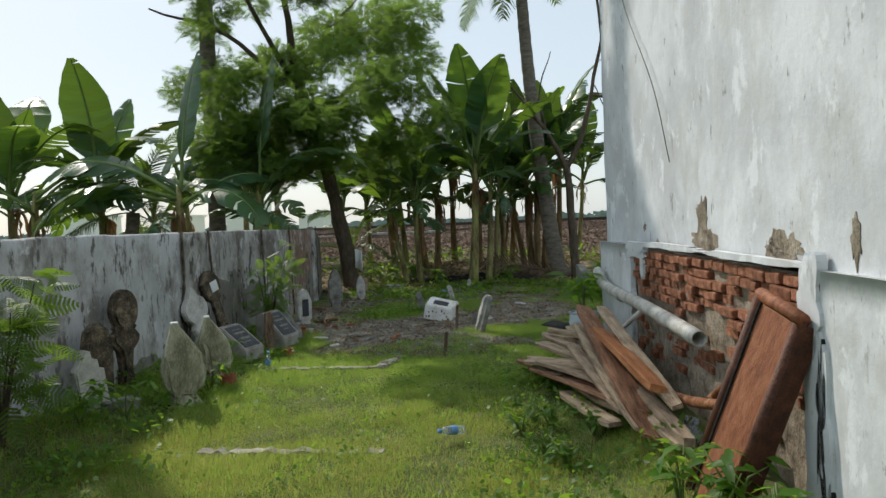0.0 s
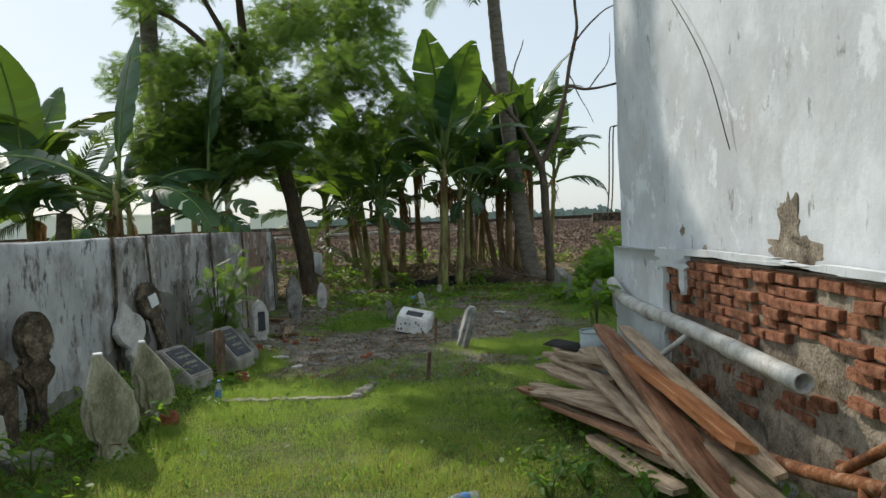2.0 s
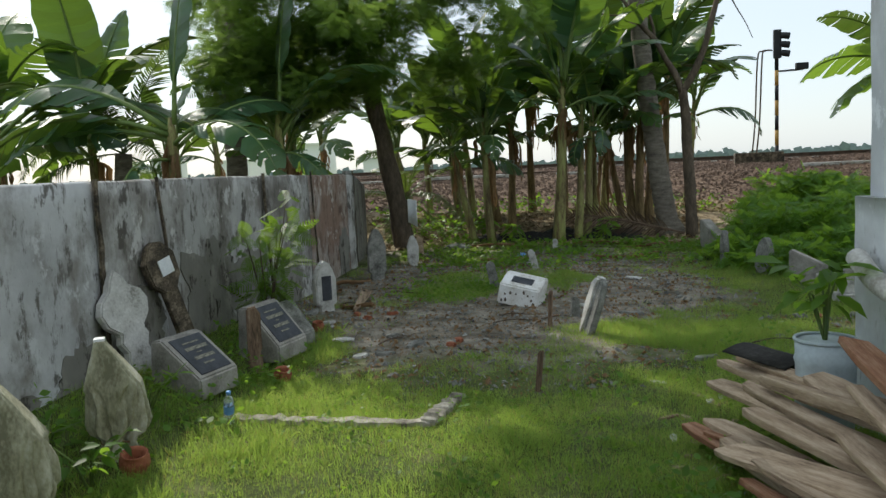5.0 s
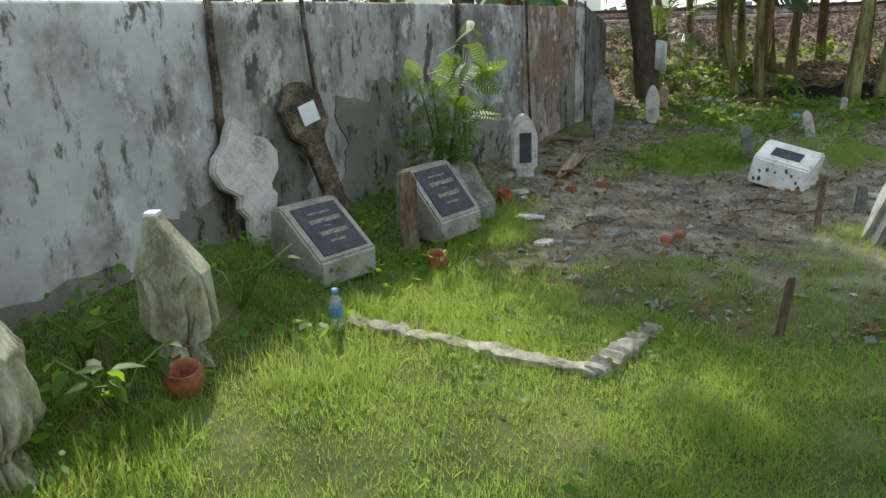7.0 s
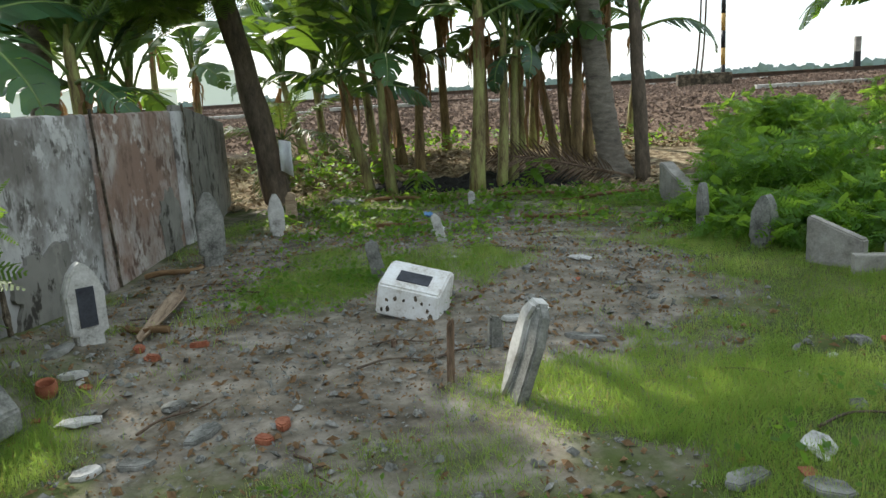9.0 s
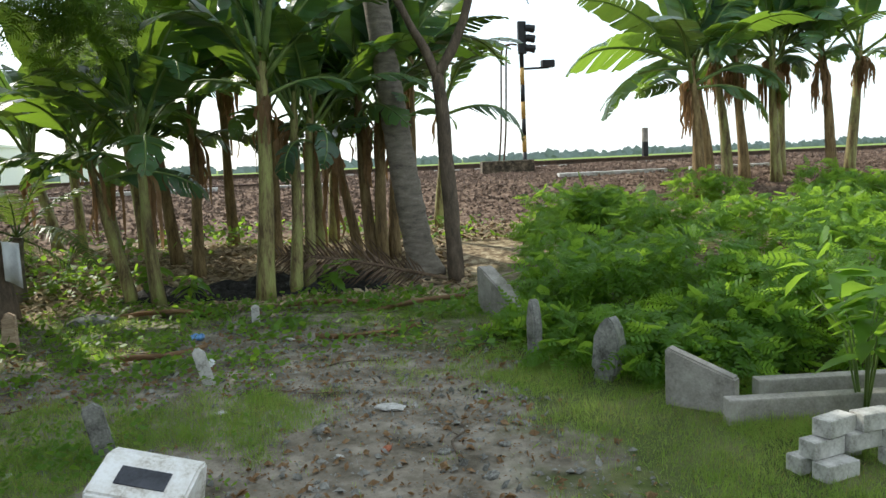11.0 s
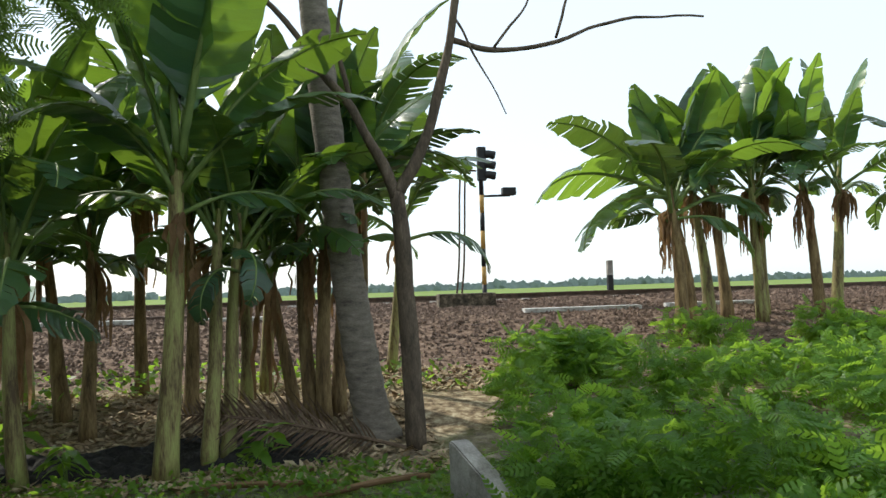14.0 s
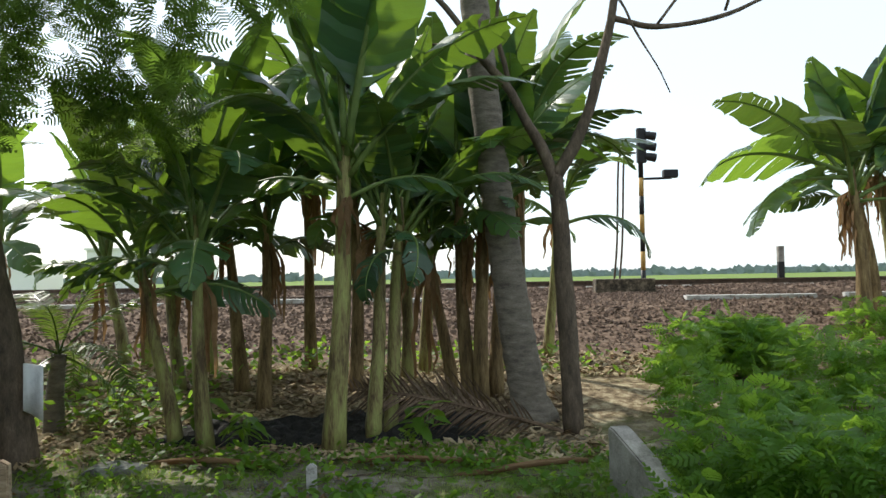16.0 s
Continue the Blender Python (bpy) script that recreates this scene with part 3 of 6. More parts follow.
# ---- banana plants ----
def banana_leaf(seed, L, W, droop, fold, torn):
    """A leaf along +x: stalk, midrib and lamina in strips that may be torn apart."""
    rnd = random.Random(seed)
    n = 18
    pts, ang = [Vector((0, 0, 0))], 0.0
    for i in range(1, n + 1):
        s = i / n
        ang = -droop * s ** 1.6
        pts.append(pts[-1] + Vector((math.cos(ang), 0, math.sin(ang))) * L / n)

    def at(s):
        k = min(int(s * n), n - 1)
        return pts[k].lerp(pts[k + 1], s * n - k)

    vs, fs, ms = [], [], []
    rv, rf = tube([at(i / 12) for i in range(13)], [0.028 * (1 - 0.85 * i / 12) + 0.003 for i in range(13)], 5)
    vs, fs = list(rv), list(rf)
    ms = [1] * len(fs)
    s0 = 0.2

    def half(u):
        return W / 2 * min(1, u / 0.14) ** 0.5 * min(1, (1 - u) / 0.42) ** 0.6 * (0.9 + 0.1 * math.sin(3.1 * u)) if 0 < u < 1 else 0.0

    strips = 20
    for side in (1, -1):
        sag = 0.0
        for i in range(strips):
            u0, u1 = i / strips, (i + 1) / strips
            tear0 = rnd.random() < torn
            if tear0:
                sag = rnd.uniform(-0.25, 0.9) * torn
            lag = 0.16     # outer edge lies a little towards the tip
            row = []
            for u, cut in ((u0, 0.35 / strips if tear0 else 0), (u1, 0)):
                base = at(s0 + (1 - s0) * u)
                w = half(min(max(u, 0.015), 0.985))
                for f in (0, 0.5, 1.0):
                    o = at(min(1, s0 + (1 - s0) * min(1, u + cut * f) + 0.07 * f * f * (1 - u)))
                    a = fold - (0.5 + sag) * f
                    row.append(Vector((o.x, side * w * f * math.cos(a), o.z + w * f * math.sin(a) + 0.012 * math.sin(u * 40 + seed) * f)))
            k = len(vs)
            vs += row
            fs += [(k, k + 3, k + 4, k + 1), (k + 1, k + 4, k + 5, k + 2)]
            ms += [0, 0]
    me = mesh("leaf", vs, fs, [M_LEAF, M_RIB])
    me.polygons.foreach_set("material_index", ms)
    return me


def dry_leaf(seed, L):
    """A dead leaf that hangs down along the stem."""
    rnd = random.Random(seed)
    parts = []
    for k in range(5):
        pts, p = [], Vector((0.0, rnd.uniform(-0.05, 0.05), 0.0))
        out = rnd.uniform(0.06, 0.22)
        for i in range(8):
            t = i / 7
            pts.append(Vector((out * math.sin(min(1, t * 1.8) * 2.0), p.y + 0.1 * (k - 2) * t * rnd.uniform(0.3, 1), -L * t * rnd.uniform(0.9, 1.0) + 0.1 * math.sin(t * 3.0))))
        vs, fs = [], []
        for i, q in enumerate(pts):
            w = 0.03 * math.sin(math.pi * (0.12 + 0.8 * i / 7)) + 0.003
            tw = rnd.uniform(-0.6, 0.6) + k
            vs += [q + Vector((math.cos(tw) * w, math.sin(tw) * w, 0)), q - Vector((math.cos(tw) * w, math.sin(tw) * w, 0))]
        fs = [(2 * i, 2 * i + 1, 2 * i + 3, 2 * i + 2) for i in range(7)]
        parts.append((vs, fs))
    v, f = join(parts)
    return mesh("dry_leaf", v, f, M_DRYLEAF)


LEAVES_UP = [banana_leaf(k, 2.05, 0.68, 0.25 + 0.2 * k, 0.4, 0.08) for k in range(4)]
LEAVES_ARCH = [banana_leaf(10 + k, 2.05, 0.66, 0.8 + 0.25 * k, 0.3, 0.42) for k in range(6)]
LEAVES_TORN = [banana_leaf(20 + k, 1.7, 0.56, 1.1 + 0.25 * k, 0.1, 0.6) for k in range(6)]
DRY = [dry_leaf(30 + k, 0.6 + 0.2 * k) for k in range(4)]


def banana(x, y, h, seed, lean=(0, 0), leaves=8, size=1.0, r=0.1, brown=False, dry=3, label="", spread=1.0, crown=None):
    """One plant: crown is an own list of leaves (azimuth, rise, droop step, size), else they spiral round the stem's top."""
    rnd = random.Random(seed)
    z = gz(x, y)
    e = thing("banana_plant", label or ("banana plant with a dry brown stem and ragged leaves" if brown else "banana plant with a green stem and broad leaves"), "banana plant", (x, y, z - 0.03), group="banana grove")
    top = Vector((lean[0], lean[1], h))
    pts = [Vector((lean[0] * t ** 1.3 + 0.02 * math.sin(t * 5 + seed), lean[1] * t ** 1.3, h * t)) for t in [i / 10 for i in range(11)]]
    rad = [r * (1.3 - 0.65 * (i / 10) ** 0.8) for i in range(11)]
    pts.append(top + Vector((0, 0, 0.3)))
    rad.append(r * 0.3)
    v, f = tube(pts, rad, 12, ring=lambda i, k: 1 + 0.07 * math.sin(k * 2.2 + seed + i * 0.4))
    under("pseudostem", mesh("pseudostem", v, f, M_STEMBROWN if brown else M_STEM), e)
    if crown is None:
        az0, crown = rnd.uniform(0, 360), []
        for i in range(leaves):
            t = i / max(1, leaves - 1)
            if t < 0.3:
                el, droop = rnd.uniform(74, 88), rnd.randint(0, 3)
            elif t < 0.84:
                el, droop = rnd.uniform(52, 82) - 14 * (spread - 1), 4 + rnd.randint(0, 5)
            else:
                el, droop = rnd.uniform(12, 45), 10 + rnd.randint(0, 5)
            crown.append((az0 + 137.5 * i + rnd.uniform(-35, 35), el, droop, rnd.uniform(0.68, 1.2)))
    for i, (az, el, droop, s) in enumerate(crown):
        t = i / max(1, len(crown) - 1)
        me = (LEAVES_UP + LEAVES_ARCH + LEAVES_TORN)[droop]
        s *= size * 1.1
        out = Vector((math.cos(radians(az)), math.sin(radians(az)), 0)) * r * 0.4
        m = Matrix.Translation(top + out + Vector((0, 0, 0.2 - 0.5 * t))) @ pose(0, 0, 0, rnd.uniform(-45, 45), -el, az) @ Matrix.Diagonal((s, s * rnd.uniform(0.9, 1.15), s, 1))
        under("leaf", me, e, m)
    for i in range(dry):
        s = rnd.uniform(0.7, 1.15)
        m = Matrix.Translation(top + Vector((0, 0, -0.05 - rnd.uniform(0, 0.3)))) @ pose(0, 0, 0, 0, 0, rnd.uniform(0, 360)) @ Matrix.Translation((r * 0.5, 0, 0)) @ Matrix.Diagonal((s, s, s, 1))
        under("dry_leaf", rnd.choice(DRY), e, m, "hanging dead brown leaf")
    return e


# grove between the graves and the railway
for k, (x, y, h, lx, ly, n, s, r, br) in enumerate([
        (0.9, 21.75, 2.25, 0.12, 0.2, 8, 1.0, 0.085, 0), (1.05, 21.95, 2.2, 0.16, 0.1, 8, 0.95, 0.08, 0),
        (-1.08, 21.8, 1.8, -0.35, 0.1, 9, 0.92, 0.075, 0), (-0.7, 21.5, 2.0, -0.08, 0.0, 9, 0.95, 0.08, 0),
        (-0.8, 23.75, 2.15, -0.28, 0.2, 10, 1.05, 0.095, 1), (-0.42, 23.15, 2.1, -0.02, 0.2, 10, 1.0, 0.09, 1), (0.62, 23.5, 2.3, 0.0, 0.2, 9, 1.0, 0.09, 1),
        (1.22, 23.9, 2.1, 0.05, 0.1, 8, 1.0, 0.085, 0), (1.76, 23.35, 1.7, -0.22, 0.0, 8, 0.9, 0.08, 1), (1.95, 23.05, 2.3, -0.08, 0.1, 10, 1.0, 0.09, 1),
        (2.1, 22.95, 2.4, 0.08, 0.1, 10, 1.0, 0.09, 1), (2.3, 23.1, 2.2, 0.08, 0.1, 8, 1.0, 0.085, 1), (3.36, 25.6, 2.3, 0.2, 0.1, 9, 1.0, 0.08, 0),
        (-2.64, 25.7, 1.8, -0.06, 0.1, 9, 1.05, 0.09, 0), (-3.3, 26.6, 1.7, -0.35, 0.2, 9, 1.05, 0.1, 0), (-1.65, 23.9, 1.9, -0.2, 0.2, 9, 0.95, 0.08, 0), (-7.5, 29.3, 2.6, 0, 0, 9, 1.1, 0.11, 0), (-0.1, 25.0, 2.9, -0.1, 0, 8, 1.15, 0.09, 1), (1.5, 24.9, 3.0, 0.1, 0, 8, 1.15, 0.09, 0), (2.7, 24.4, 3.0, 0.15, 0, 8, 1.1, 0.09, 1), (-1.5, 24.9, 2.9, -0.2, 0, 8, 1.1, 0.09, 0)]):
    banana(x, y, h, 100 + k, (lx, ly), n + (2 if x < 0 else 1), s * (0.9 if x < 0 else 0.86), r * 0.85, bool(br), 3 if br else 1)
# the largest plant of the grove, its young leaves upright and lit through
banana(0.56, 21.34, 2.75, 131, (0.13, 0.05), 0, 1.02, 0.095, False, 1, "tall banana plant with a green stem and large upright leaves", crown=[
    (262, 80, 1, 1.15), (70, 80, 1, 1.1), (305, 74, 2, 1.15), (205, 76, 1, 1.05), (20, 62, 5, 1.05), (160, 58, 5, 1.0), (330, 50, 6, 0.95), (225, 58, 8, 0.8), (110, 48, 7, 1.0), (175, 24, 11, 0.7), (5, 30, 12, 0.75)])
# clump beyond the shrubs
for k, (x, y, h, lx, ly, n, s, br) in enumerate([
        (9.3, 27.0, 1.8, -0.3, 0.1, 4, 1.0, 1), (9.9, 27.4, 2.1, -0.2, 0.1, 6, 1.1, 0), (10.4, 27.6, 2.0, -0.2, 0, 6, 1.1, 1),
        (10.9, 27.2, 2.1, -0.1, 0, 6, 1.1, 0), (11.4, 27.8, 2.2, 0.0, 0, 6, 1.1, 0), (12.1, 27.0, 2.0, -0.3, 0, 6, 1.1, 1), (12.8, 27.4, 2.1, 0.2, 0, 6, 1.1, 0), (14.0, 25.5, 2.1, 0.1, 0, 7, 1.1, 0), (14.6, 26.6, 2.1, 0.1, 0, 6, 1.1, 0)]):
    banana(x, y, h + 0.6, 200 + k, (lx, ly), n + 3, s * 0.92, 0.1, bool(br), 5, spread=2.2)
banana(8.75, 26.4, 2.4, 231, (-0.1, 0.1), 0, 1.25, 0.11, True, 5, "banana plant with a shaggy brown stem and long drooping leaves", crown=[
    (182, 22, 6, 1.15), (200, 2, 5, 1.1), (150, 58, 6, 1.0), (70, 76, 2, 1.0), (20, 64, 5, 1.0), (320, 55, 7, 0.95), (235, 60, 7, 0.9), (0, 30, 8, 1.0), (345, 10, 12, 0.8), (110, 40, 8, 0.9)])
# behind the boundary wall
for k, (x, y, h, lx, ly, n, s) in enumerate([
        (-4.3, 20.3, 1.9, 0.1, 0, 8, 1.0), (-7.4, 19.6, 2.2, 0, 0, 9, 1.15), (-9.2, 19.2, 2.3, 0, 0, 9, 1.15), (-4.6, 21.9, 1.9, 0, 0, 6, 1.0),
        (-7.6, 22.5, 1.9, 0, 0, 6, 1.0), (-8.2, 26.0, 1.9, 0, 0, 6, 1.0), (-6.2, 28.5, 1.8, 0, 0, 6, 1.0)]):
    banana(x, y, h, 300 + k, (lx, ly), n + 1, s, 0.1, False, 2, spread=1.35 if s > 1.2 else 1.0)
banana(-4.8, 17.5, 2.1, 331, (0.05, 0), 0, 1.2, 0.11, False, 2, "banana plant behind the wall with wide arching leaves", crown=[
    (15, 86, 0, 1.0), (196, 38, 7, 1.12), (214, 22, 8, 1.15), (182, 16, 5, 1.12), (330, 28, 9, 0.9), (20, 45, 7, 0.85), (110, 40, 6, 1.0), (250, 5, 13, 0.7)])
banana(-8.0, 18.0, 2.1, 333, (0.1, 0), 0, 1.2, 0.11, False, 2, "banana plant behind the wall with drooping leaves", crown=[
    (352, 34, 6, 1.05), (330, 14, 5, 1.0), (20, 50, 8, 0.9), (200, 40, 7, 1.0), (260, 30, 10, 0.8), (60, 45, 7, 0.9), (140, 40, 6, 0.9)])
banana(-3.5, 18.4, 2.1, 332, (0.0, 0), 0, 1.1, 0.09, False, 1, "banana plant behind the wall with one tall furled leaf", crown=[
    (55, 87, 0, 1.1), (352, 52, 8, 1.05), (172, 56, 7, 0.95), (40, 60, 6, 0.9), (130, 50, 6, 0.9), (230, 55, 8, 0.7), (310, 8, 12, 0.6)])


# ---- coconut palms ----
def frond_mesh(name, L, droop, width, material, seed, pairs=46, curl=0.5):
    rnd = random.Random(seed)
    pts = [Vector((0, 0, 0))]
    n = 24
    for i in range(1, n + 1):
        a = -droop * (i / n) ** 1.3
        pts.append(pts[-1] + Vector((math.cos(a), 0, math.sin(a))) * L / n)
    parts = [tube(pts[::3], [0.022 * (1 - 0.8 * i / (len(pts[::3]) - 1)) for i in range(len(pts[::3]))], 5)]
    for i in range(pairs):
        s = 0.14 + 0.85 * i / pairs
        k = min(int(s * n), n - 1)
        p = pts[k].lerp(pts[k + 1], s * n - k)
        d = (pts[k + 1] - pts[k]).normalized()
        ln = width * math.sin(math.pi * (0.18 + 0.75 * (i / pairs))) * rnd.uniform(0.85, 1.1)
        for side in (1, -1):
            out = (Vector((0, side, 0)) * 0.8 + d * 0.6 + Vector((0, 0, rnd.uniform(-0.3, 0.2)))).normalized()
            mid = p + out * ln * 0.5 + Vector((0, 0, -0.05 * curl * ln))
            tip = p + out * ln * 0.95 + Vector((0, 0, -curl * ln * rnd.uniform(0.4, 0.9)))
            w = d * (0.017 if material is M_PALMLEAF else 0.011)
            parts.append(([p - w, p + w, mid + w * 1.3, mid - w * 1.3, tip], [(0, 1, 2, 3), (3, 2, 4)]))
    v, f = join(parts)
    return mesh(name, v, f, material, False)


FRONDS = [frond_mesh("frond", 2.8, 0.9 + 0.3 * k, 0.55, M_PALMLEAF, 60 + k) for k in range(3)]
DEADFROND = frond_mesh("frond", 2.1, 0.35, 0.5, M_DEADFROND, 77, 36, 0.2)


def ring_trunk(pts, r0, r1, material, rings=70):
    c = curve_points(pts, max(2, rings // (len(pts) - 1)))
    n = len(c) - 1
    rad = [(r0 + (r1 - r0) * min(1, (i / n) * 1.2)) * (1.5 - 0.5 * min(1, i / (n * 0.06))) * (1.0 + 0.045 * (i % 2)) for i in range(n + 1)]
    return mesh("trunk", *tube(c, rad, 14, ring=lambda i, k: 1 + 0.03 * math.sin(3 * k + i * 1.7)), material)


def palm(name, pts, r0, r1, fronds, seed, label, size=1.0, low=-30):
    rnd = random.Random(seed)
    x, y = pts[0][0], pts[0][1]
    e = thing(name, label, "palm tree", (x, y, gz(x, y) - 0.05))
    rel = [Vector(p) - Vector((x, y, 0)) for p in pts]
    under("trunk", ring_trunk(rel, r0, r1, M_PALMBARK), e)
    for i in range(fronds):
        t = i / fronds
        el = 75 - (75 - low) * t + rnd.uniform(-8, 8)
        s = size * rnd.uniform(0.85, 1.1)
        under("frond", rnd.choice(FRONDS), e, Matrix.Translation(rel[-1]) @ pose(0, 0, 0, rnd.uniform(-15, 15), -el, 137.5 * i + rnd.uniform(-15, 15)) @ Matrix.Diagonal((s, s, s, 1)))
    return e


palm("coconut_palm", [(2.6, 22.35, 0), (2.44, 22.35, 1.0), (2.26, 22.35, 2.4), (2.06, 22.35, 4.4), (1.94, 22.35, 6.2), (1.84, 22.35, 8.4)], 0.2, 0.135, 16, 5, "tall leaning coconut palm with a grey ringed trunk", 1.2)
palm("coconut_palm", [(-5.3, 20.7, 0), (-5.25, 20.7, 2.0), (-5.3, 20.7, 8.0), (-5.4, 20.7, 20.5)], 0.2, 0.16, 14, 6, "tall straight coconut palm behind the wall", 1.2)
palm("coconut_palm", [(-9.85, 19.0, 0), (-9.85, 19.0, 8.0), (-9.9, 19.0, 21.0)], 0.22, 0.17, 12, 7, "tall straight coconut palm behind the wall", 1.2)
palm("young_coconut_palm", [(-6.3, 18.6, 0), (-6.3, 18.6, 1.0), (-6.2, 18.6, 2.0)], 0.2, 0.13, 9, 8, "young coconut palm with arching fronds", 0.75)
palm("young_coconut_palm", [(-2.6, 22.6, 0), (-2.6, 22.6, 0.4), (-2.55, 22.6, 0.9)], 0.12, 0.08, 9, 9, "small coconut palm with drooping fronds", 0.62)
d = thing("dead_palm_frond", "fallen dry brown palm frond beneath the palm", "palm frond", (2.75, 21.45, gz(2.75, 21.45) + 0.16), (72, -14, 158))
under("frond", DEADFROND, d)
d = thing("dead_palm_frond", "fallen dry brown palm frond beneath the palm", "palm frond", (2.5, 21.6, gz(2.5, 21.6) + 0.2), (-40, -16, 172))
under("frond", DEADFROND, d)


# ---- trees with small leaves ----
def limb(pts, r0, r1, seg=8, n=5, wob=0.04, seed=0):
    c = curve_points(pts, n)
    m = len(c) - 1
    c = [p + noise.noise_vector(p * 1.7 + Vector((seed, 0, 0))) * wob * min(1, i / 3) for i, p in enumerate(c)]
    return tube(c, [r0 + (r1 - r0) * i / m for i in range(m + 1)], seg, ring=lambda i, k: 1 + 0.08 * math.sin(2.3 * k + i))


def sprays(centres, count, size, seed, flat=0.5, leaflets=14, long=0.34, wide=0.2):
    """Feathery leaves (a stalk with paired leaflets) thrown about clump centres (x, y, z, radius)."""
    rng = np.random.default_rng(seed)
    t = np.linspace(0.1, 1, leaflets)
    tmpl = []
    for s in t:
        ln = long * np.sin(np.pi * (0.2 + 0.72 * s))
        for sd in (1, -1):
            base = np.array([s, 0, -0.12 * s * s])
            out = np.array([0.35, sd, -0.25]) * ln
            wv = np.array([wide / leaflets, 0, 0])
            tmpl.append([base - wv, base + wv * 1.2, base + out + wv * 1.2, base + out - wv * 0.6])
    tmpl = np.array(tmpl).reshape(-1, 3)
    c = np.array(centres)
    pick = rng.choice(len(c), count, p=c[:, 3] ** 2 / np.sum(c[:, 3] ** 2))
    d = rng.normal(size=(count, 3))
    d /= np.linalg.norm(d, axis=1)[:, None]
    rad = c[pick, 3] * rng.uniform(0.25, 1.0, count) ** 0.6
    pos = c[pick, :3] + d * rad[:, None] * np.array([1, 1, flat])
    az = np.arctan2(d[:, 1], d[:, 0]) + rng.normal(0, 0.7, count)
    el = rng.normal(-0.1, 0.45, count)
    ro = rng.normal(0, 0.6, count)
    s = size * rng.uniform(0.6, 1.25, count)
    ca, sa, ce, se, cr, sr = np.cos(az), np.sin(az), np.cos(el), np.sin(el), np.cos(ro), np.sin(ro)
    X = np.stack([ca * ce, sa * ce, se], 1)
    Y = np.stack([-sa, ca, np.zeros(count)], 1)
    Z = np.cross(X, Y)
    Y2 = Y * cr[:, None] + Z * sr[:, None]
    Z2 = Z * cr[:, None] - Y * sr[:, None]
    return (pos[:, None, :] + s[:, None, None] * (tmpl[None, :, 0:1] * X[:, None] + tmpl[None, :, 1:2] * Y2[:, None] + tmpl[None, :, 2:3] * Z2[:, None])).reshape(-1, 3)


def crown_centres(seed, n, box, r):
    rng = random.Random(seed)
    return [(rng.uniform(*box[0]), rng.uniform(*box[1]), rng.uniform(*box[2]), rng.uniform(*r)) for _ in range(n)]


t = thing("leaning_tree", "leaning tree with feathery foliage beside the wall end", "tree", (-2.26, 21.1, gz(-2.26, 21.1) - 0.05))
trunk = limb([(0, 0, 0), (-0.12, 0.0, 1.0), (-0.34, 0.0, 2.2), (-0.65, -0.1, 3.6), (-1.05, -0.2, 5.0)], 0.19, 0.12, 12, 6)
under("trunk", mesh("trunk", *trunk, M_BARK), t)
for k, pts in enumerate([[(-0.95, -0.1, 3.3), (0.0, -0.8, 4.3), (1.2, -1.6, 4.9)], [(-1.2, -0.2, 4.8), (-2.4, -1.0, 5.8), (-3.8, -1.6, 6.3)], [(-1.1, -0.2, 4.4), (-0.7, 0.6, 5.8), (0.3, 0.8, 7.0)], [(-1.2, -0.2, 5.0), (-1.6, -1.4, 6.2), (-1.5, -3.0, 6.8)]]):
    under("limb", mesh("limb", *limb(pts, 0.075, 0.02, 7, 5, 0.08, k), M_BARK), t)
# high limb and seed-13 clumps above the view, added to shade the grass
under("limb", mesh("limb", *limb([(-1.05, -0.2, 4.9), (-1.1, -1.0, 7.0), (-1.2, -2.4, 9.2)], 0.1, 0.03, 7, 5, 0.08, 9), M_BARK), t)
cc = crown_centres(3, 26, ((-4.2, 2.0), (-2.3, 1.8), (3.9, 7.4)), (0.45, 0.9)) + crown_centres(13, 19, ((-2.4, 0.2), (-4.2, -1.0), (7.6, 10.2)), (0.5, 0.9)) + crown_centres(5, 13, ((-2.6, 2.2), (-2.2, 0.4), (3.0, 4.6)), (0.35, 0.6)) + crown_centres(6, 15, ((-2.2, 2.6), (-3.8, -1.0), (3.3, 5.0)), (0.3, 0.5)) + crown_centres(7, 22, ((-2.6, 0.9), (-3.0, 0.3), (2.7, 4.2)), (0.3, 0.5))
cc += crown_centres(8, 20, ((-2.6, 1.6), (-1.6, 0.4), (3.0, 4.4)), (0.3, 0.5))
under("crown", quads("crown", sprays(cc, 27000, 0.24, 11, 0.7, 8, 0.3, 0.24), 4, M_FEATHER), t)


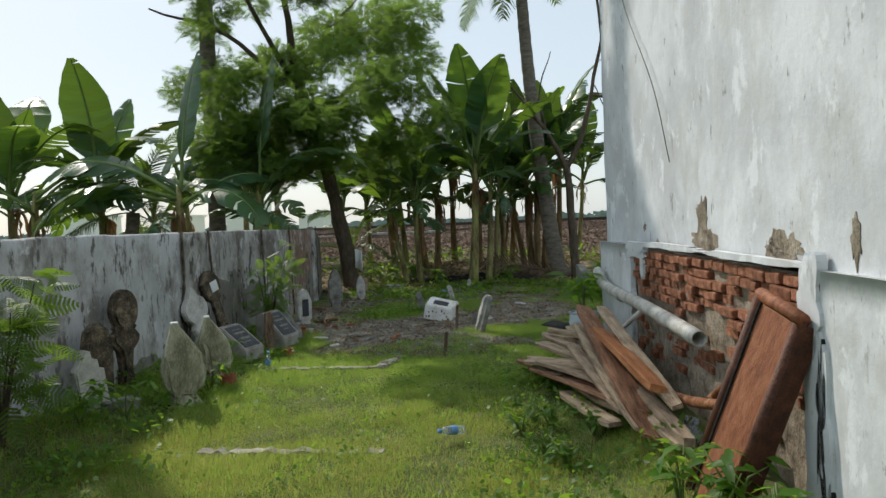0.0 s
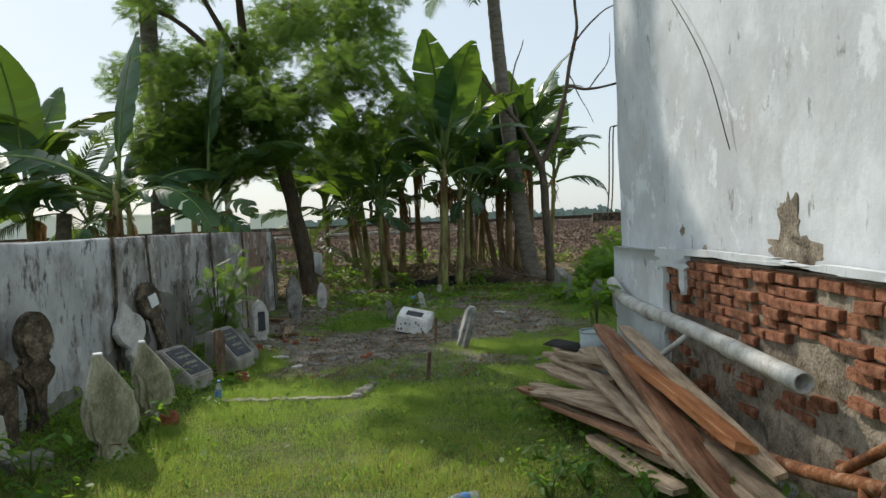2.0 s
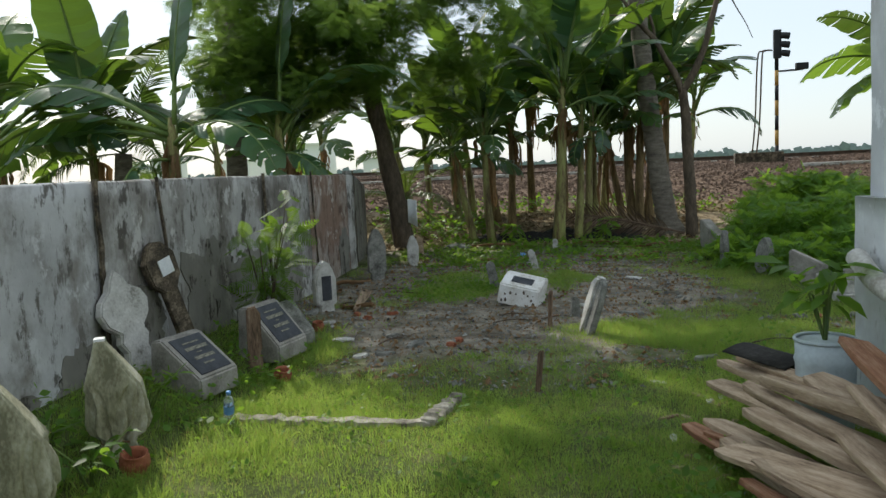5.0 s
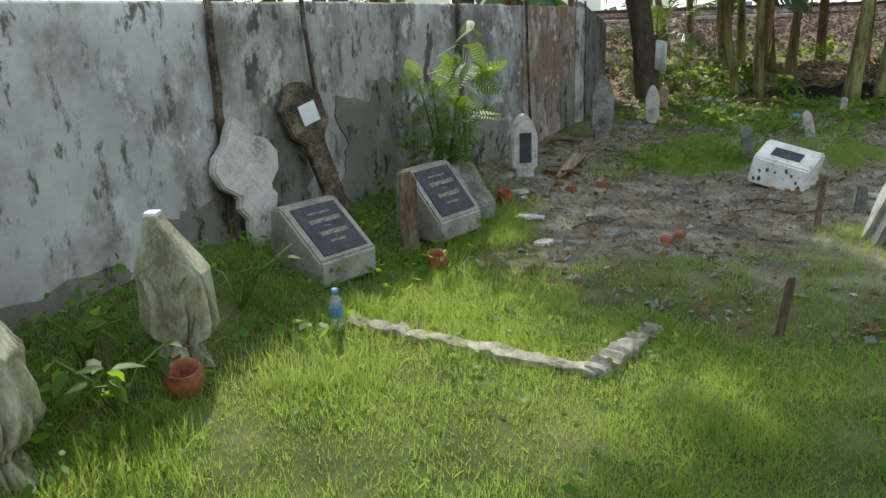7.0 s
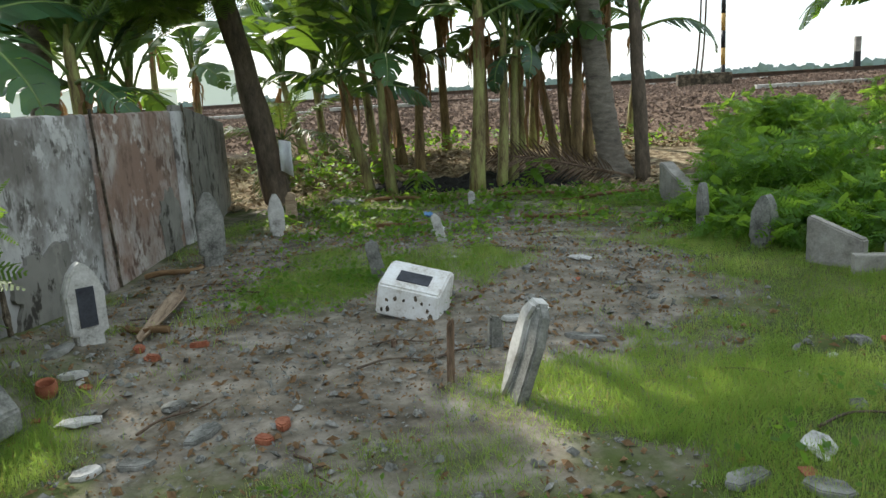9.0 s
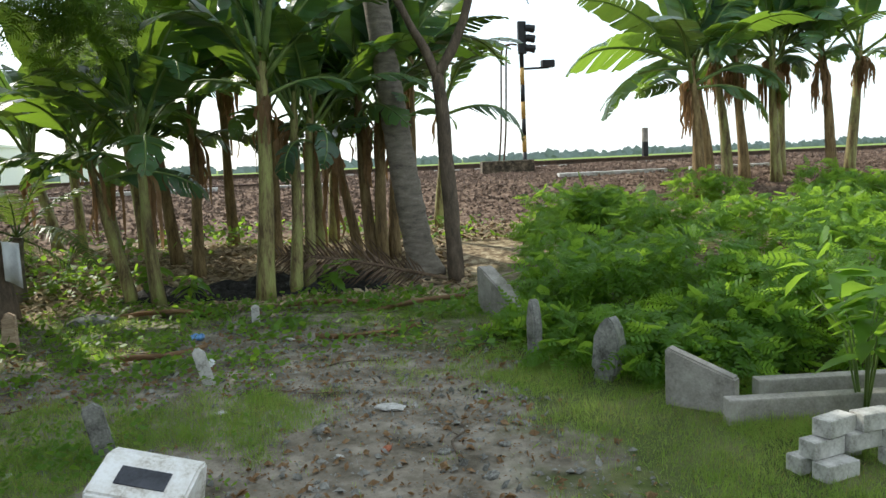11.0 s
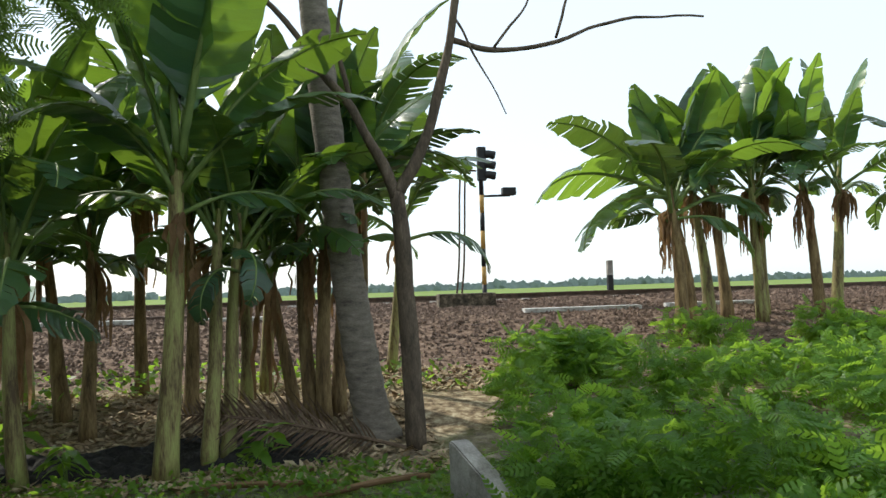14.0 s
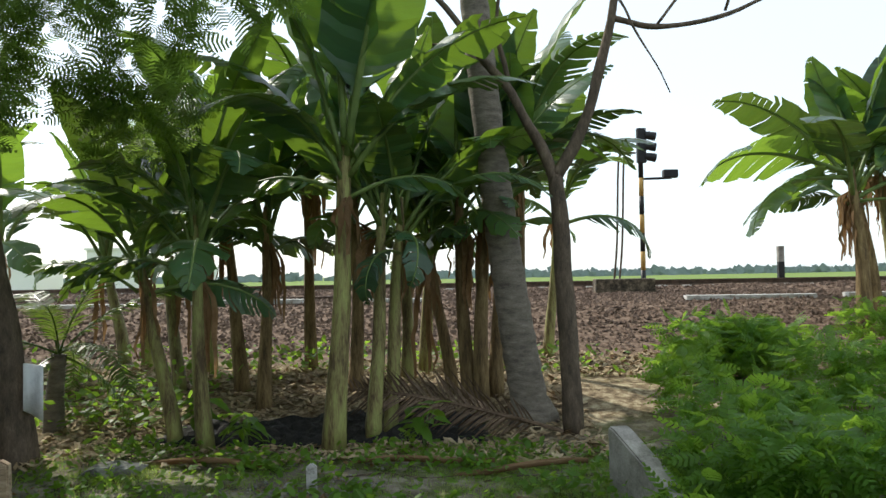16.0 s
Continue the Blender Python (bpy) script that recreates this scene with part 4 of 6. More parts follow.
def fork_tree():
    x, y = 2.95, 21.92
    e = thing("forked_tree", "slender forked tree with bare twisting branches", "tree", (x, y, gz(x, y) - 0.05))
    under("trunk", mesh("trunk", *limb([(0, 0, 0), (-0.03, 0, 1.0), (-0.08, 0, 2.0), (-0.14, 0, 2.7)], 0.11, 0.08, 10, 6, 0.02), M_BARK), e)
    for k, (pts, r) in enumerate([([(-0.14, 0, 2.65), (-0.45, 0, 3.35), (-0.95, 0, 4.1), (-1.6, 0.1, 4.9)], 0.065), ([(-0.14, 0, 2.65), (0.22, 0, 3.4), (0.5, 0, 4.3), (0.75, 0, 5.6), (0.7, 0.1, 6.8)], 0.07),
                                  ([(0.52, 0, 4.35), (1.0, 0.05, 4.25), (1.8, 0.2, 4.45), (2.6, 0.2, 4.75), (3.8, 0.3, 4.9)], 0.035), ([(0.55, 0, 4.6), (0.75, -0.2, 4.1), (1.0, -0.3, 3.5)], 0.016),
                                  ([(1.0, 0.05, 4.3), (1.4, 0.1, 4.8), (1.5, 0.1, 5.5)], 0.018), ([(-0.6, 0, 3.6), (-0.7, 0, 4.4), (-0.45, 0, 5.4)], 0.03), ([(0.7, 0, 5.3), (1.4, 0.1, 6.0), (2.4, 0.2, 6.2)], 0.025),
                                  ([(1.8, 0.2, 4.5), (2.1, 0.2, 5.2), (2.7, 0.2, 5.8)], 0.018), ([(-0.95, 0, 4.1), (-1.5, 0.2, 4.2), (-2.2, 0.2, 4.6)], 0.02)]):
        under("branch", mesh("branch", *limb(pts, r, r * 0.35, 6, 6, 0.06, k * 3), M_BARK), e)
    return e


fork_tree()

# ---- shrub thicket by the graves ----
rng = random.Random(4)
hc = []
for k in range(120):
    x, y = rng.uniform(3.3, 10.5), rng.uniform(17.2, 24.5)
    if x < 3.3 + (y - 17.2) * 0.02 + (0.5 if y > 21 else 0):
        continue
    hh = 0.6 * min(1, (x - 2.9) / 0.9)
    hc.append((x, y, gz(x, y) + rng.uniform(0.1, max(0.2, hh)) + (0.18 if k % 5 == 0 else 0), rng.uniform(0.22, 0.42)))
for k in range(46):
    x, y = (rng.uniform(3.4, 6.5), rng.uniform(16.7, 17.6)) if k % 3 else (rng.uniform(2.95, 3.5), rng.uniform(17.3, 19.0))
    hc.append((x, y, gz(x, y) + rng.uniform(0.08, 0.4 if k % 3 else 0.2), rng.uniform(0.16, 0.3)))
solid("shrub_thicket", quads("shrub_thicket", sprays(hc, 17000, 0.2, 21, 0.8, 6, 0.26, 0.36), 4, M_SHRUB), "dense bright green feathery shrub thicket", "shrubs", kind="stuff")


def sapling(x, y, h, n, seed, label, spread=0.35, size=0.24):
    rng = random.Random(seed)
    z = gz(x, y)
    e = thing("sapling", label, "sapling", (x, y, z - 0.02))
    parts, cs = [], []
    for k in range(5):
        dx, dy = rng.uniform(-spread, spread), rng.uniform(-spread, spread)
        hh = h * rng.uniform(0.6, 1.0)
        parts.append(limb([(0, 0, 0), (dx * 0.4, dy * 0.4, hh * 0.5), (dx, dy, hh)], 0.012, 0.004, 5, 4, 0.02, k))
        for j in range(4):
            f = 0.4 + 0.2 * j
            cs.append((dx * f, dy * f, hh * f, 0.16))
    under("stem", mesh("stem", *join(parts), M_BARK), e)
    under("foliage", quads("foliage", sprays(cs, n, size, seed, 0.7, 10, 0.26, 0.28), 4, M_SAPLING), e)


sapling(-2.05, 8.2, 1.15, 170, 51, "feathery yellow-green sapling beside the wall", 0.4)
sapling(-2.0, 14.0, 1.2, 130, 52, "feathery green sapling beside the wall", 0.42, 0.22)


# ---- railway ----
def on_track(v, x):
    return (x, v - TRACK_SLOPE * x)


def bar_along(name, v, x0, x1, z, w, h, material, label, category, kind="structure"):
    a, b = Vector((*on_track(v, x0), z)), Vector((*on_track(v, x1), z))
    L = (b - a).length
    me = box_mesh(name, L, w, h, material, 0.008)
    ang = math.degrees(math.atan2(b.y - a.y, b.x - a.x))
    c = (a + b) / 2
    return solid(name, me, label, category, pose(c.x, c.y, z, 0, 0, ang), kind=kind)


def rail_mesh(L):
    prof = [(-0.06, 0), (0.06, 0), (0.06, 0.012), (0.012, 0.03), (0.012, 0.095), (0.034, 0.105), (0.034, 0.135), (-0.034, 0.135), (-0.034, 0.105), (-0.012, 0.095), (-0.012, 0.03), (-0.06, 0.012)]
    vs = [(s * L / 2, y, z) for s in (-1, 1) for y, z in prof]
    n = len(prof)
    return mesh("rail", vs, [(i, (i + 1) % n, n + (i + 1) % n, n + i) for i in range(n)], M_RAIL, False)


RAIL = rail_mesh(240)
for v in (34.9, 35.97):
    x, y = on_track(v, 0)
    solid("rail", RAIL, "rusty steel railway rail on ballast", "rail", pose(x, y, 1.38, 0, 0, -math.degrees(math.atan(TRACK_SLOPE))), kind="structure")
SLEEPER = box_mesh("sleeper", 0.2, 1.9, 0.13, M_CONCRETE, 0.02)
for k in range(-22, 34):
    x, y = on_track(35.43, k * 0.6)
    solid("sleeper", SLEEPER, "grey concrete railway sleeper under the rails", "sleeper", pose(x, y, 1.255, 0, 0, -8.5), "sleepers under the track")
bar_along("old_rail", 31.7, -12, 0.6, 1.16, 0.12, 0.14, M_RAIL, "rusty old rail lying along the embankment", "rail")
for x0, x1 in ((-9, -4.2), (-3.6, -1.0), (0.3, 1.6), (6.9, 9.4), (10.0, 12.0)):
    bar_along("concrete_strip", 30.7, x0, x1, gz(*on_track(30.7, (x0 + x1) / 2)) - 0.03, 0.35, 0.09, M_PALE, "pale concrete edging strip on the embankment", "edging")

b = solid("concrete_block", box_mesh("concrete_block", 1.35, 0.6, 0.46, M_DARKSTONE, 0.03), "low weathered concrete foundation block by the track", "block", pose(6.25, 31.9, 1.12, 0, 0, -6))
s = thing("railway_signal", "railway signal mast with black and yellow bands", "signal", (6.95, 32.65, gz(6.95, 32.65) - 0.02))
bands = [(0.0, 0.5, M_BLACK), (0.5, 0.95, M_YELLOW), (0.95, 1.4, M_BLACK), (1.4, 1.85, M_YELLOW), (1.85, 2.3, M_BLACK), (2.3, 2.75, M_YELLOW), (2.75, 3.95, M_BLACK)]
for a, c, m in bands:
    v, f = tube([(0, 0, a), (0, 0, c)], [0.06, 0.06], 10)
    under("mast_section", mesh("mast_section", v, f, m), s)
v, f = tube([(0, 0, 0), (0, 0, 0.12), (0, 0, 0.2), (0, 0, 0.3)], [0.24, 0.22, 0.11, 0.065], 10)
under("base", mesh("base", v, f, M_BLACK), s)
under("backboard", box_mesh("backboard", 0.22, 0.14, 0.85, M_BLACK, 0.02), s, pose(0, -0.08, 3.1))
for k in range(3):
    v, f = tube([(0.0, 0, 0), (0.1, 0, 0), (0.26, 0, -0.03)], [0.1, 0.1, 0.11], 10, False)
    under("lamp_hood", mesh("lamp_hood", v, f, M_BLACK), s, pose(0.08, -0.1, 3.25 + 0.26 * k))
v, f = join([tube([(0, 0, 2.72), (0.75, 0, 2.74)], [0.03, 0.03], 6)])
under("side_arm", mesh("side_arm", v, f, M_BLACK), s)
under("side_lamp", box_mesh("side_lamp", 0.36, 0.2, 0.2, M_BLACK, 0.03), s, pose(0.72, 0, 2.74))
for dx in (0, 0.13):
    pts = [(-0.62 - dx, 0, 0), (-0.5 - dx, 0, 1.2), (-0.42 - dx, 0, 3.1), (-0.34 - dx * 0.5, 0, 3.35), (-0.12, 0, 3.36)]
    under("conduit", mesh("conduit", *tube(curve_points(pts, 4), [0.025] * 17, 6), M_RAIL), s)
p = thing("marker_post", "short black and white railway marker post", "post", (11.2, 35.3 - 0.9, gz(11.2, 34.4) - 0.05))
under("post_lower", box_mesh("post_lower", 0.16, 0.12, 0.62, M_BLACK, 0.01), p)
under("post_upper", box_mesh("post_upper", 0.16, 0.12, 0.42, M_CONCRETE, 0.01), p, pose(0, 0, 0.62))

# ---- far distance ----
for k, (x, y, w, h) in enumerate([(-64, 120, 7, 4.6), (-50, 122, 5, 4.2), (-38, 120, 4.5, 6.0), (-29.5, 128, 4, 3.6)]):
    hb = thing("far_building", "pale flat-roofed building in the distance, haze put into its colour", "building", (x, y, gz(x, y) - 0.2))
    under("storey", box_mesh("storey", w, 8, h, M_FAR, 0.0), hb)
    under("roof", box_mesh("roof", w + 0.5, 8.5, 0.3, M_FAR, 0.0), hb, pose(0, 0, h))
rng = np.random.default_rng(8)
tree_q = []
for k in range(260):
    x = rng.uniform(-420, 420)
    y = 420 + rng.uniform(-40, 60)
    hh = rng.uniform(0.8, 3.2)
    for j in range(14):
        c = np.array([x, y, -0.1]) + rng.normal(size=3) * np.array([5, 2, hh * 0.3]) + np.array([0, 0, hh * 0.45])
        a, w = rng.uniform(0, 3.14), rng.uniform(0.8, 2.0)
        u, q = np.array([math.cos(a), 0.3, math.sin(a)]) * w, np.array([-math.sin(a), 0.2, math.cos(a)]) * w
        tree_q += [c - u - q, c + u - q * 0.7, c + u * 0.8 + q, c - u * 0.9 + q]
solid("far_trees", quads("far_trees", tree_q, 4, M_FARTREE), "line of trees across the fields, haze put into their colour", "trees", kind="stuff")


# ---- yard: pile of boards, pipe, panel ----
def board(a, b, w, th, roll, material, label, ragged_end=True, seed=0):
    """A worn board from a to b."""
    a, b = Vector(a) - Vector((0.13, 0, 0.03)), Vector(b) - Vector((0.13, 0, 0.03))
    d = b - a
    L = d.length
    n = 10
    rnd = random.Random(seed)
    vs, fs = [], []
    for i in range(n + 1):
        t = i / n
        e = (rnd.uniform(-0.015, 0.015) + (rnd.uniform(-0.05, 0.05) if i in (0, n) and ragged_end else 0))
        ww = w * (1 + rnd.uniform(-0.05, 0.05)) * (0.7 if i in (0, n) and ragged_end else 1)
        bow = 0.012 * math.sin(t * 3.1 + seed)
        for y, z in ((-0.5, -0.5), (0.5, -0.5), (0.5, 0.4), (0.44, 0.5), (-0.44, 0.5), (-0.5, 0.4)):
            vs.append((t * L + (e if i in (0, n) else 0) * (1 + y), y * ww, z * th + bow))
    for i in range(n):
        for k in range(6):
            fs.append((i * 6 + k, (i + 1) * 6 + k, (i + 1) * 6 + (k + 1) % 6, i * 6 + (k + 1) % 6))
    fs += [tuple(range(6)), tuple(n * 6 + k for k in range(5, -1, -1))]
    m = Matrix.Translation(a) @ d.to_track_quat("X", "Z").to_matrix().to_4x4() @ pose(0, 0, 0, roll)
    return solid("board", mesh("board", vs, fs, material, False), label, "board", m, "heap of old boards")


GREY, RED = "split weathered wooden board in the heap", "red-brown painted timber lying on the heap"
for k, (a, b, w, th, ro, m, lab) in enumerate([
        ((2.26, 10.1, 0.62), (2.43, 8.25, 0.5), 0.13, 0.05, -12, M_ORANGEWOOD, RED), ((2.2, 10.7, 0.74), (2.36, 8.0, 0.27), 0.17, 0.03, -10, M_REDWOOD, RED),
        ((2.36, 10.65, 0.74), (2.5, 7.95, 0.45), 0.1, 0.03, 10, M_WOOD, "pale split wooden board in the heap"), ((2.12, 10.4, 0.62), (2.3, 8.1, 0.28), 0.1, 0.025, -8, M_WOOD, GREY),
        ((2.3, 9.2, 0.38), (2.48, 7.75, 0.27), 0.12, 0.03, 5, M_WOOD, GREY), ((2.38, 9.1, 0.4), (2.5, 7.7, 0.3), 0.09, 0.05, 0, M_WOOD, GREY),
        ((1.66, 10.75, 0.24), (2.22, 9.7, 0.36), 0.16, 0.03, 10, M_WOOD, GREY), ((1.72, 10.4, 0.2), (2.38, 8.3, 0.33), 0.13, 0.025, -15, M_REDWOOD, "thin brown wooden board in the heap"),
        ((1.8, 10.9, 0.36), (2.2, 10.0, 0.36), 0.1, 0.04, 5, M_WOOD, GREY), ((1.85, 11.1, 0.42), (2.2, 10.15, 0.42), 0.07, 0.04, 15, M_WOOD, GREY),
        ((1.95, 9.7, 0.16), (2.2, 8.45, 0.2), 0.14, 0.03, 0, M_WOOD, GREY), ((1.9, 11.0, 0.5), (2.24, 10.2, 0.52), 0.06, 0.05, 0, M_WOOD, GREY),
        ((1.78, 10.5, 0.28), (2.26, 9.3, 0.3), 0.15, 0.03, 0, M_WOOD, GREY), ((2.05, 10.3, 0.45), (2.25, 8.5, 0.3), 0.1, 0.03, 6, M_WOOD, GREY), ((2.1, 10.9, 0.52), (2.38, 9.6, 0.5), 0.14, 0.03, 12, M_WOOD, GREY),
        ((1.75, 10.9, 0.2), (2.1, 9.9, 0.22), 0.2, 0.04, 0, M_WOOD, GREY), ((1.95, 10.6, 0.2), (2.3, 8.8, 0.24), 0.2, 0.05, 0, M_WOOD, GREY), ((2.2, 10.5, 0.3), (2.42, 8.6, 0.34), 0.18, 0.06, 0, M_WOOD, GREY),
        ((1.6, 11.4, 0.13), (2.2, 9.5, 0.24), 0.12, 0.03, 4, M_REDWOOD, "thin brown wooden board in the heap"), ((1.72, 11.4, 0.15), (2.25, 9.6, 0.29), 0.16, 0.03, -4, M_WOOD, GREY), ((1.82, 11.95, 0.2), (2.22, 10.2, 0.4), 0.13, 0.03, 10, M_WOOD, GREY),
        ((1.9, 12.1, 0.28), (2.28, 10.3, 0.48), 0.1, 0.04, 0, M_WOOD, GREY), ((2.0, 12.05, 0.34), (2.36, 10.1, 0.55), 0.08, 0.04, 14, M_WOOD, GREY), ((1.65, 11.2, 0.17), (1.8, 10.85, 0.2), 0.05, 0.02, 0, M_REDWOOD, "broken brown splinter on the board heap")]):
    board(a, b, w, th, ro, m, lab, True, k)
sheet = [(u * 0.35, 0.28 * (v - 0.5), 0.1 * math.sin(math.pi * v) + 0.04 * u) for u in (0, 0.5, 1) for v in [j / 8 for j in range(9)]]
me = mesh("bent_sheet", sheet, [(r * 9 + j, r * 9 + j + 1, (r + 1) * 9 + j + 1, (r + 1) * 9 + j) for r in range(2) for j in range(8)], M_CHAR)
ob = solid("bent_sheet", me, "bent dark metal sheet on the board heap", "metal sheet", pose(1.86, 11.9, 0.33, -22, 6, -58) @ Matrix.Diagonal((1.3, 1.3, 1, 1)))
ob.modifiers.new("thick", "SOLIDIFY").thickness = 0.006


def pipe(name, pts, r, material, label, category, hollow=True, sub=5):
    c = curve_points(pts, sub)
    v, f = tube(c, [r] * len(c), 14, close=not hollow)
    if hollow:
        v2, f2 = tube(c, [r * 0.86] * len(c), 14, close=False)
        o, n = len(v), len(c) - 1
        v, f = v + v2, f + [tuple(i + o for i in reversed(q)) for q in f2]
        for e in (0, n):
            for k in range(14):
                q = (e * 14 + k, e * 14 + (k + 1) % 14, o + e * 14 + (k + 1) % 14, o + e * 14 + k)
                f.append(q if e else tuple(reversed(q)))
    return mesh(name, v, f, material)


pp = thing("drain_pipe", "dirty white plastic drain pipe along the house base", "pipe", (0, 0, 0))
under("pipe", pipe("pipe", [(2.3, 11.35, 1.0), (2.32, 11.1, 0.9), (2.38, 10.8, 0.85), (2.47, 9.5, 0.83), (2.545, 8.12, 0.79)], 0.052, M_PVC, "", ""), pp)
v, f = tube([(2.45, 9.6, 0.8), (2.3, 9.85, 0.6)], [0.02, 0.02], 8)
under("branch_pipe", mesh("branch_pipe", v, f, M_PVC), pp)
for k, (y, z) in enumerate(((10.5, 0.842), (9.0, 0.813))):
    x = 2.395 if k == 0 else 2.497
    v, f = tube([(x, y, z), (x + 0.006, y - 0.12, z - 0.003)], [0.057, 0.057], 14)
    under("coupling", mesh("coupling", v, f, M_PVC), pp)
rp = thing("rusty_pipe_frame", "rusty bent iron pipe frame leaning by the wall", "pipe frame")
for pts, r in (([(2.3, 9.0, 0.34), (2.45, 8.1, 0.42), (2.52, 7.35, 0.56)], 0.032), ([(2.5, 7.7, 0.52), (2.62, 7.3, 0.8)], 0.024), ([(2.5, 7.5, 0.52), (2.44, 7.42, 0.1)], 0.026)):
    under("tube", pipe("tube", pts, r, M_RUST, "", ""), rp)

# leaning rusty panel: a sheet inside a rolled frame
pn = thing("rusty_panel", "rusty red-brown metal panel with a rolled frame leaning on the wall", "door")
bl, tl = Vector((2.24, 7.24, 0.08)), Vector((2.6, 7.08, 1.16))
up = (tl - bl)
H, up = up.length, up.normalized()
across = Vector((0.17, -1, 0.02))
across = (across - up * across.dot(up)).normalized()
nrm = across.cross(up).normalized()
PM = Matrix((across, -nrm, up)).transposed().to_4x4()
PM.translation = bl
PW = 0.38
under("slab", box_mesh("slab", PW - 0.06, 0.03, H - 0.06, M_RUSTSHEET, 0.006), pn, PM @ pose(PW / 2, 0.01, 0.03))
for nm, pts in (("frame_side", [(0, 0, 0), (0, 0, H)]), ("frame_side", [(PW, 0.01, 0), (PW, 0.01, H)]), ("frame_top", [(-0.02, 0, H), (PW * 0.5, 0.004, H + 0.004), (PW + 0.03, 0, H)]), ("frame_bottom", [(0, 0, 0), (PW, 0, 0)])):
    v, f = tube(pts, [0.032] * len(pts), 14)
    under(nm, mesh(nm, v, f, M_RUSTSHEET if nm == "frame_top" else M_RUSTFRAME), pn, PM)
under("seam", box_mesh("seam", 0.01, 0.012, H - 0.05, M_CHAR, 0.002), pn, PM @ pose(0.036, -0.012, 0.02), "dark gap beside the frame")
under("rear_rim", box_mesh("rear_rim", 0.02, 0.09, H - 0.02, M_RUSTFRAME, 0.005), pn, PM @ pose(PW + 0.028, 0.05, 0))


# ---- graves ----
def slant_block(name, w, d, hf, hb, material, bevel=0.013):
    """A stone whose top slopes down to the front (-y)."""
    bm = bmesh.new()
    pts = [(-d / 2, 0), (d / 2, 0), (d / 2 - 0.03, hb), (d / 2 - 0.12, hb + 0.01), (-d / 2, hf)]
    f = bm.faces.new([bm.verts.new((-w / 2, y, z)) for y, z in pts])
    ext = bmesh.ops.extrude_face_region(bm, geom=[f])
    bmesh.ops.translate(bm, verts=[g for g in ext["geom"] if isinstance(g, bmesh.types.BMVert)], vec=(w, 0, 0))
    bmesh.ops.recalc_face_normals(bm, faces=bm.faces)
    bmesh.ops.bevel(bm, geom=bm.edges, offset=bevel, segments=2, affect="EDGES")
    return bm_mesh(name, bm, material)


def plaque_stone(x, y, z, rz, w, d, hf, hb, label, material, inset=True, bars=(), tilt=(0, 0), margin=0.05):
    e = thing("grave_marker", label, "gravestone", (x, y, z), (tilt[0], tilt[1], rz))
    under("block", slant_block("block", w, d, hf, hb, material), e)
    if inset:
        run, rise = d - 0.12, hb + 0.01 - hf
        ang = math.degrees(math.atan2(rise, run))
        ln = math.hypot(run, rise)
        m = pose(0, -d / 2 + run / 2, hf + rise / 2, ang)
        pq = under("plaque", box_mesh("plaque", w - 2 * margin, ln - 1.3 * margin, 0.008, M_PLAQUE, 0.002), e, m, "dark inset slate plaque")
        for k, (bw, at, bh) in enumerate(bars):
            under("letter_line", box_mesh("letter_line", bw * (w - 2 * margin), bh, 0.002, M_INK, 0), pq, pose(0.01 * (k % 2), at * (ln - 1.3 * margin), 0.0085))
    return e


LINES = [(0.5, 0.32, 0.012), (0.7, 0.16, 0.03), (0.15, 0.04, 0.01), (0.62, -0.1, 0.03), (0.35, -0.27, 0.014)]
plaque_stone(-1.82, 12.17, 0.04, 78, 0.42, 0.44, 0.15, 0.4, "pale cement grave marker with a dark lettered plaque", M_CONCRETE, bars=LINES)
plaque_stone(-1.68, 13.28, 0.02, 80, 0.46, 0.4, 0.14, 0.45, "lichen-grey cement grave marker with a dark plaque", M_CONCRETE, bars=LINES)
plaque_stone(-1.68, 13.72, 0.02, 76, 0.26, 0.34, 0.12, 0.38, "small plain grey cement grave marker", M_STONE, inset=False)
tm = plaque_stone(0.25, 15.72, 0.0, -14, 0.46, 0.34, 0.22, 0.32, "white-painted grave marker with peeling sides and a small plaque", M_WHITEPAINT, tilt=(0, 11), margin=0.11)
rc = random.Random(6)
for k in range(11):
    cx, cz, s = rc.uniform(-0.19, 0.19), rc.uniform(0.02, 0.17), rc.uniform(0.005, 0.017)
    chip = [(cx + s * rc.uniform(0.6, 1.3) * math.cos(a), cz + 1.5 * s * rc.uniform(0.6, 1.3) * math.sin(a)) for a in [k2 * 0.785 for k2 in range(8)]]
    under("paint_chip", mesh("paint_chip", [(a, -0.174, z) for a, z in chip], [tuple(range(8))], M_DARKSTONE, False), tm, label="black chip where the paint has flaked")


POINTED = [(-0.09, 0), (0.09, 0), (0.085, 0.1), (0.12, 0.12), (0.125, 0.38), (0.08, 0.5), (0.035, 0.56), (0.0, 0.58), (-0.035, 0.56), (-0.08, 0.5), (-0.125, 0.38), (-0.12, 0.12), (-0.085, 0.1)]
ORNATE = [(-0.12, 0), (0.12, 0), (0.13, 0.12), (0.1, 0.22), (0.14, 0.3), (0.11, 0.36), (0.2, 0.44), (0.23, 0.54), (0.19, 0.62), (0.1, 0.68), (0.06, 0.75), (0.0, 0.82), (-0.06, 0.75), (-0.1, 0.68), (-0.19, 0.62), (-0.23, 0.54), (-0.2, 0.44), (-0.11, 0.36), (-0.14, 0.3), (-0.1, 0.22), (-0.13, 0.12)]


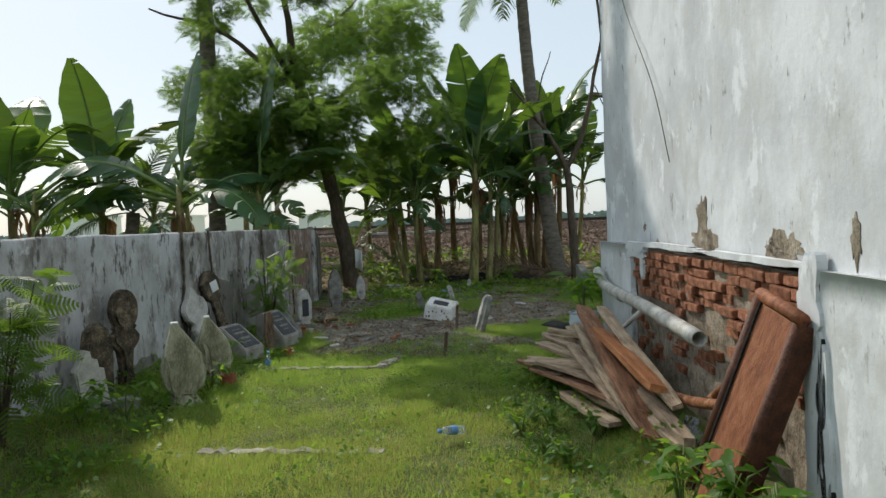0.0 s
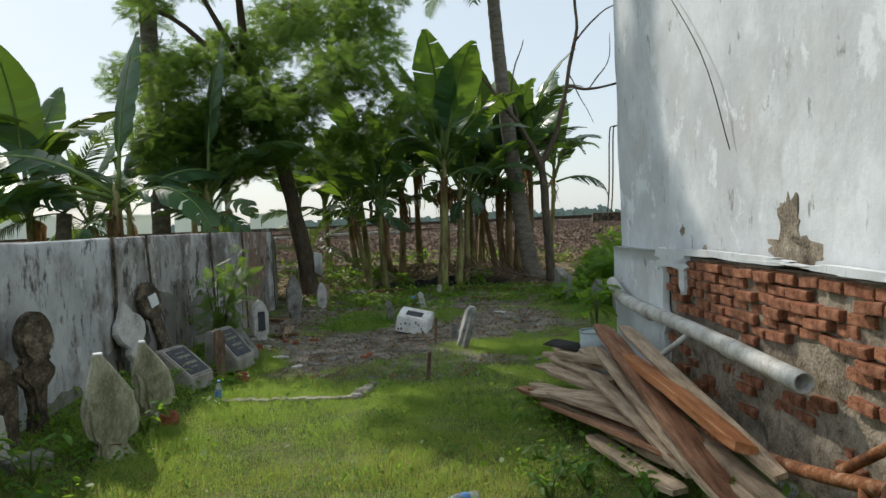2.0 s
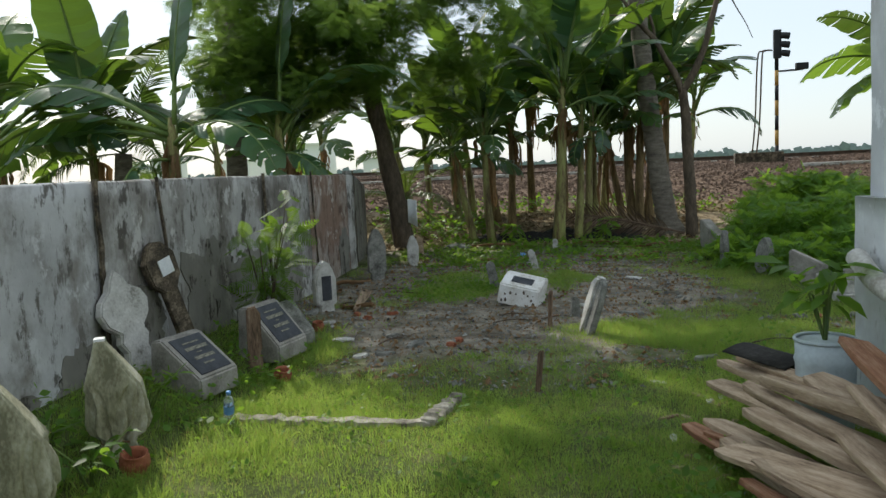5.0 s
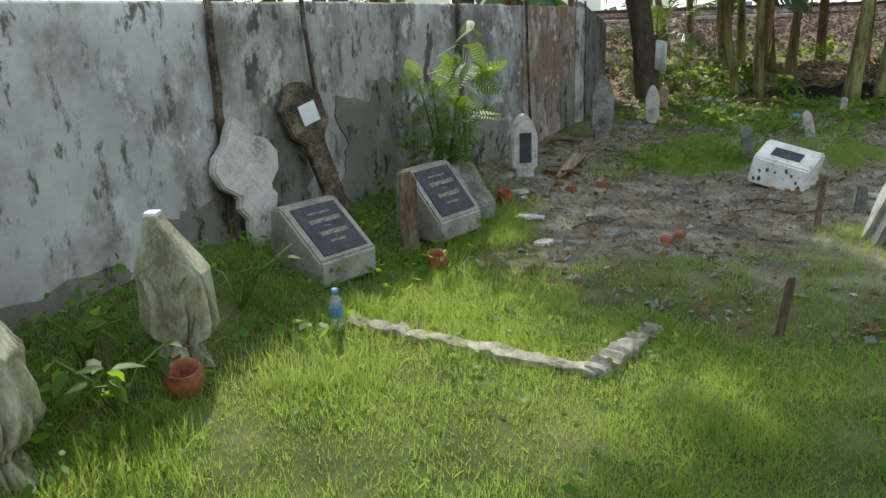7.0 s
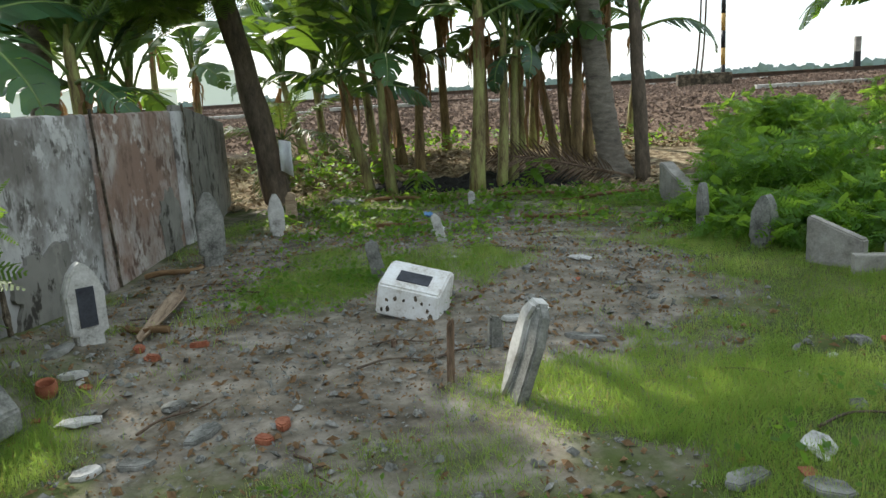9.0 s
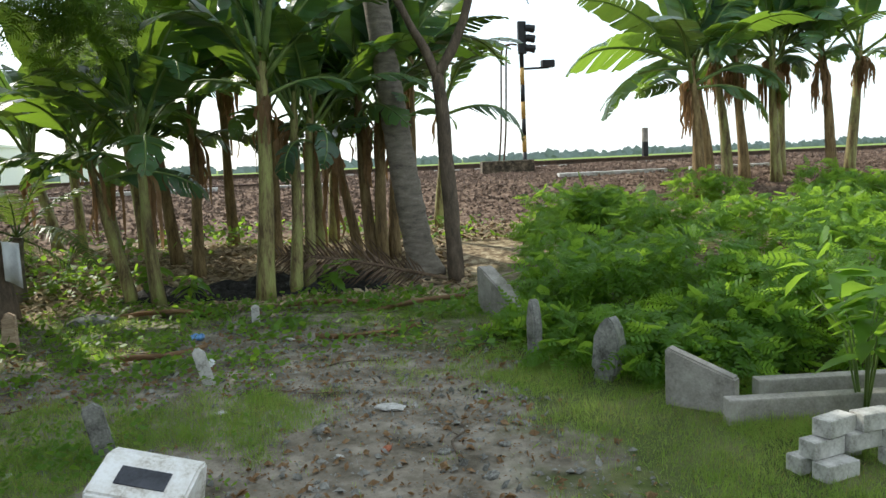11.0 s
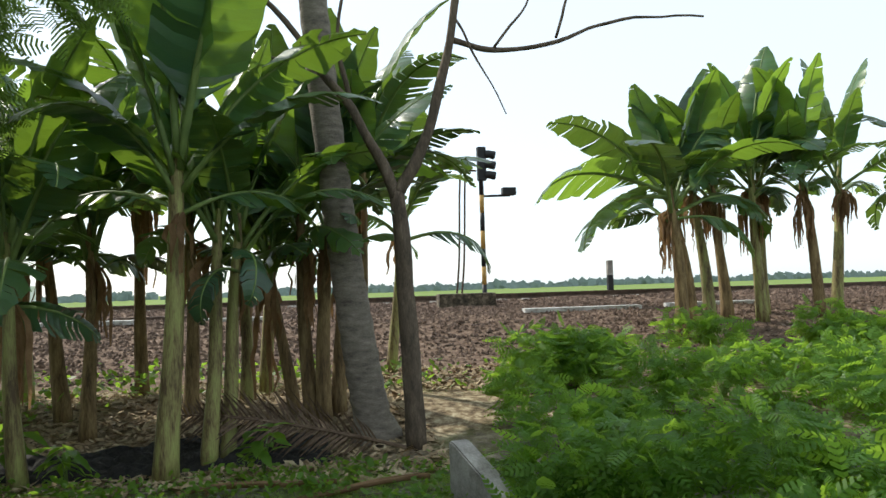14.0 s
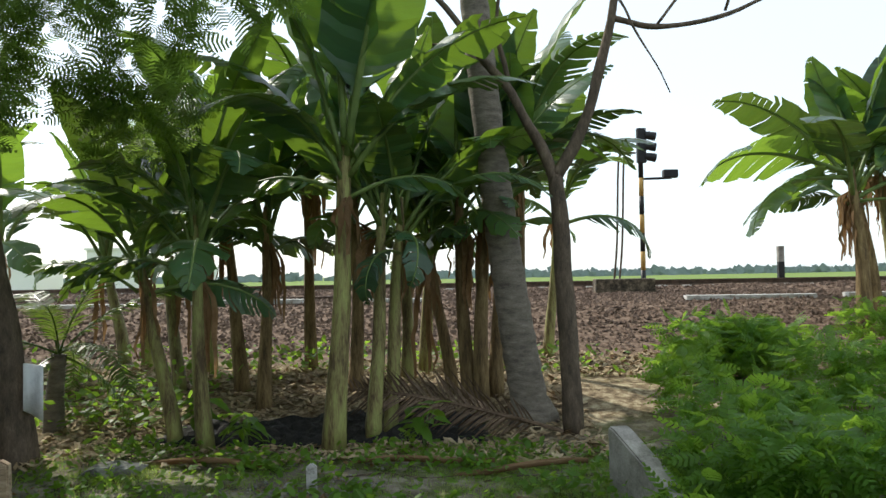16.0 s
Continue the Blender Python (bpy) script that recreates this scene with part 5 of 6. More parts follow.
def headstone(name, x, y, rz, h, material, label, outline=POINTED, depth=0.1, tilt=(0, 0), inset=None, width=1.0, sink=0.04):
    e = thing(name, label, "gravestone", (x, y, gz(x, y) - sink), (tilt[0], tilt[1], rz))
    top = max(p[1] for p in outline)
    under("slab", outline_mesh("slab", [(a * width, b * h / top) for a, b in outline], depth, material), e)
    if inset:
        under("inset", box_mesh("inset", 0.11 * width, 0.01, 0.26 * h / 0.58, inset, 0.002), e, pose(0, -depth / 2 - 0.003, 0.16 * h / 0.58))
    return e


headstone("headstone", -1.78, 15.0, 48, 0.58, M_PALE, "pale pointed headstone with a dark inset panel", inset=M_PLAQUE)
headstone("headstone", -1.8, 17.3, 30, 0.74, M_STONE, "weathered grey pointed headstone beside the wall")
headstone("headstone", -1.62, 18.8, 20, 0.52, M_PALE, "small pale pointed headstone beside the wall", width=0.7)
headstone("headstone", -2.2, 12.17, 78, 0.82, M_PALE, "pale ornate headstone leaning against the wall", ORNATE, 0.07, (-10, -8))
headstone("headstone", 3.12, 17.15, -60, 0.5, M_STONE, "grey headstone half hidden in the shrubs", width=0.9, tilt=(0, 8))
headstone("headstone", 2.78, 17.75, -75, 0.55, M_STONE, "narrow pale headstone at the edge of the shrubs", width=0.5, depth=0.08)
headstone("headstone", -0.12, 16.65, 10, 0.38, M_STONE, "small leaning grey grave peg", [(-0.06, 0), (0.06, 0), (0.06, 0.34), (0.02, 0.38), (-0.05, 0.36)], 0.06, (0, -12))
headstone("headstone", 0.32, 17.85, 10, 0.34, M_PALE, "small leaning pale grave peg", [(-0.045, 0), (0.045, 0), (0.045, 0.3), (0.0, 0.36), (-0.045, 0.32)], 0.06, (0, -14))
headstone("headstone", 0.52, 19.9, 0, 0.26, M_PALE, "small pale grave peg in the grass", [(-0.04, 0), (0.04, 0), (0.04, 0.3), (0.0, 0.34), (-0.04, 0.3)], 0.05)
gs = headstone("headstone", 0.95, 14.0, -68, 0.56, M_STONE, "upright grey grave slab half covered by torn white plastic", [(-0.08, 0), (0.08, 0), (0.11, 0.3), (0.09, 0.42), (0.02, 0.47), (-0.06, 0.42), (-0.09, 0.25)], 0.06, (-15, 5))
under("plastic_cover", outline_mesh("plastic_cover", [(-0.105, 0.02), (-0.06, 0.0), (-0.02, 0.12), (0.005, 0.3), (0.0, 0.45), (0.05, 0.55), (-0.04, 0.56), (-0.1, 0.5), (-0.13, 0.3)], 0.1, M_PVC, 0.02), gs, label="torn white plastic sheet")
headstone("headstone", 0.85, 14.85, 20, 0.24, M_STONE, "low grey stone peg behind the slab", [(-0.05, 0), (0.05, 0), (0.04, 0.22), (-0.03, 0.24)], 0.06)

headstone("headstone", -2.06, 9.4, 62, 0.56, M_PALE, "pale headstone with a stepped top leaning in the weeds", [(-0.13, 0), (0.13, 0), (0.13, 0.36), (0.09, 0.38), (0.085, 0.45), (0.04, 0.47), (0.035, 0.53), (-0.02, 0.56), (-0.05, 0.5), (-0.09, 0.44), (-0.13, 0.4)], 0.09, (0, -8))
solid("stone_block", box_mesh("stone_block", 0.32, 0.14, 0.1, M_STONE, 0.0, 0.014, 4, 3), "worn pale stone block lying in the weeds", "block", pose(-1.92, 9.52, gz(-1.92, 9.52) - 0.01, 3, 4, 62))
# round dark headstone: disc on a neck
rd = thing("headstone", "dark mossy round-headed headstone beside the wall", "gravestone", (-2.2, 10.22, 0.14), (0, 0, 66))
ring = [(0.175 * math.cos(a), 0.75 + 0.2 * math.sin(a)) for a in [math.radians(-55 + 290 * k / 22) for k in range(23)]]
outl = [(0.1, 0.0), (0.07, 0.2), (0.09, 0.36), (0.17, 0.44), (0.18, 0.5), (0.13, 0.55)] + ring + [(-0.13, 0.55), (-0.19, 0.52), (-0.19, 0.45), (-0.1, 0.36), (-0.07, 0.2), (-0.1, 0.0)]
under("slab", outline_mesh("slab", [(x * 0.84, z * 0.97) for x, z in outl], 0.12, M_DARKSTONE, 0.03), rd)
headstone("headstone", -2.2, 9.72, 70, 0.72, M_DARKSTONE, "dark mossy headstone beside the wall", [(-0.12, 0), (0.12, 0), (0.14, 0.5), (0.1, 0.7), (0, 0.78), (-0.1, 0.7), (-0.14, 0.5)], 0.12)

# dark wooden marker with an octagonal head and a white plate
oc = thing("wooden_grave_marker", "dark wooden grave marker with a white plate leaning on the wall", "grave marker", (-2.2, 12.92, 0.1), (-6, -16, 74))
under("post", box_mesh("post", 0.15, 0.05, 0.72, M_DARKSTONE, 0.01), oc)
under("head", outline_mesh("head", [(-0.06, 0.6), (0.06, 0.6), (0.15, 0.7), (0.16, 0.88), (0.07, 1.0), (0, 1.02), (-0.07, 1.0), (-0.16, 0.88), (-0.15, 0.7)], 0.07, M_DARKSTONE), oc)
under("plate", box_mesh("plate", 0.13, 0.01, 0.13, M_WHITE, 0.002), oc, pose(0.02, -0.042, 0.74))


def wrapped(x, y, h, w, rz, seed):
    """A flat pointed gravestone in a cloth sack that is tied near the foot."""
    e = thing("wrapped_headstone", "pointed headstone wrapped in dirty pale cloth tied near the foot", "gravestone", (x, y, gz(x, y) - 0.05), (0, 0, rz), "wrapped headstones")
    keys = [(0.0, 0.8), (0.05, 0.84), (0.12, 0.66), (0.19, 0.5), (0.23, 0.54), (0.28, 0.86), (0.36, 1.04), (0.5, 1.06), (0.6, 1.02), (0.65, 1.0), (0.68, 0.93), (0.72, 0.85), (0.8, 0.66), (0.9, 0.41), (0.98, 0.22), (1.0, 0.2)]
    prof = []
    for (t0, r0), (t1, r1) in zip(keys, keys[1:]):
        prof += [(t0 + (t1 - t0) * q / 3, r0 + (r1 - r0) * q / 3) for q in range(3)]
    prof.append(keys[-1])
    vs, fs, seg = [], [], 144
    rnd = random.Random(seed)
    creases = [(rnd.uniform(0, 6.283), rnd.uniform(0.05, 0.14), rnd.uniform(0.12, 0.3), rnd.uniform(-1.2, 1.2)) for _ in range(17)]
    for t, r in prof:
        # creases gather towards the tie and run out where the cloth lies tight over the stone's shoulder
        deep = 0.5 + 1.1 * math.exp(-((t - 0.22) / 0.2) ** 2) if t < 0.6 else 0.35 * max(0.0, 1 - (t - 0.6) / 0.1)
        box = 0.62 if t < 0.5 else 0.62 - 0.36 * min(1, (t - 0.5) / 0.15)
        for k in range(seg):
            a = 2 * math.pi * k / seg
            fold = 1.0
            for c, wd, d, sl in creases:
                u = (a - c - sl * (t - 0.2) + math.pi) % (2 * math.pi) - math.pi
                fold -= d * deep * math.exp(-(u / wd) ** 2)
                fold += 0.6 * d * deep * math.exp(-((u - 1.8 * wd) / wd) ** 2)
            q = Vector((math.cos(a) * 1.6, math.sin(a) * 1.6, t * 3 + seed))
            fold += (0.2 * noise.noise(q) if t < 0.62 else 0.05 * noise.noise(q)) + 0.02 * noise.noise(q * 4)
            flare = 0.3 * max(0, 0.19 - t) / 0.19 * math.sin(5 * a + seed)
            px = w / 2 * (r + flare) * fold * math.copysign(abs(math.cos(a)) ** box, math.cos(a)) - w * 0.5 * max(0, t - 0.65)
            py = w * 0.25 * (0.45 + 0.55 * r + flare) * fold * math.copysign(abs(math.sin(a)) ** box, math.sin(a))
            vs.append((px, py, h * t + (0.05 * math.sin(a * 3 + seed) * max(0, 1 - t / 0.15)) + 0.015 * noise.noise(q * 1.5)))
    for i in range(len(prof) - 1):
        for k in range(seg):
            fs.append((i * seg + k, i * seg + (k + 1) % seg, (i + 1) * seg + (k + 1) % seg, (i + 1) * seg + k))
    fs.append(tuple((len(prof) - 1) * seg + k for k in range(seg)))
    under("cloth", mesh("cloth", vs, fs, M_CLOTH), e)
    under("stone_tip", box_mesh("stone_tip", 0.19 * w, 0.22 * w, 0.02, M_WHITE, 0.004), e, pose(-0.175 * w, 0, h - 0.004), "small white cap on the tip")
    v, f = tube([(w / 2 * 0.6 * math.cos(a), w * 0.25 * 0.75 * math.sin(a), h * 0.2 + 0.01 * math.sin(3 * a)) for a in [2 * math.pi * k / 16 for k in range(17)]], [0.005] * 17, 5)
    under("cord", mesh("cord", v, f, M_DRYLEAF), e)
    return e


wrapped(-1.62, 10.9, 0.7, 0.29, 25, 3.0)
wrapped(-1.54, 9.97, 0.8, 0.325, 30, 8.0)
wp = headstone("wooden_post", -1.66, 12.86, 30, 0.55, M_OLDWOOD, "short notched reddish wooden grave post", [(-0.06, 0), (0.06, 0), (0.055, 0.12), (0.04, 0.14), (0.055, 0.17), (0.06, 0.4), (0.02, 0.45), (-0.05, 0.44)], 0.05, sink=0.02)
headstone("wooden_post", -1.72, 19.75, 0, 0.42, M_WOOD, "short grey wooden post by the wall end", [(-0.07, 0), (0.08, 0), (0.07, 0.4), (0.0, 0.44), (-0.05, 0.36)], 0.07)
for x, y, h, t in ((0.62, 14.22, 0.4, 3), (0.6, 12.35, 0.34, 6), (0.22, 14.95, 0.1, 0)):
    headstone("wooden_stake", x, y, 15, h, M_OLDWOOD, "thin wooden stake in the bare earth", [(-0.02, 0), (0.02, 0), (0.02, h * 0.95), (0, h), (-0.02, h * 0.9)], 0.03, (0, t))

# sloping tomb wall, slab and brick stack by the shrubs
sl = solid("tomb_wall", outline_mesh("tomb_wall", [(-0.5, -0.1), (0.5, -0.1), (0.5, 0.12), (0.42, 0.16), (-0.42, 0.46), (-0.5, 0.47)], 0.16, M_CONCRETE, 0.012), "sloping grey cement tomb wall in the grass", "tomb", pose(2.95, 19.3, 0.1, 0, 0, -78))
tm = thing("tomb", "low grey cement tomb with an upright end slab", "tomb", (3.3, 16.5, 0.0), (0, 0, -50))
under("end_slab", outline_mesh("end_slab", [(-0.02, 0), (0.42, 0), (0.42, 0.3), (0, 0.44), (-0.02, 0.42)], 0.09, M_CONCRETE), tm)
for dy in (0.06, 0.55):
    under("kerb", box_mesh("kerb", 1.3, 0.1, 0.22, M_CONCRETE, 0.01), tm, pose(0.9, dy + 0.2, 0, 0, 0, 42))
BRICKS = box_mesh("paving_block", 0.21, 0.1, 0.09, M_PALE, 0.008, 0)
for k, (x, y, z, r) in enumerate([(3.52, 15.42, 0.0, 10), (3.58, 15.3, 0.0, 12), (3.74, 15.5, 0.0, 8), (3.56, 15.38, 0.09, 14), (3.78, 15.4, 0.09, 9), (3.64, 15.4, 0.18, 20), (3.98, 15.34, 0.0, 5), (3.99, 15.35, 0.09, 3), (3.86, 15.4, 0.18, 6)]):
    solid("paving_block", BRICKS, "pale cement block in a small stack", "block", pose(x, y, gz(x, y) + z - 0.01, 0, 0, r), "stack of blocks")


M_KERB = mat("crumbling_kerb", [(0.3, (0.09, 0.08, 0.06)), (0.5, (0.3, 0.27, 0.22)), (0.72, (0.52, 0.49, 0.42))], 6, 0.95, 0.8, 40)


def kerb_run(a, b, w, h, seed):
    a, b = Vector(a), Vector(b)
    n = 26
    vs, fs = [], []
    d = (b - a).normalized()
    side = Vector((d.y, -d.x, 0))
    for i in range(n + 1):
        p = a.lerp(b, i / n)
        wob = lambda q: 0.03 * noise.noise(Vector((i * 0.9, q * 3.1, seed)))
        for s, z in ((0.5, -0.08), (0.5, h * 0.8), (0.35, h), (-0.35, h), (-0.5, h * 0.8), (-0.5, -0.08)):
            vs.append(p + side * (w * s + wob(s)) + Vector((0, 0, z + wob(z + 2))))
    for i in range(n):
        for k in range(6):
            fs.append((i * 6 + k, (i + 1) * 6 + k, (i + 1) * 6 + (k + 1) % 6, i * 6 + (k + 1) % 6))
    fs += [tuple(range(6)), tuple(n * 6 + k for k in range(5, -1, -1))]
    return mesh("kerb", vs, fs, M_KERB, False)


kb = thing("grave_kerb", "low crumbling cement kerb round a grassy grave", "grave kerb")
under("kerb_run", kerb_run((-1.3, 11.68, gz(-1.3, 11.68)), (0.0, 11.6, 0.01), 0.085, 0.022, 1), kb)
under("kerb_run", kerb_run((-0.02, 11.58, 0.02), (0.08, 12.15, 0.0), 0.1, 0.036, 5), kb)
kb = thing("grave_kerb", "mossy cement kerb sunk in the grass", "grave kerb")
under("kerb_run", kerb_run((-0.85, 8.6, 0.0), (0.5, 8.5, 0.0), 0.1, 0.015, 9), kb)

for x, y, s, label in ((-1.38, 12.7, 0.07, "broken terracotta pot by the graves"), (-1.6, 14.2, 0.06, "broken terracotta pot by the graves"), (-1.42, 10.72, 0.08, "broken terracotta pot by the graves")):
    prof = [(0.55, 0), (0.85, 0.45), (1.0, 0.95), (0.95, 1.35), (0.82, 1.55), (0.88, 1.68), (0.78, 1.68), (0.7, 1.4), (0.5, 0.3)]
    vs = [(s * r * math.cos(a), s * r * math.sin(a), s * z) for r, z in prof for a in [2 * math.pi * k / 16 for k in range(16)]]
    fs = [(i * 16 + k, i * 16 + (k + 1) % 16, (i + 1) * 16 + (k + 1) % 16, (i + 1) * 16 + k) for i in range(len(prof) - 1) for k in range(16)] + [tuple(range(15, -1, -1))]
    solid("clay_pot", mesh("clay_pot", vs, fs, M_CLAY), label, "pot", pose(x, y, gz(x, y) - 0.01, 10, 8, 0))


def plastic_material():
    m = bpy.data.materials.new("clear_plastic")
    m.use_nodes = True
    b = m.node_tree.nodes["Principled BSDF"]
    b.inputs["Base Color"].default_value = (0.8, 0.87, 0.9, 1)
    b.inputs["Roughness"].default_value = 0.15
    b.inputs["Transmission Weight"].default_value = 0.75
    b.inputs["IOR"].default_value = 1.2
    return m


M_PLASTIC = plastic_material()
M_BLUE = mat("blue_label", [(0.3, (0.1, 0.25, 0.55)), (0.7, (0.2, 0.4, 0.7))], 20, 0.4, 0)


def bottle(x, y, rot, dz=0.0):
    e = thing("plastic_bottle", "clear plastic water bottle with a blue label in the grass", "bottle", (x, y, gz(x, y) + dz), rot)
    prof = [(0, 0.028), (0.004, 0.031), (0.05, 0.031), (0.055, 0.029), (0.15, 0.031), (0.175, 0.024), (0.195, 0.013), (0.205, 0.013)]
    v, f = tube([(0, 0, z) for z, _ in prof], [r for _, r in prof], 14)
    under("body", mesh("body", v, f, M_PLASTIC), e)
    v, f = tube([(0, 0, 0.07), (0, 0, 0.125)], [0.0325, 0.0325], 14, False)
    under("label", mesh("label", v, f, M_BLUE), e)
    v, f = tube([(0, 0, 0.203), (0, 0, 0.222)], [0.015, 0.015], 12)
    under("cap", mesh("cap", v, f, M_BLUE), e)


bottle(1.03, 8.8, (82, 0, -50), 0.075)
bottle(-1.28, 11.55, (15, 10, 0), 0.02)
v, f = join([([(-0.08 + 0.16 * i / 5, 0.025 * math.sin(i) , -0.02 * i * (1 if j else 0.3) - 0.42 * j) for i in range(6) for j in (0, 1)], [(2 * i, 2 * i + 1, 2 * i + 3, 2 * i + 2) for i in range(5)])])
lean_cloth = solid("hanging_cloth", mesh("hanging_cloth", v, f, M_WHITE), "white cloth tied to the leaning tree trunk", "cloth", pose(-2.06, 20.98, 1.02, 0, 0, 15))
lean_cloth.modifiers.new("thick", "SOLIDIFY").thickness = 0.01


# crumpled plastic rubbish
def crumple(x, y, z, s, material, label, seed):
    bm = bmesh.new()
    bmesh.ops.create_icosphere(bm, subdivisions=3, radius=s)
    for v in bm.verts:
        n1 = noise.noise(v.co * (3.2 / s) + Vector((seed, 0, 0)))
        v.co *= 1 + 0.5 * n1
        v.co.z *= 0.55
    solid("plastic_bag", bm_mesh("plastic_bag", bm, material), label, "plastic bag", pose(x, y, z, 0, 0, seed * 40))


crumple(2.42, 7.95, gz(2.42, 7.95) + 0.06, 0.09, M_PLASTIC, "crumpled clear plastic bag by the wall", 1.0)
crumple(2.5, 8.3, gz(2.5, 8.3) + 0.05, 0.07, M_PLASTIC, "crumpled clear plastic bag by the wall", 2.0)
crumple(0.22, 18.35, gz(0.22, 18.35) + 0.05, 0.07, M_WHITE, "crumpled white plastic bag on the bare ground", 3.0)
crumple(0.0, 19.55, gz(0.0, 19.55) + 0.03, 0.06, M_BLUE, "crumpled blue plastic bag on the bare ground", 4.0)


# ---- litter: stones, sheaths, charred heap ----
def rock_mesh(seed, s=1.0, flat=0.55, material=M_STONE):
    bm = bmesh.new()
    bmesh.ops.create_icosphere(bm, subdivisions=1, radius=0.5)
    for v in bm.verts:
        v.co = v.co * (1 + 0.5 * noise.noise(v.co * 2.2 + Vector((seed * 3.7, seed, 0))))
        v.co.z *= flat
    return bm_mesh("stone", bm, material)


ROCKS = [rock_mesh(k) for k in range(4)] + [rock_mesh(10 + k, 1, 0.4, M_CLAY) for k in range(2)] + [rock_mesh(20 + k, 1, 0.3, M_PALE) for k in range(2)]
rnd = random.Random(12)
for k in range(90):
    x, y = rnd.uniform(-1.9, 2.6), rnd.uniform(12.6, 19.5)
    if k < 20:
        x, y = rnd.uniform(-1.7, -0.9), rnd.uniform(13.6, 16)
    if k > 78:
        x, y = rnd.uniform(2.4, 3.4), rnd.uniform(13.6, 15)
    s = rnd.uniform(0.03, 0.1) * (1.8 if k > 78 else 1)
    m = pose(x, y, gz(x, y) + s * 0.08, rnd.uniform(-15, 15), rnd.uniform(-15, 15), rnd.uniform(0, 360)) @ Matrix.Diagonal((s, s * rnd.uniform(0.6, 1.1), s * 0.9, 1))
    solid("stone", ROCKS[rnd.choice((0, 1, 2, 3, 4, 5, 6, 7, 0, 1))], "small loose stone on the bare earth", "stone", m, "loose stones")
for k, (x, y, s, r) in enumerate([(1.55, 16.9, 0.22, 0), (-1.25, 13.9, 0.24, 40), (-1.2, 20.6, 0.5, 20)]):
    solid("flat_stone", ROCKS[6 + k % 2] if k < 2 else ROCKS[2], "flat pale stone lying in the weeds" if k < 2 else "flat grey slab lying by the trees", "stone", pose(x, y, gz(x, y) + s * 0.1, 4, 6, r) @ Matrix.Diagonal((s, s * 0.55, s * 0.6, 1)))


def sheath(x, y, L, w, rz, bend, seed, z=0.02):
    vs, fs = [], []
    for i in range(13):
        t = i / 12
        a = bend * (t - 0.5)
        for j in range(5):
            u = j / 4 - 0.5
            ww = w * math.sin(math.pi * (0.1 + 0.85 * t))
            vs.append((L * (t - 0.5), ww * u + bend * 0.2 * (t - 0.5) ** 2 * L, 0.04 * (1 - 4 * u * u) * -1 + 0.05 + 0.03 * math.sin(t * 4 + seed)))
    for i in range(12):
        for j in range(4):
            fs.append((i * 5 + j, (i + 1) * 5 + j, (i + 1) * 5 + j + 1, i * 5 + j + 1))
    ob = solid("dry_sheath", mesh("dry_sheath", vs, fs, M_DRYLEAF if seed else M_WOOD), "curled dry banana leaf sheath on the ground", "dry leaf", pose(x, y, gz(x, y) + z, 0, 0, rz), "fallen dry leaves")
    ob.modifiers.new("thick", "SOLIDIFY").thickness = 0.008


sheath(-1.56, 15.8, 1.55, 0.13, 103, 0.9, 0)
for k, (x, y, L, rz) in enumerate([(-2.0, 16.9, 0.6, 60), (-0.2, 18.9, 0.8, 30), (1.6, 19.2, 1.0, 5), (-1.5, 15.2, 0.5, -30), (2.2, 20.4, 1.2, 12), (-0.5, 20.8, 1.1, -8), (1.4, 20.6, 1.2, 4)]):
    sheath(x, y, L, 0.07, rz, 0.4, k + 1)


def shard(x, y, w, d, th, rz, material, label, seed, category="shard"):
    """A broken flat piece with an uneven outline, lying on the earth."""
    r = random.Random(seed)
    pts = [(w / 2 * r.uniform(0.7, 1.1) * math.cos(a), d / 2 * r.uniform(0.7, 1.1) * math.sin(a)) for a in [k * 2 * math.pi / 7 for k in range(7)]]
    me = outline_mesh("shard", pts, th, material, th * 0.2)
    solid("shard", me, label, category, pose(x, y, gz(x, y) + th * 0.35, 90 + r.uniform(-6, 6), r.uniform(-6, 6), rz), "broken pieces on the ground")


BRICKBIT, STONEBIT = "broken piece of red brick on the earth", "flat broken piece of grey stone on the earth"
for k, (x, y, w, d, brick) in enumerate([(-1.6, 14.45, 0.2, 0.14, 0), (-0.83, 14.08, 0.16, 0.12, 0), (-0.54, 13.73, 0.24, 0.15, 0), (-0.15, 13.76, 0.17, 0.09, 1), (-0.2, 13.6, 0.12, 0.08, 1),
                                        (-0.75, 13.45, 0.22, 0.12, 0), (-0.95, 13.4, 0.16, 0.12, 0), (-1.85, 14.75, 0.3, 0.14, 0), (-1.4, 14.9, 0.14, 0.08, 1), (-1.25, 14.75, 0.12, 0.08, 1), (-1.05, 15.0, 0.15, 0.06, 1),
                                        (1.84, 13.2, 0.26, 0.15, 0), (2.2, 13.45, 0.2, 0.16, 0), (2.1, 13.1, 0.24, 0.14, 0), (1.4, 14.97, 0.34, 0.12, 0), (1.0, 15.4, 0.3, 0.14, 0), (1.1, 16.6, 0.14, 0.1, 0), (0.4, 16.2, 0.12, 0.1, 0)]):
    shard(x, y, w, d, 0.04 if brick else 0.03, k * 37, M_CLAY if brick else M_STONE if k % 3 else M_PALE, BRICKBIT if brick else STONEBIT, 600 + k)


rc = random.Random(91)
for k in range(26):
    x, y = rc.uniform(1.35, 1.85), rc.uniform(10.6, 12.7)
    shard(x, y, rc.uniform(0.08, 0.2), rc.uniform(0.03, 0.06), 0.014, rc.uniform(0, 180), (M_WOOD, M_OLDWOOD, M_PALE)[k % 3], "splinter of old wood on the trampled grass", 700 + k, "splinter")


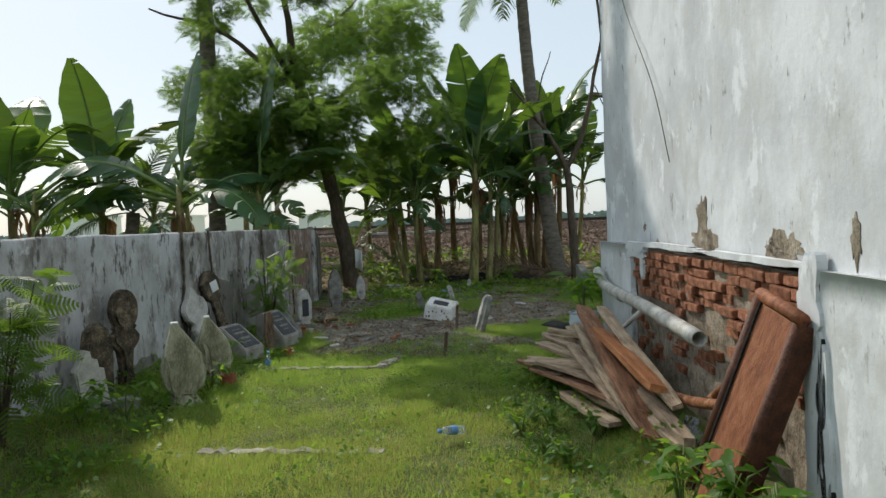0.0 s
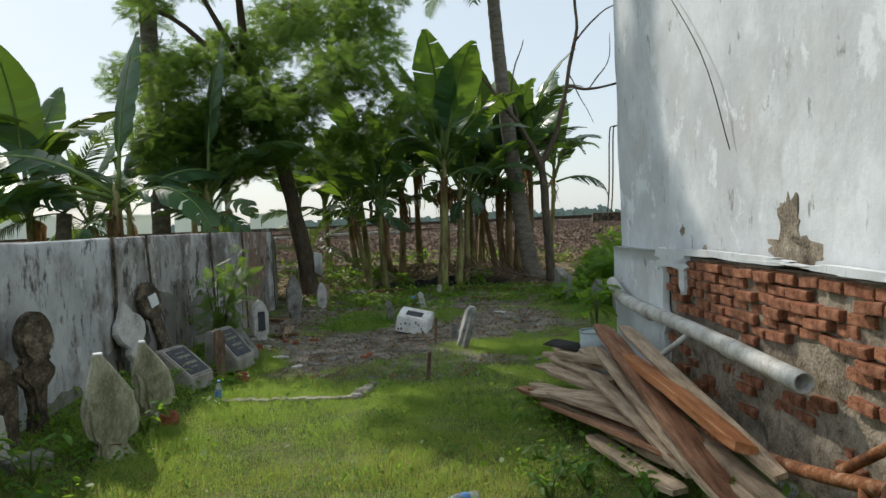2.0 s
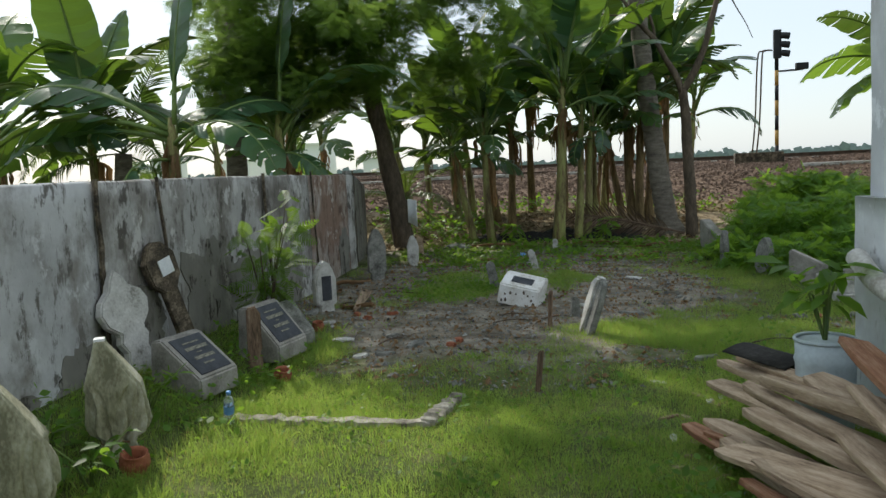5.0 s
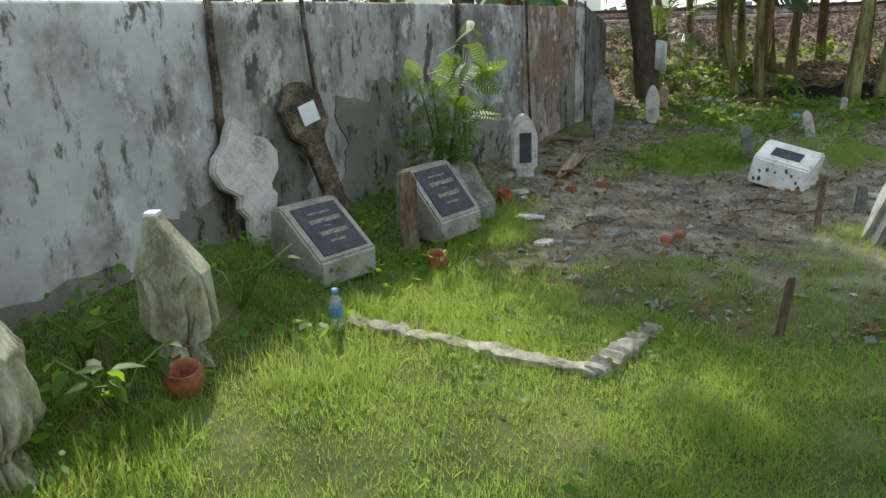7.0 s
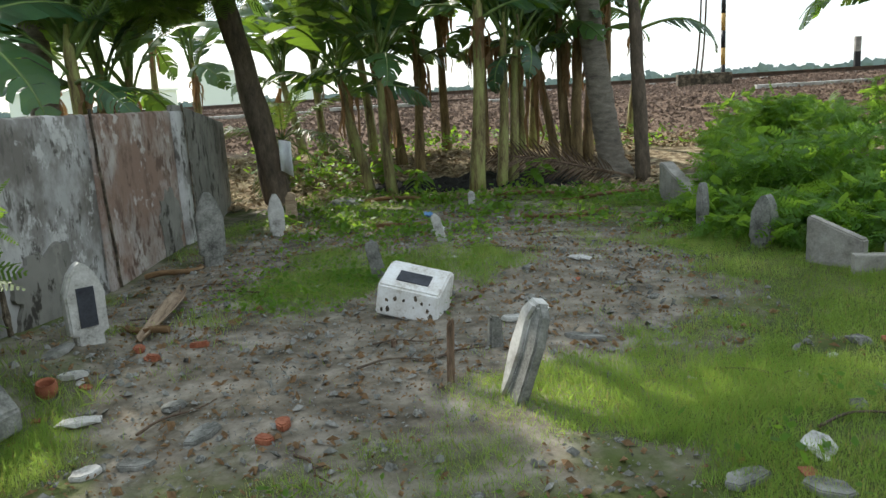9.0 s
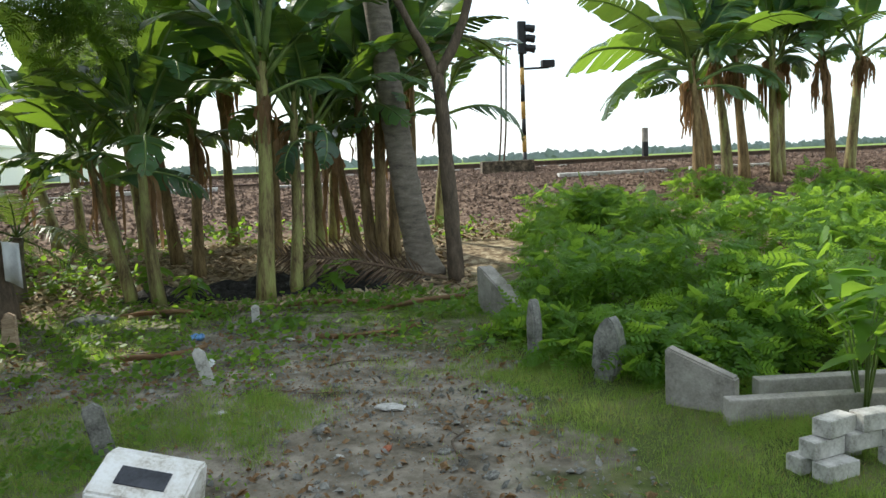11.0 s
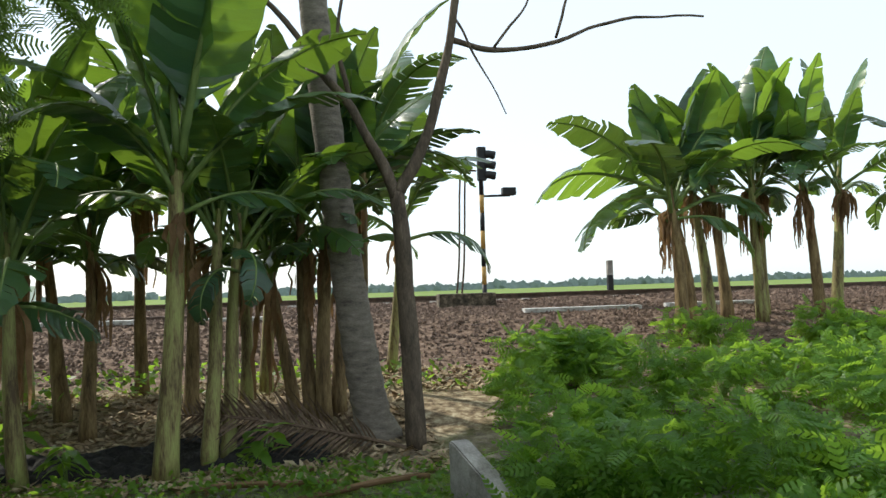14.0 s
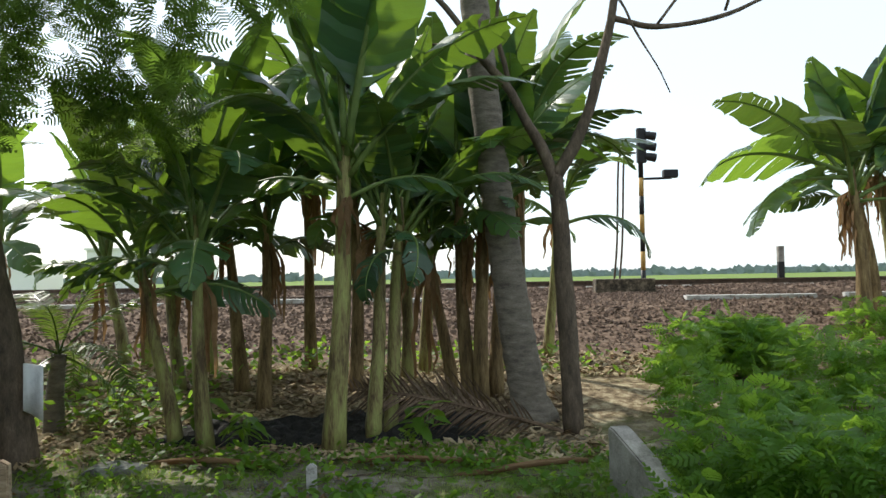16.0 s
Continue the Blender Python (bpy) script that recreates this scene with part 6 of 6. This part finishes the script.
def twig(x, y, L, rz, bend, seed, r0=0.008):
    c = curve_points([(-L / 2, 0, 0.012), (-L / 6, bend * L, 0.02), (L / 5, -bend * L * 0.5, 0.016), (L / 2, bend * L * 0.4, 0.012)], 4)
    side = tube([c[6], c[6] + Vector((L * 0.1, L * 0.12, 0.012))], [r0 * 0.6, r0 * 0.3], 5)
    v, f = join([tube(c, [r0 * (1 - 0.6 * i / (len(c) - 1)) for i in range(len(c))], 6), side])
    solid("twig", mesh("twig", v, f, M_BARK if seed % 3 else M_DEADFROND), "dry fallen twig on the bare earth", "twig", pose(x, y, gz(x, y), 0, 0, rz), "fallen twigs")


for k, (x, y, L, rz) in enumerate([(-1.25, 16.35, 0.5, 165), (-1.5, 16.55, 0.45, 10), (-1.6, 15.5, 0.4, -20), (-0.75, 13.95, 0.5, 60), (0.3, 15.0, 0.45, 5), (0.35, 14.6, 0.6, 20), (0.9, 17.4, 0.7, -15), (1.5, 18.3, 0.8, 10),
                                  (-0.6, 19.3, 0.7, -10), (0.7, 14.75, 0.4, 30), (2.3, 14.3, 0.6, -30), (2.6, 13.7, 0.7, 15), (-1.0, 17.6, 0.5, 40), (1.9, 16.3, 0.5, 75), (-1.9, 17.0, 0.6, 80), (0.1, 13.3, 0.35, -50), (2.4, 20.2, 1.1, 8), (1.2, 20.2, 0.9, -6)]):
    twig(x, y, L, rz, 0.06 + 0.02 * (k % 3), k)


# ---- charred waste in the hollow under the grove ----
n = 60
vs, fs = [], []
for i in range(n + 1):
    for j in range(n + 1):
        u, w = i / n, j / n
        x, y = -1.5 + 3.7 * u, 21.55 + 1.15 * w
        edge = min(1, 6 * min(u, 1 - u)) * min(1, 6 * min(w, 1 - w))
        h = 0.13 * edge + 0.1 * edge * (noise.noise(Vector((x * 4, y * 4, 0))) + 0.6 * noise.noise(Vector((x * 11, y * 11, 3)))) - 0.03
        vs.append((x, y, gz(x, y) + h))
for i in range(n):
    for j in range(n):
        fs.append((i * (n + 1) + j, (i + 1) * (n + 1) + j, (i + 1) * (n + 1) + j + 1, i * (n + 1) + j + 1))
solid("charred_heap", mesh("charred_heap", vs, fs, M_CHAR, False), "black charred rubbish heap under the banana plants", "rubbish", kind="stuff")

# ---- scattered small pieces: numpy clouds of triangles or quads ----
rng = np.random.default_rng(17)


def value_noise(x, y, s, seed):
    """Smooth noise on a lattice, 0 to 1."""
    r = np.random.default_rng(seed).random((256, 256))
    u, v = x * s + 1000, y * s + 1000
    i, j = np.floor(u).astype(int), np.floor(v).astype(int)
    f, g = u - i, v - j
    f, g = f * f * (3 - 2 * f), g * g * (3 - 2 * g)
    a = r[i % 256, j % 256] * (1 - f) + r[(i + 1) % 256, j % 256] * f
    b = r[i % 256, (j + 1) % 256] * (1 - f) + r[(i + 1) % 256, (j + 1) % 256] * f
    return a * (1 - g) + b * g


def bare_earth(x, y):
    d = ((x - 0.1) / 2.4) ** 2 + ((y - 16.6) / 3.6) ** 2
    d = np.minimum(d, 0.3 + ((x - 3.0) / 0.8) ** 2 + ((y - 14.55) / 0.42) ** 2)
    lush = 1.8 * np.exp(-(((x - 1.95) / 0.95) ** 2 + ((y - 14.1) / 0.6) ** 2) ** 2) + 1.4 * np.exp(-(((x + 0.65) / 0.6) ** 2 + ((y - 16.6) / 0.95) ** 2) ** 2)
    d = d + lush - 0.9 * np.exp(-((x - 1.35) ** 2 + (y - 13.35) ** 2) / 0.09)
    return 1 - smoothstep(0.5, 1.5, d + 1.3 * (value_noise(x, y, 1.3, 1) - 0.5) + 1.6 * np.exp(-((x - 0.2) ** 2 + (y - 17.0) ** 2) / 0.5) + 0.9 * (value_noise(x, y, 4, 2) - 0.5))


def blades(x, y, length, width, lean, seed, bent=False):
    """Grass blades: thin triangles, or broader bent quads."""
    r = np.random.default_rng(seed)
    m = len(x)
    z = ground_z(x, y)
    a, b = r.uniform(0, 2 * np.pi, m), r.uniform(0, 2 * np.pi, m)
    L = length * r.uniform(0.5, 1.25, m)
    le = np.abs(r.normal(0, lean, m))
    base = np.stack([x, y, z - 0.005], 1)
    side = np.stack([np.cos(a), np.sin(a), np.zeros(m)], 1) * (width * r.uniform(0.7, 1.3, m))[:, None]
    tip = base + np.stack([np.cos(b) * np.sin(le), np.sin(b) * np.sin(le), np.cos(le)], 1) * L[:, None]
    if not bent:
        return np.stack([base - side, base + side, tip], 1).reshape(-1, 3)
    mid = base + np.stack([np.cos(b) * np.sin(le) * 0.42, np.sin(b) * np.sin(le) * 0.42, np.cos(le) * 0.55 + 0.04], 1) * L[:, None]
    return np.stack([base - side, base + side, mid + side * 0.7, tip], 1).reshape(-1, 3)


N = 1900000
y = 3.6 + 18.0 * rng.random(N) ** 1.15
x = rng.uniform(-2.35, 4.2, N)
keep = rng.random(N) < (1 - 0.985 * bare_earth(x, y)) ** 1.5 * (0.3 + 0.7 * smoothstep(0.22, 0.6, value_noise(x, y, 2.2, 5)))
keep &= ~((x > 2.45) & (y < 11.6))
keep &= (x > -1.3 - 0.25 * value_noise(x, y, 2.5, 41)) | (rng.random(N) < 0.22)
keep &= rng.random(N) < np.where(y > 18.4, 0.03 + 0.45 * smoothstep(0.5, 0.7, value_noise(x, y, 1.8, 33)), 1.0)
x, y = x[keep], y[keep]
tall = 0.028 + 0.06 * value_noise(x, y, 1.7, 9) * (0.4 + 1.2 * value_noise(x, y, 6, 19)) + 0.06 * (x < -1.3) * value_noise(x, y, 2, 3) + 0.05 * np.exp(-((x - 1.9) ** 2 + (y - 14.1) ** 2) / 0.6)
dry_share = 0.1 + 0.45 * (1 - smoothstep(8.5, 11.0, y)) * (0.3 + 0.9 * value_noise(x, y, 1.1, 61))
dry = rng.random(len(x)) < dry_share
for part_name, pick, material, words in (("grass", ~dry, M_GRASS, "short green grass between the graves"), ("dry_grass", dry, M_DRYGRASS, "straw-coloured dry blades in the grass")):
    solid(part_name, quads(part_name, blades(x[pick], y[pick], tall[pick] * 0.95, 0.0019, 1.0, 3), 3, material), words, "grass", kind="stuff")
pick = rng.random(len(x)) < 0.13
solid("broad_grass", quads("broad_grass", blades(x[pick], y[pick], tall[pick] * 0.9, 0.0016, 0.95, 4, True), 4, M_GRASS), "broader bent grass blades between the graves", "grass", kind="stuff")

# taller tufts
T = 1500
tx, ty = rng.uniform(-2.3, 3.6, T), rng.uniform(4.5, 21.5, T)
keep = (bare_earth(tx, ty) < rng.uniform(0.1, 0.95, T)) & ~((tx > 2.3) & (ty < 11.6))
tx, ty = tx[keep], ty[keep]
rep = rng.integers(25, 90, len(tx))
x = np.repeat(tx, rep) + rng.normal(0, 0.05, rep.sum())
y = np.repeat(ty, rep) + rng.normal(0, 0.05, rep.sum())
solid("grass_tufts", quads("grass_tufts", blades(x, y, np.repeat(rng.uniform(0.05, 0.125, len(tx)) * (0.7 + 0.5 * (tx < -0.9)), rep), 0.002, 0.8, 8), 3, M_GRASS), "taller grass tufts among the graves", "grass", kind="stuff")

# broad-leaved weeds and tufts
M_WEED = M_SHRUB


def weeds(cx, cy, count, spread, size, seed, h=0.16):
    r = np.random.default_rng(seed)
    px, py = cx + r.normal(0, spread, count), cy + r.normal(0, spread, count)
    pz = ground_z(px, py) + r.uniform(0.02, h, count)
    a, el, ro = r.uniform(0, 6.28, count), r.normal(0.15, 0.4, count), r.normal(0, 0.5, count)
    s = size * r.uniform(0.5, 1.2, count)
    X = np.stack([np.cos(a) * np.cos(el), np.sin(a) * np.cos(el), np.sin(el)], 1)
    Y = np.stack([-np.sin(a), np.cos(a), np.zeros(count)], 1) * np.cos(ro)[:, None] + np.array([0, 0, 1]) * np.sin(ro)[:, None]
    P = np.stack([px, py, pz], 1)
    o = [P + s[:, None] * (u * X + w * Y) for u, w in ((0, -0.06), (0.45, -0.33), (0.8, -0.24), (1.1, 0), (0.8, 0.24), (0.45, 0.33))]
    return np.stack(o, 1).reshape(-1, 3)


wq = []
r2 = random.Random(31)
for k in range(400):
    side = k % 4 if k < 200 else 2 if k < 320 else 0
    if side == 0:
        cx, cy = r2.uniform(-2.2, -1.4), r2.uniform(6.5, 13.5)
    elif side == 1:
        cx, cy = r2.uniform(1.3, 2.3), r2.uniform(6.5, 11.5)
    elif side == 2:
        cx, cy = r2.uniform(-2.0, 3.4), r2.uniform(18.2, 21.4)
    else:
        cx, cy = r2.uniform(-1.5, 3.4), r2.uniform(5, 18)
        if ((cx - 0.2) / 2.2) ** 2 + ((cy - 15.2) / 2.8) ** 2 < 1:
            continue
    wq.append(weeds(cx, cy, r2.randint(10, 40), 0.12, r2.uniform(0.03, 0.065) * (1.5 if side == 2 else 1), 400 + k, r2.uniform(0.06, 0.18)))
for k in range(150):
    cx, cy = r2.uniform(-1.6, 2.3), r2.uniform(7.5, 13.2)
    wq.append(weeds(cx, cy, r2.randint(8, 26), r2.uniform(0.05, 0.14), r2.uniform(0.02, 0.04), 2400 + k, r2.uniform(0.04, 0.1)))
for k in range(80):
    wq.append(weeds(r2.uniform(-1.3, 0.7), r2.uniform(15.7, 18.6), 26, 0.12, r2.uniform(0.03, 0.06), 1400 + k, r2.uniform(0.05, 0.16)))
for cx, cy in ((-1.2, 23.8), (-2.2, 22.6), (-0.4, 24.6), (1.0, 24.6), (-2.8, 23.6), (2.2, 25.2), (-2.6, 22.9), (-1.9, 22.5), (-1.7, 22.9), (-1.5, 22.3), (-1.9, 23.4), (-3.3, 24.2), (0.2, 24.9), (-0.2, 25.4), (0.9, 25.6), (1.7, 25.2), (2.9, 24.4), (-1.4, 25.4), (-2.6, 25.6), (3.5, 24.2), (-0.9, 24.4)):
    wq.append(weeds(cx, cy, 70, 0.3, 0.11, int(cx * 100) + 5000, 0.4))
solid("weeds", quads("weeds", np.concatenate(wq), 6, M_WEED), "low broad-leaved green weeds", "weeds", kind="stuff")


def leafy(x, y, z, h, n, size, seed, label, name="leafy_plant", spread=0.22):
    """A small plant with broad pointed leaves on thin stems."""
    e = thing(name, label, "plant", (x, y, z))
    r = random.Random(seed)
    stems, lv = [], []
    for k in range(max(3, n // 6)):
        dx, dy = r.uniform(-spread, spread), r.uniform(-spread, spread)
        stems.append(tube([(0, 0, 0), (dx * 0.4, dy * 0.4, h * 0.6), (dx, dy, h * r.uniform(0.7, 1))], [0.008, 0.006, 0.003], 5))
        for j in range(6):
            f = r.uniform(0.5, 1.0)
            p = Vector((dx * f, dy * f, h * f))
            m = Matrix.Translation(p) @ pose(0, 0, 0, r.uniform(-25, 25), r.uniform(-20, 30), r.uniform(0, 360))
            s = size * r.uniform(0.6, 1.2)
            pts = [m @ Vector((u * s, w * s, -0.25 * u * u * s + abs(w) * 0.25 * s)) for u, w in ((0.08, 0), (0.35, 0.2), (0.7, 0.2), (1.1, 0), (0.7, -0.2), (0.35, -0.2), (0.6, 0))]
            lv.append((pts, [(0, 1, 6), (1, 2, 6), (2, 3, 6), (3, 4, 6), (4, 5, 6), (5, 0, 6)]))
    under("stem", mesh("stem", *join(stems), M_RIB), e)
    under("foliage", mesh("foliage", *join(lv), M_SHRUB), e)


M_BUCKET = mat("faded_blue_plastic", [(0.3, (0.36, 0.42, 0.45)), (0.7, (0.52, 0.6, 0.63))], 7, 0.5, 0.15, 50)
bk = thing("plastic_drum", "faded pale blue plastic drum planted with a leafy weed", "drum", (2.14, 11.3, gz(2.14, 11.3) - 0.02))
v, f = tube([(0, 0, z) for z in (0, 0.02, 0.2, 0.22, 0.24, 0.44, 0.46, 0.48, 0.56)], [0.125, 0.135, 0.14, 0.147, 0.14, 0.145, 0.152, 0.145, 0.147], 22)
under("body", mesh("body", v, f, M_BUCKET), bk)
v, f = tube([(0.147 * math.cos(a), 0.147 * math.sin(a), 0.565) for a in [2 * math.pi * k / 22 for k in range(23)]], [0.01] * 23, 6)
under("rim", mesh("rim", v, f, M_BUCKET), bk)
leafy(2.14, 11.3, gz(2.14, 11.3) + 0.52, 0.42, 36, 0.17, 1, "broad-leaved green plant growing by the house corner")
for k, (x, y) in enumerate(((2.2, 6.5), (2.42, 6.35), (2.15, 6.85), (2.35, 6.75), (2.5, 6.05))):
    leafy(x, y, gz(x, y), 0.38, 36, 0.12, 10 + k, "broad-leaved weed at the foot of the wall")
for k, (x, y) in enumerate(((1.55, 9.2), (1.68, 9.05), (1.45, 8.9), (1.72, 8.2), (1.6, 8.45), (1.95, 8.7))):
    leafy(x, y, gz(x, y), 0.2, 40, 0.07, 70 + k, "bright green low weed beside the board heap", spread=0.18)
for k, (x, y) in enumerate(((-1.75, 9.3), (-1.95, 9.0), (-1.5, 10.45), (-1.75, 11.4), (-1.9, 8.9), (-1.85, 10.6))):
    leafy(x, y, gz(x, y), 0.32, 24, 0.11, 20 + k, "broad-leaved weed beside the graves")
leafy(4.2, 15.9, 0.0, 0.95, 60, 0.3, 40, "tall leafy plant with large pale leaves", spread=0.4)
for k, (x, y) in enumerate(((-0.25, 21.3), (-0.9, 21.9), (1.4, 21.2))):
    leafy(x, y, gz(x, y), 0.45, 12, 0.25, 50 + k, "small young banana shoot in the weeds", "banana_shoot", 0.1)

# crumbs of soil, twigs and dry bits on the bare earth
C = 34000
x, y = rng.uniform(-2.3, 3.4, C), rng.uniform(12.2, 21.5, C)
keep = bare_earth(x, y) > rng.uniform(0.2, 0.9, C)
x, y = x[keep], y[keep]
C = len(x)
a, s = rng.uniform(0, 6.28, C), rng.uniform(0.004, 0.015, C) * rng.choice([1, 1, 1, 1, 1, 2.6], C)
X = np.stack([np.cos(a), np.sin(a), rng.normal(0, 0.4, C)], 1) * s[:, None]
Y = np.stack([-np.sin(a), np.cos(a), rng.normal(0, 0.4, C)], 1) * (s * rng.uniform(0.2, 0.9, C))[:, None]
P = np.stack([x, y, ground_z(x, y) + 0.012], 1)
U = np.array([0, 0, 1]) * (s * 0.6)[:, None]
crumbs = np.stack([P - X, P - Y, P + U, P - Y, P + X, P + U, P + X, P + Y, P + U, P + Y, P - X, P + U], 1).reshape(-1, 3)
half = (C // 2) * 12
solid("earth_crumbs", quads("earth_crumbs", crumbs[:half], 3, M_STONE), "crumbs of dry earth on the ground", "soil", kind="stuff")
solid("plant_debris", quads("plant_debris", crumbs[half:], 3, M_DRYLEAF), "small dry plant bits on the ground", "debris", kind="stuff")

# ballast on the embankment, leaf litter below it
B = 42000
x = rng.uniform(-16, 22, B)
v = 26.2 + 8.2 * rng.random(B) ** 0.8
y = v - TRACK_SLOPE * x
s = rng.uniform(0.018, 0.055, B)
oct_v = np.array([(1, 0, 0), (-1, 0, 0), (0, 1, 0), (0, -1, 0), (0, 0, 0.8), (0, 0, -0.8)], float)
oct_f = [(0, 2, 4), (2, 1, 4), (1, 3, 4), (3, 0, 4)]
jit = oct_v[None] * rng.uniform(0.6, 1.3, (B, 6, 1)) + rng.normal(0, 0.18, (B, 6, 3))
a = rng.uniform(0, 6.28, B)
rot = np.stack([np.stack([np.cos(a), -np.sin(a)], 1), np.stack([np.sin(a), np.cos(a)], 1)], 1)
xy = np.einsum("bij,bkj->bki", rot, jit[:, :, :2])
pts = np.concatenate([xy, jit[:, :, 2:]], 2) * s[:, None, None] + np.stack([x, y, ground_z(x, y) + s * 0.25], 1)[:, None]
tri = np.concatenate([pts[:, list(f)] for f in oct_f], 1).reshape(-1, 3)
solid("ballast", quads("ballast", tri, 3, M_BALLAST), "loose brown ballast stones on the railway embankment", "gravel", kind="stuff")
L = 26000
x = rng.uniform(-5, 9, L)
y = 20.8 + 4.9 * rng.random(L)
keep = ((x < 3.2) | (y > 24)) & ~((x > -1.4) & (x < 2.1) & (y > 21.6) & (y < 22.6))
x, y = x[keep], y[keep]
L = len(x)
a, s = rng.uniform(0, 6.28, L), rng.uniform(0.02, 0.085, L)
X = np.stack([np.cos(a), np.sin(a), rng.normal(0, 0.35, L)], 1) * s[:, None]
Y = np.stack([-np.sin(a), np.cos(a), rng.normal(0, 0.35, L)], 1) * (s * 0.35)[:, None]
P = np.stack([x, y, ground_z(x, y) + 0.02 + 0.03 * rng.random(L)], 1)
solid("leaf_litter", quads("leaf_litter", np.stack([P - X, P + Y, P + X, P - Y], 1).reshape(-1, 3), 4, M_LITTER), "scattered dry leaf litter under the grove", "leaf litter", kind="stuff")

# ---- bricks of the house base, one by one ----
BRICK = [box_mesh("brick", 0.11, 0.205, 0.05, M_BRICK, 0.008, 0.006, 0, k) for k in range(3)]
rb = random.Random(77)
z = PL - 0.035
row = 0
while z > 0.42:
    z -= 0.062
    yb = B0 + 0.06 + (0.11 if row % 2 else 0)
    while yb < B1 - 0.12:
        low = 0.86 + 0.16 * noise.noise(Vector((yb * 1.5, 0, 3)))
        gone = rb.random() < (0.07 if z > low else 0.72)
        if not gone:
            out = rb.uniform(-0.026, 0.016) + (0.008 if z > low else 0.03)
            under("brick", BRICK[rb.randrange(3)], house, pose(plinth_x(yb) + 0.055 + out, yb, z, rb.uniform(-3, 3), rb.uniform(-5, 5), rb.uniform(-5, 5) + 3.5) @ Matrix.Diagonal((1, rb.uniform(0.86, 1.07), rb.uniform(0.95, 1.16), 1)))
        yb += 0.222
    row += 1
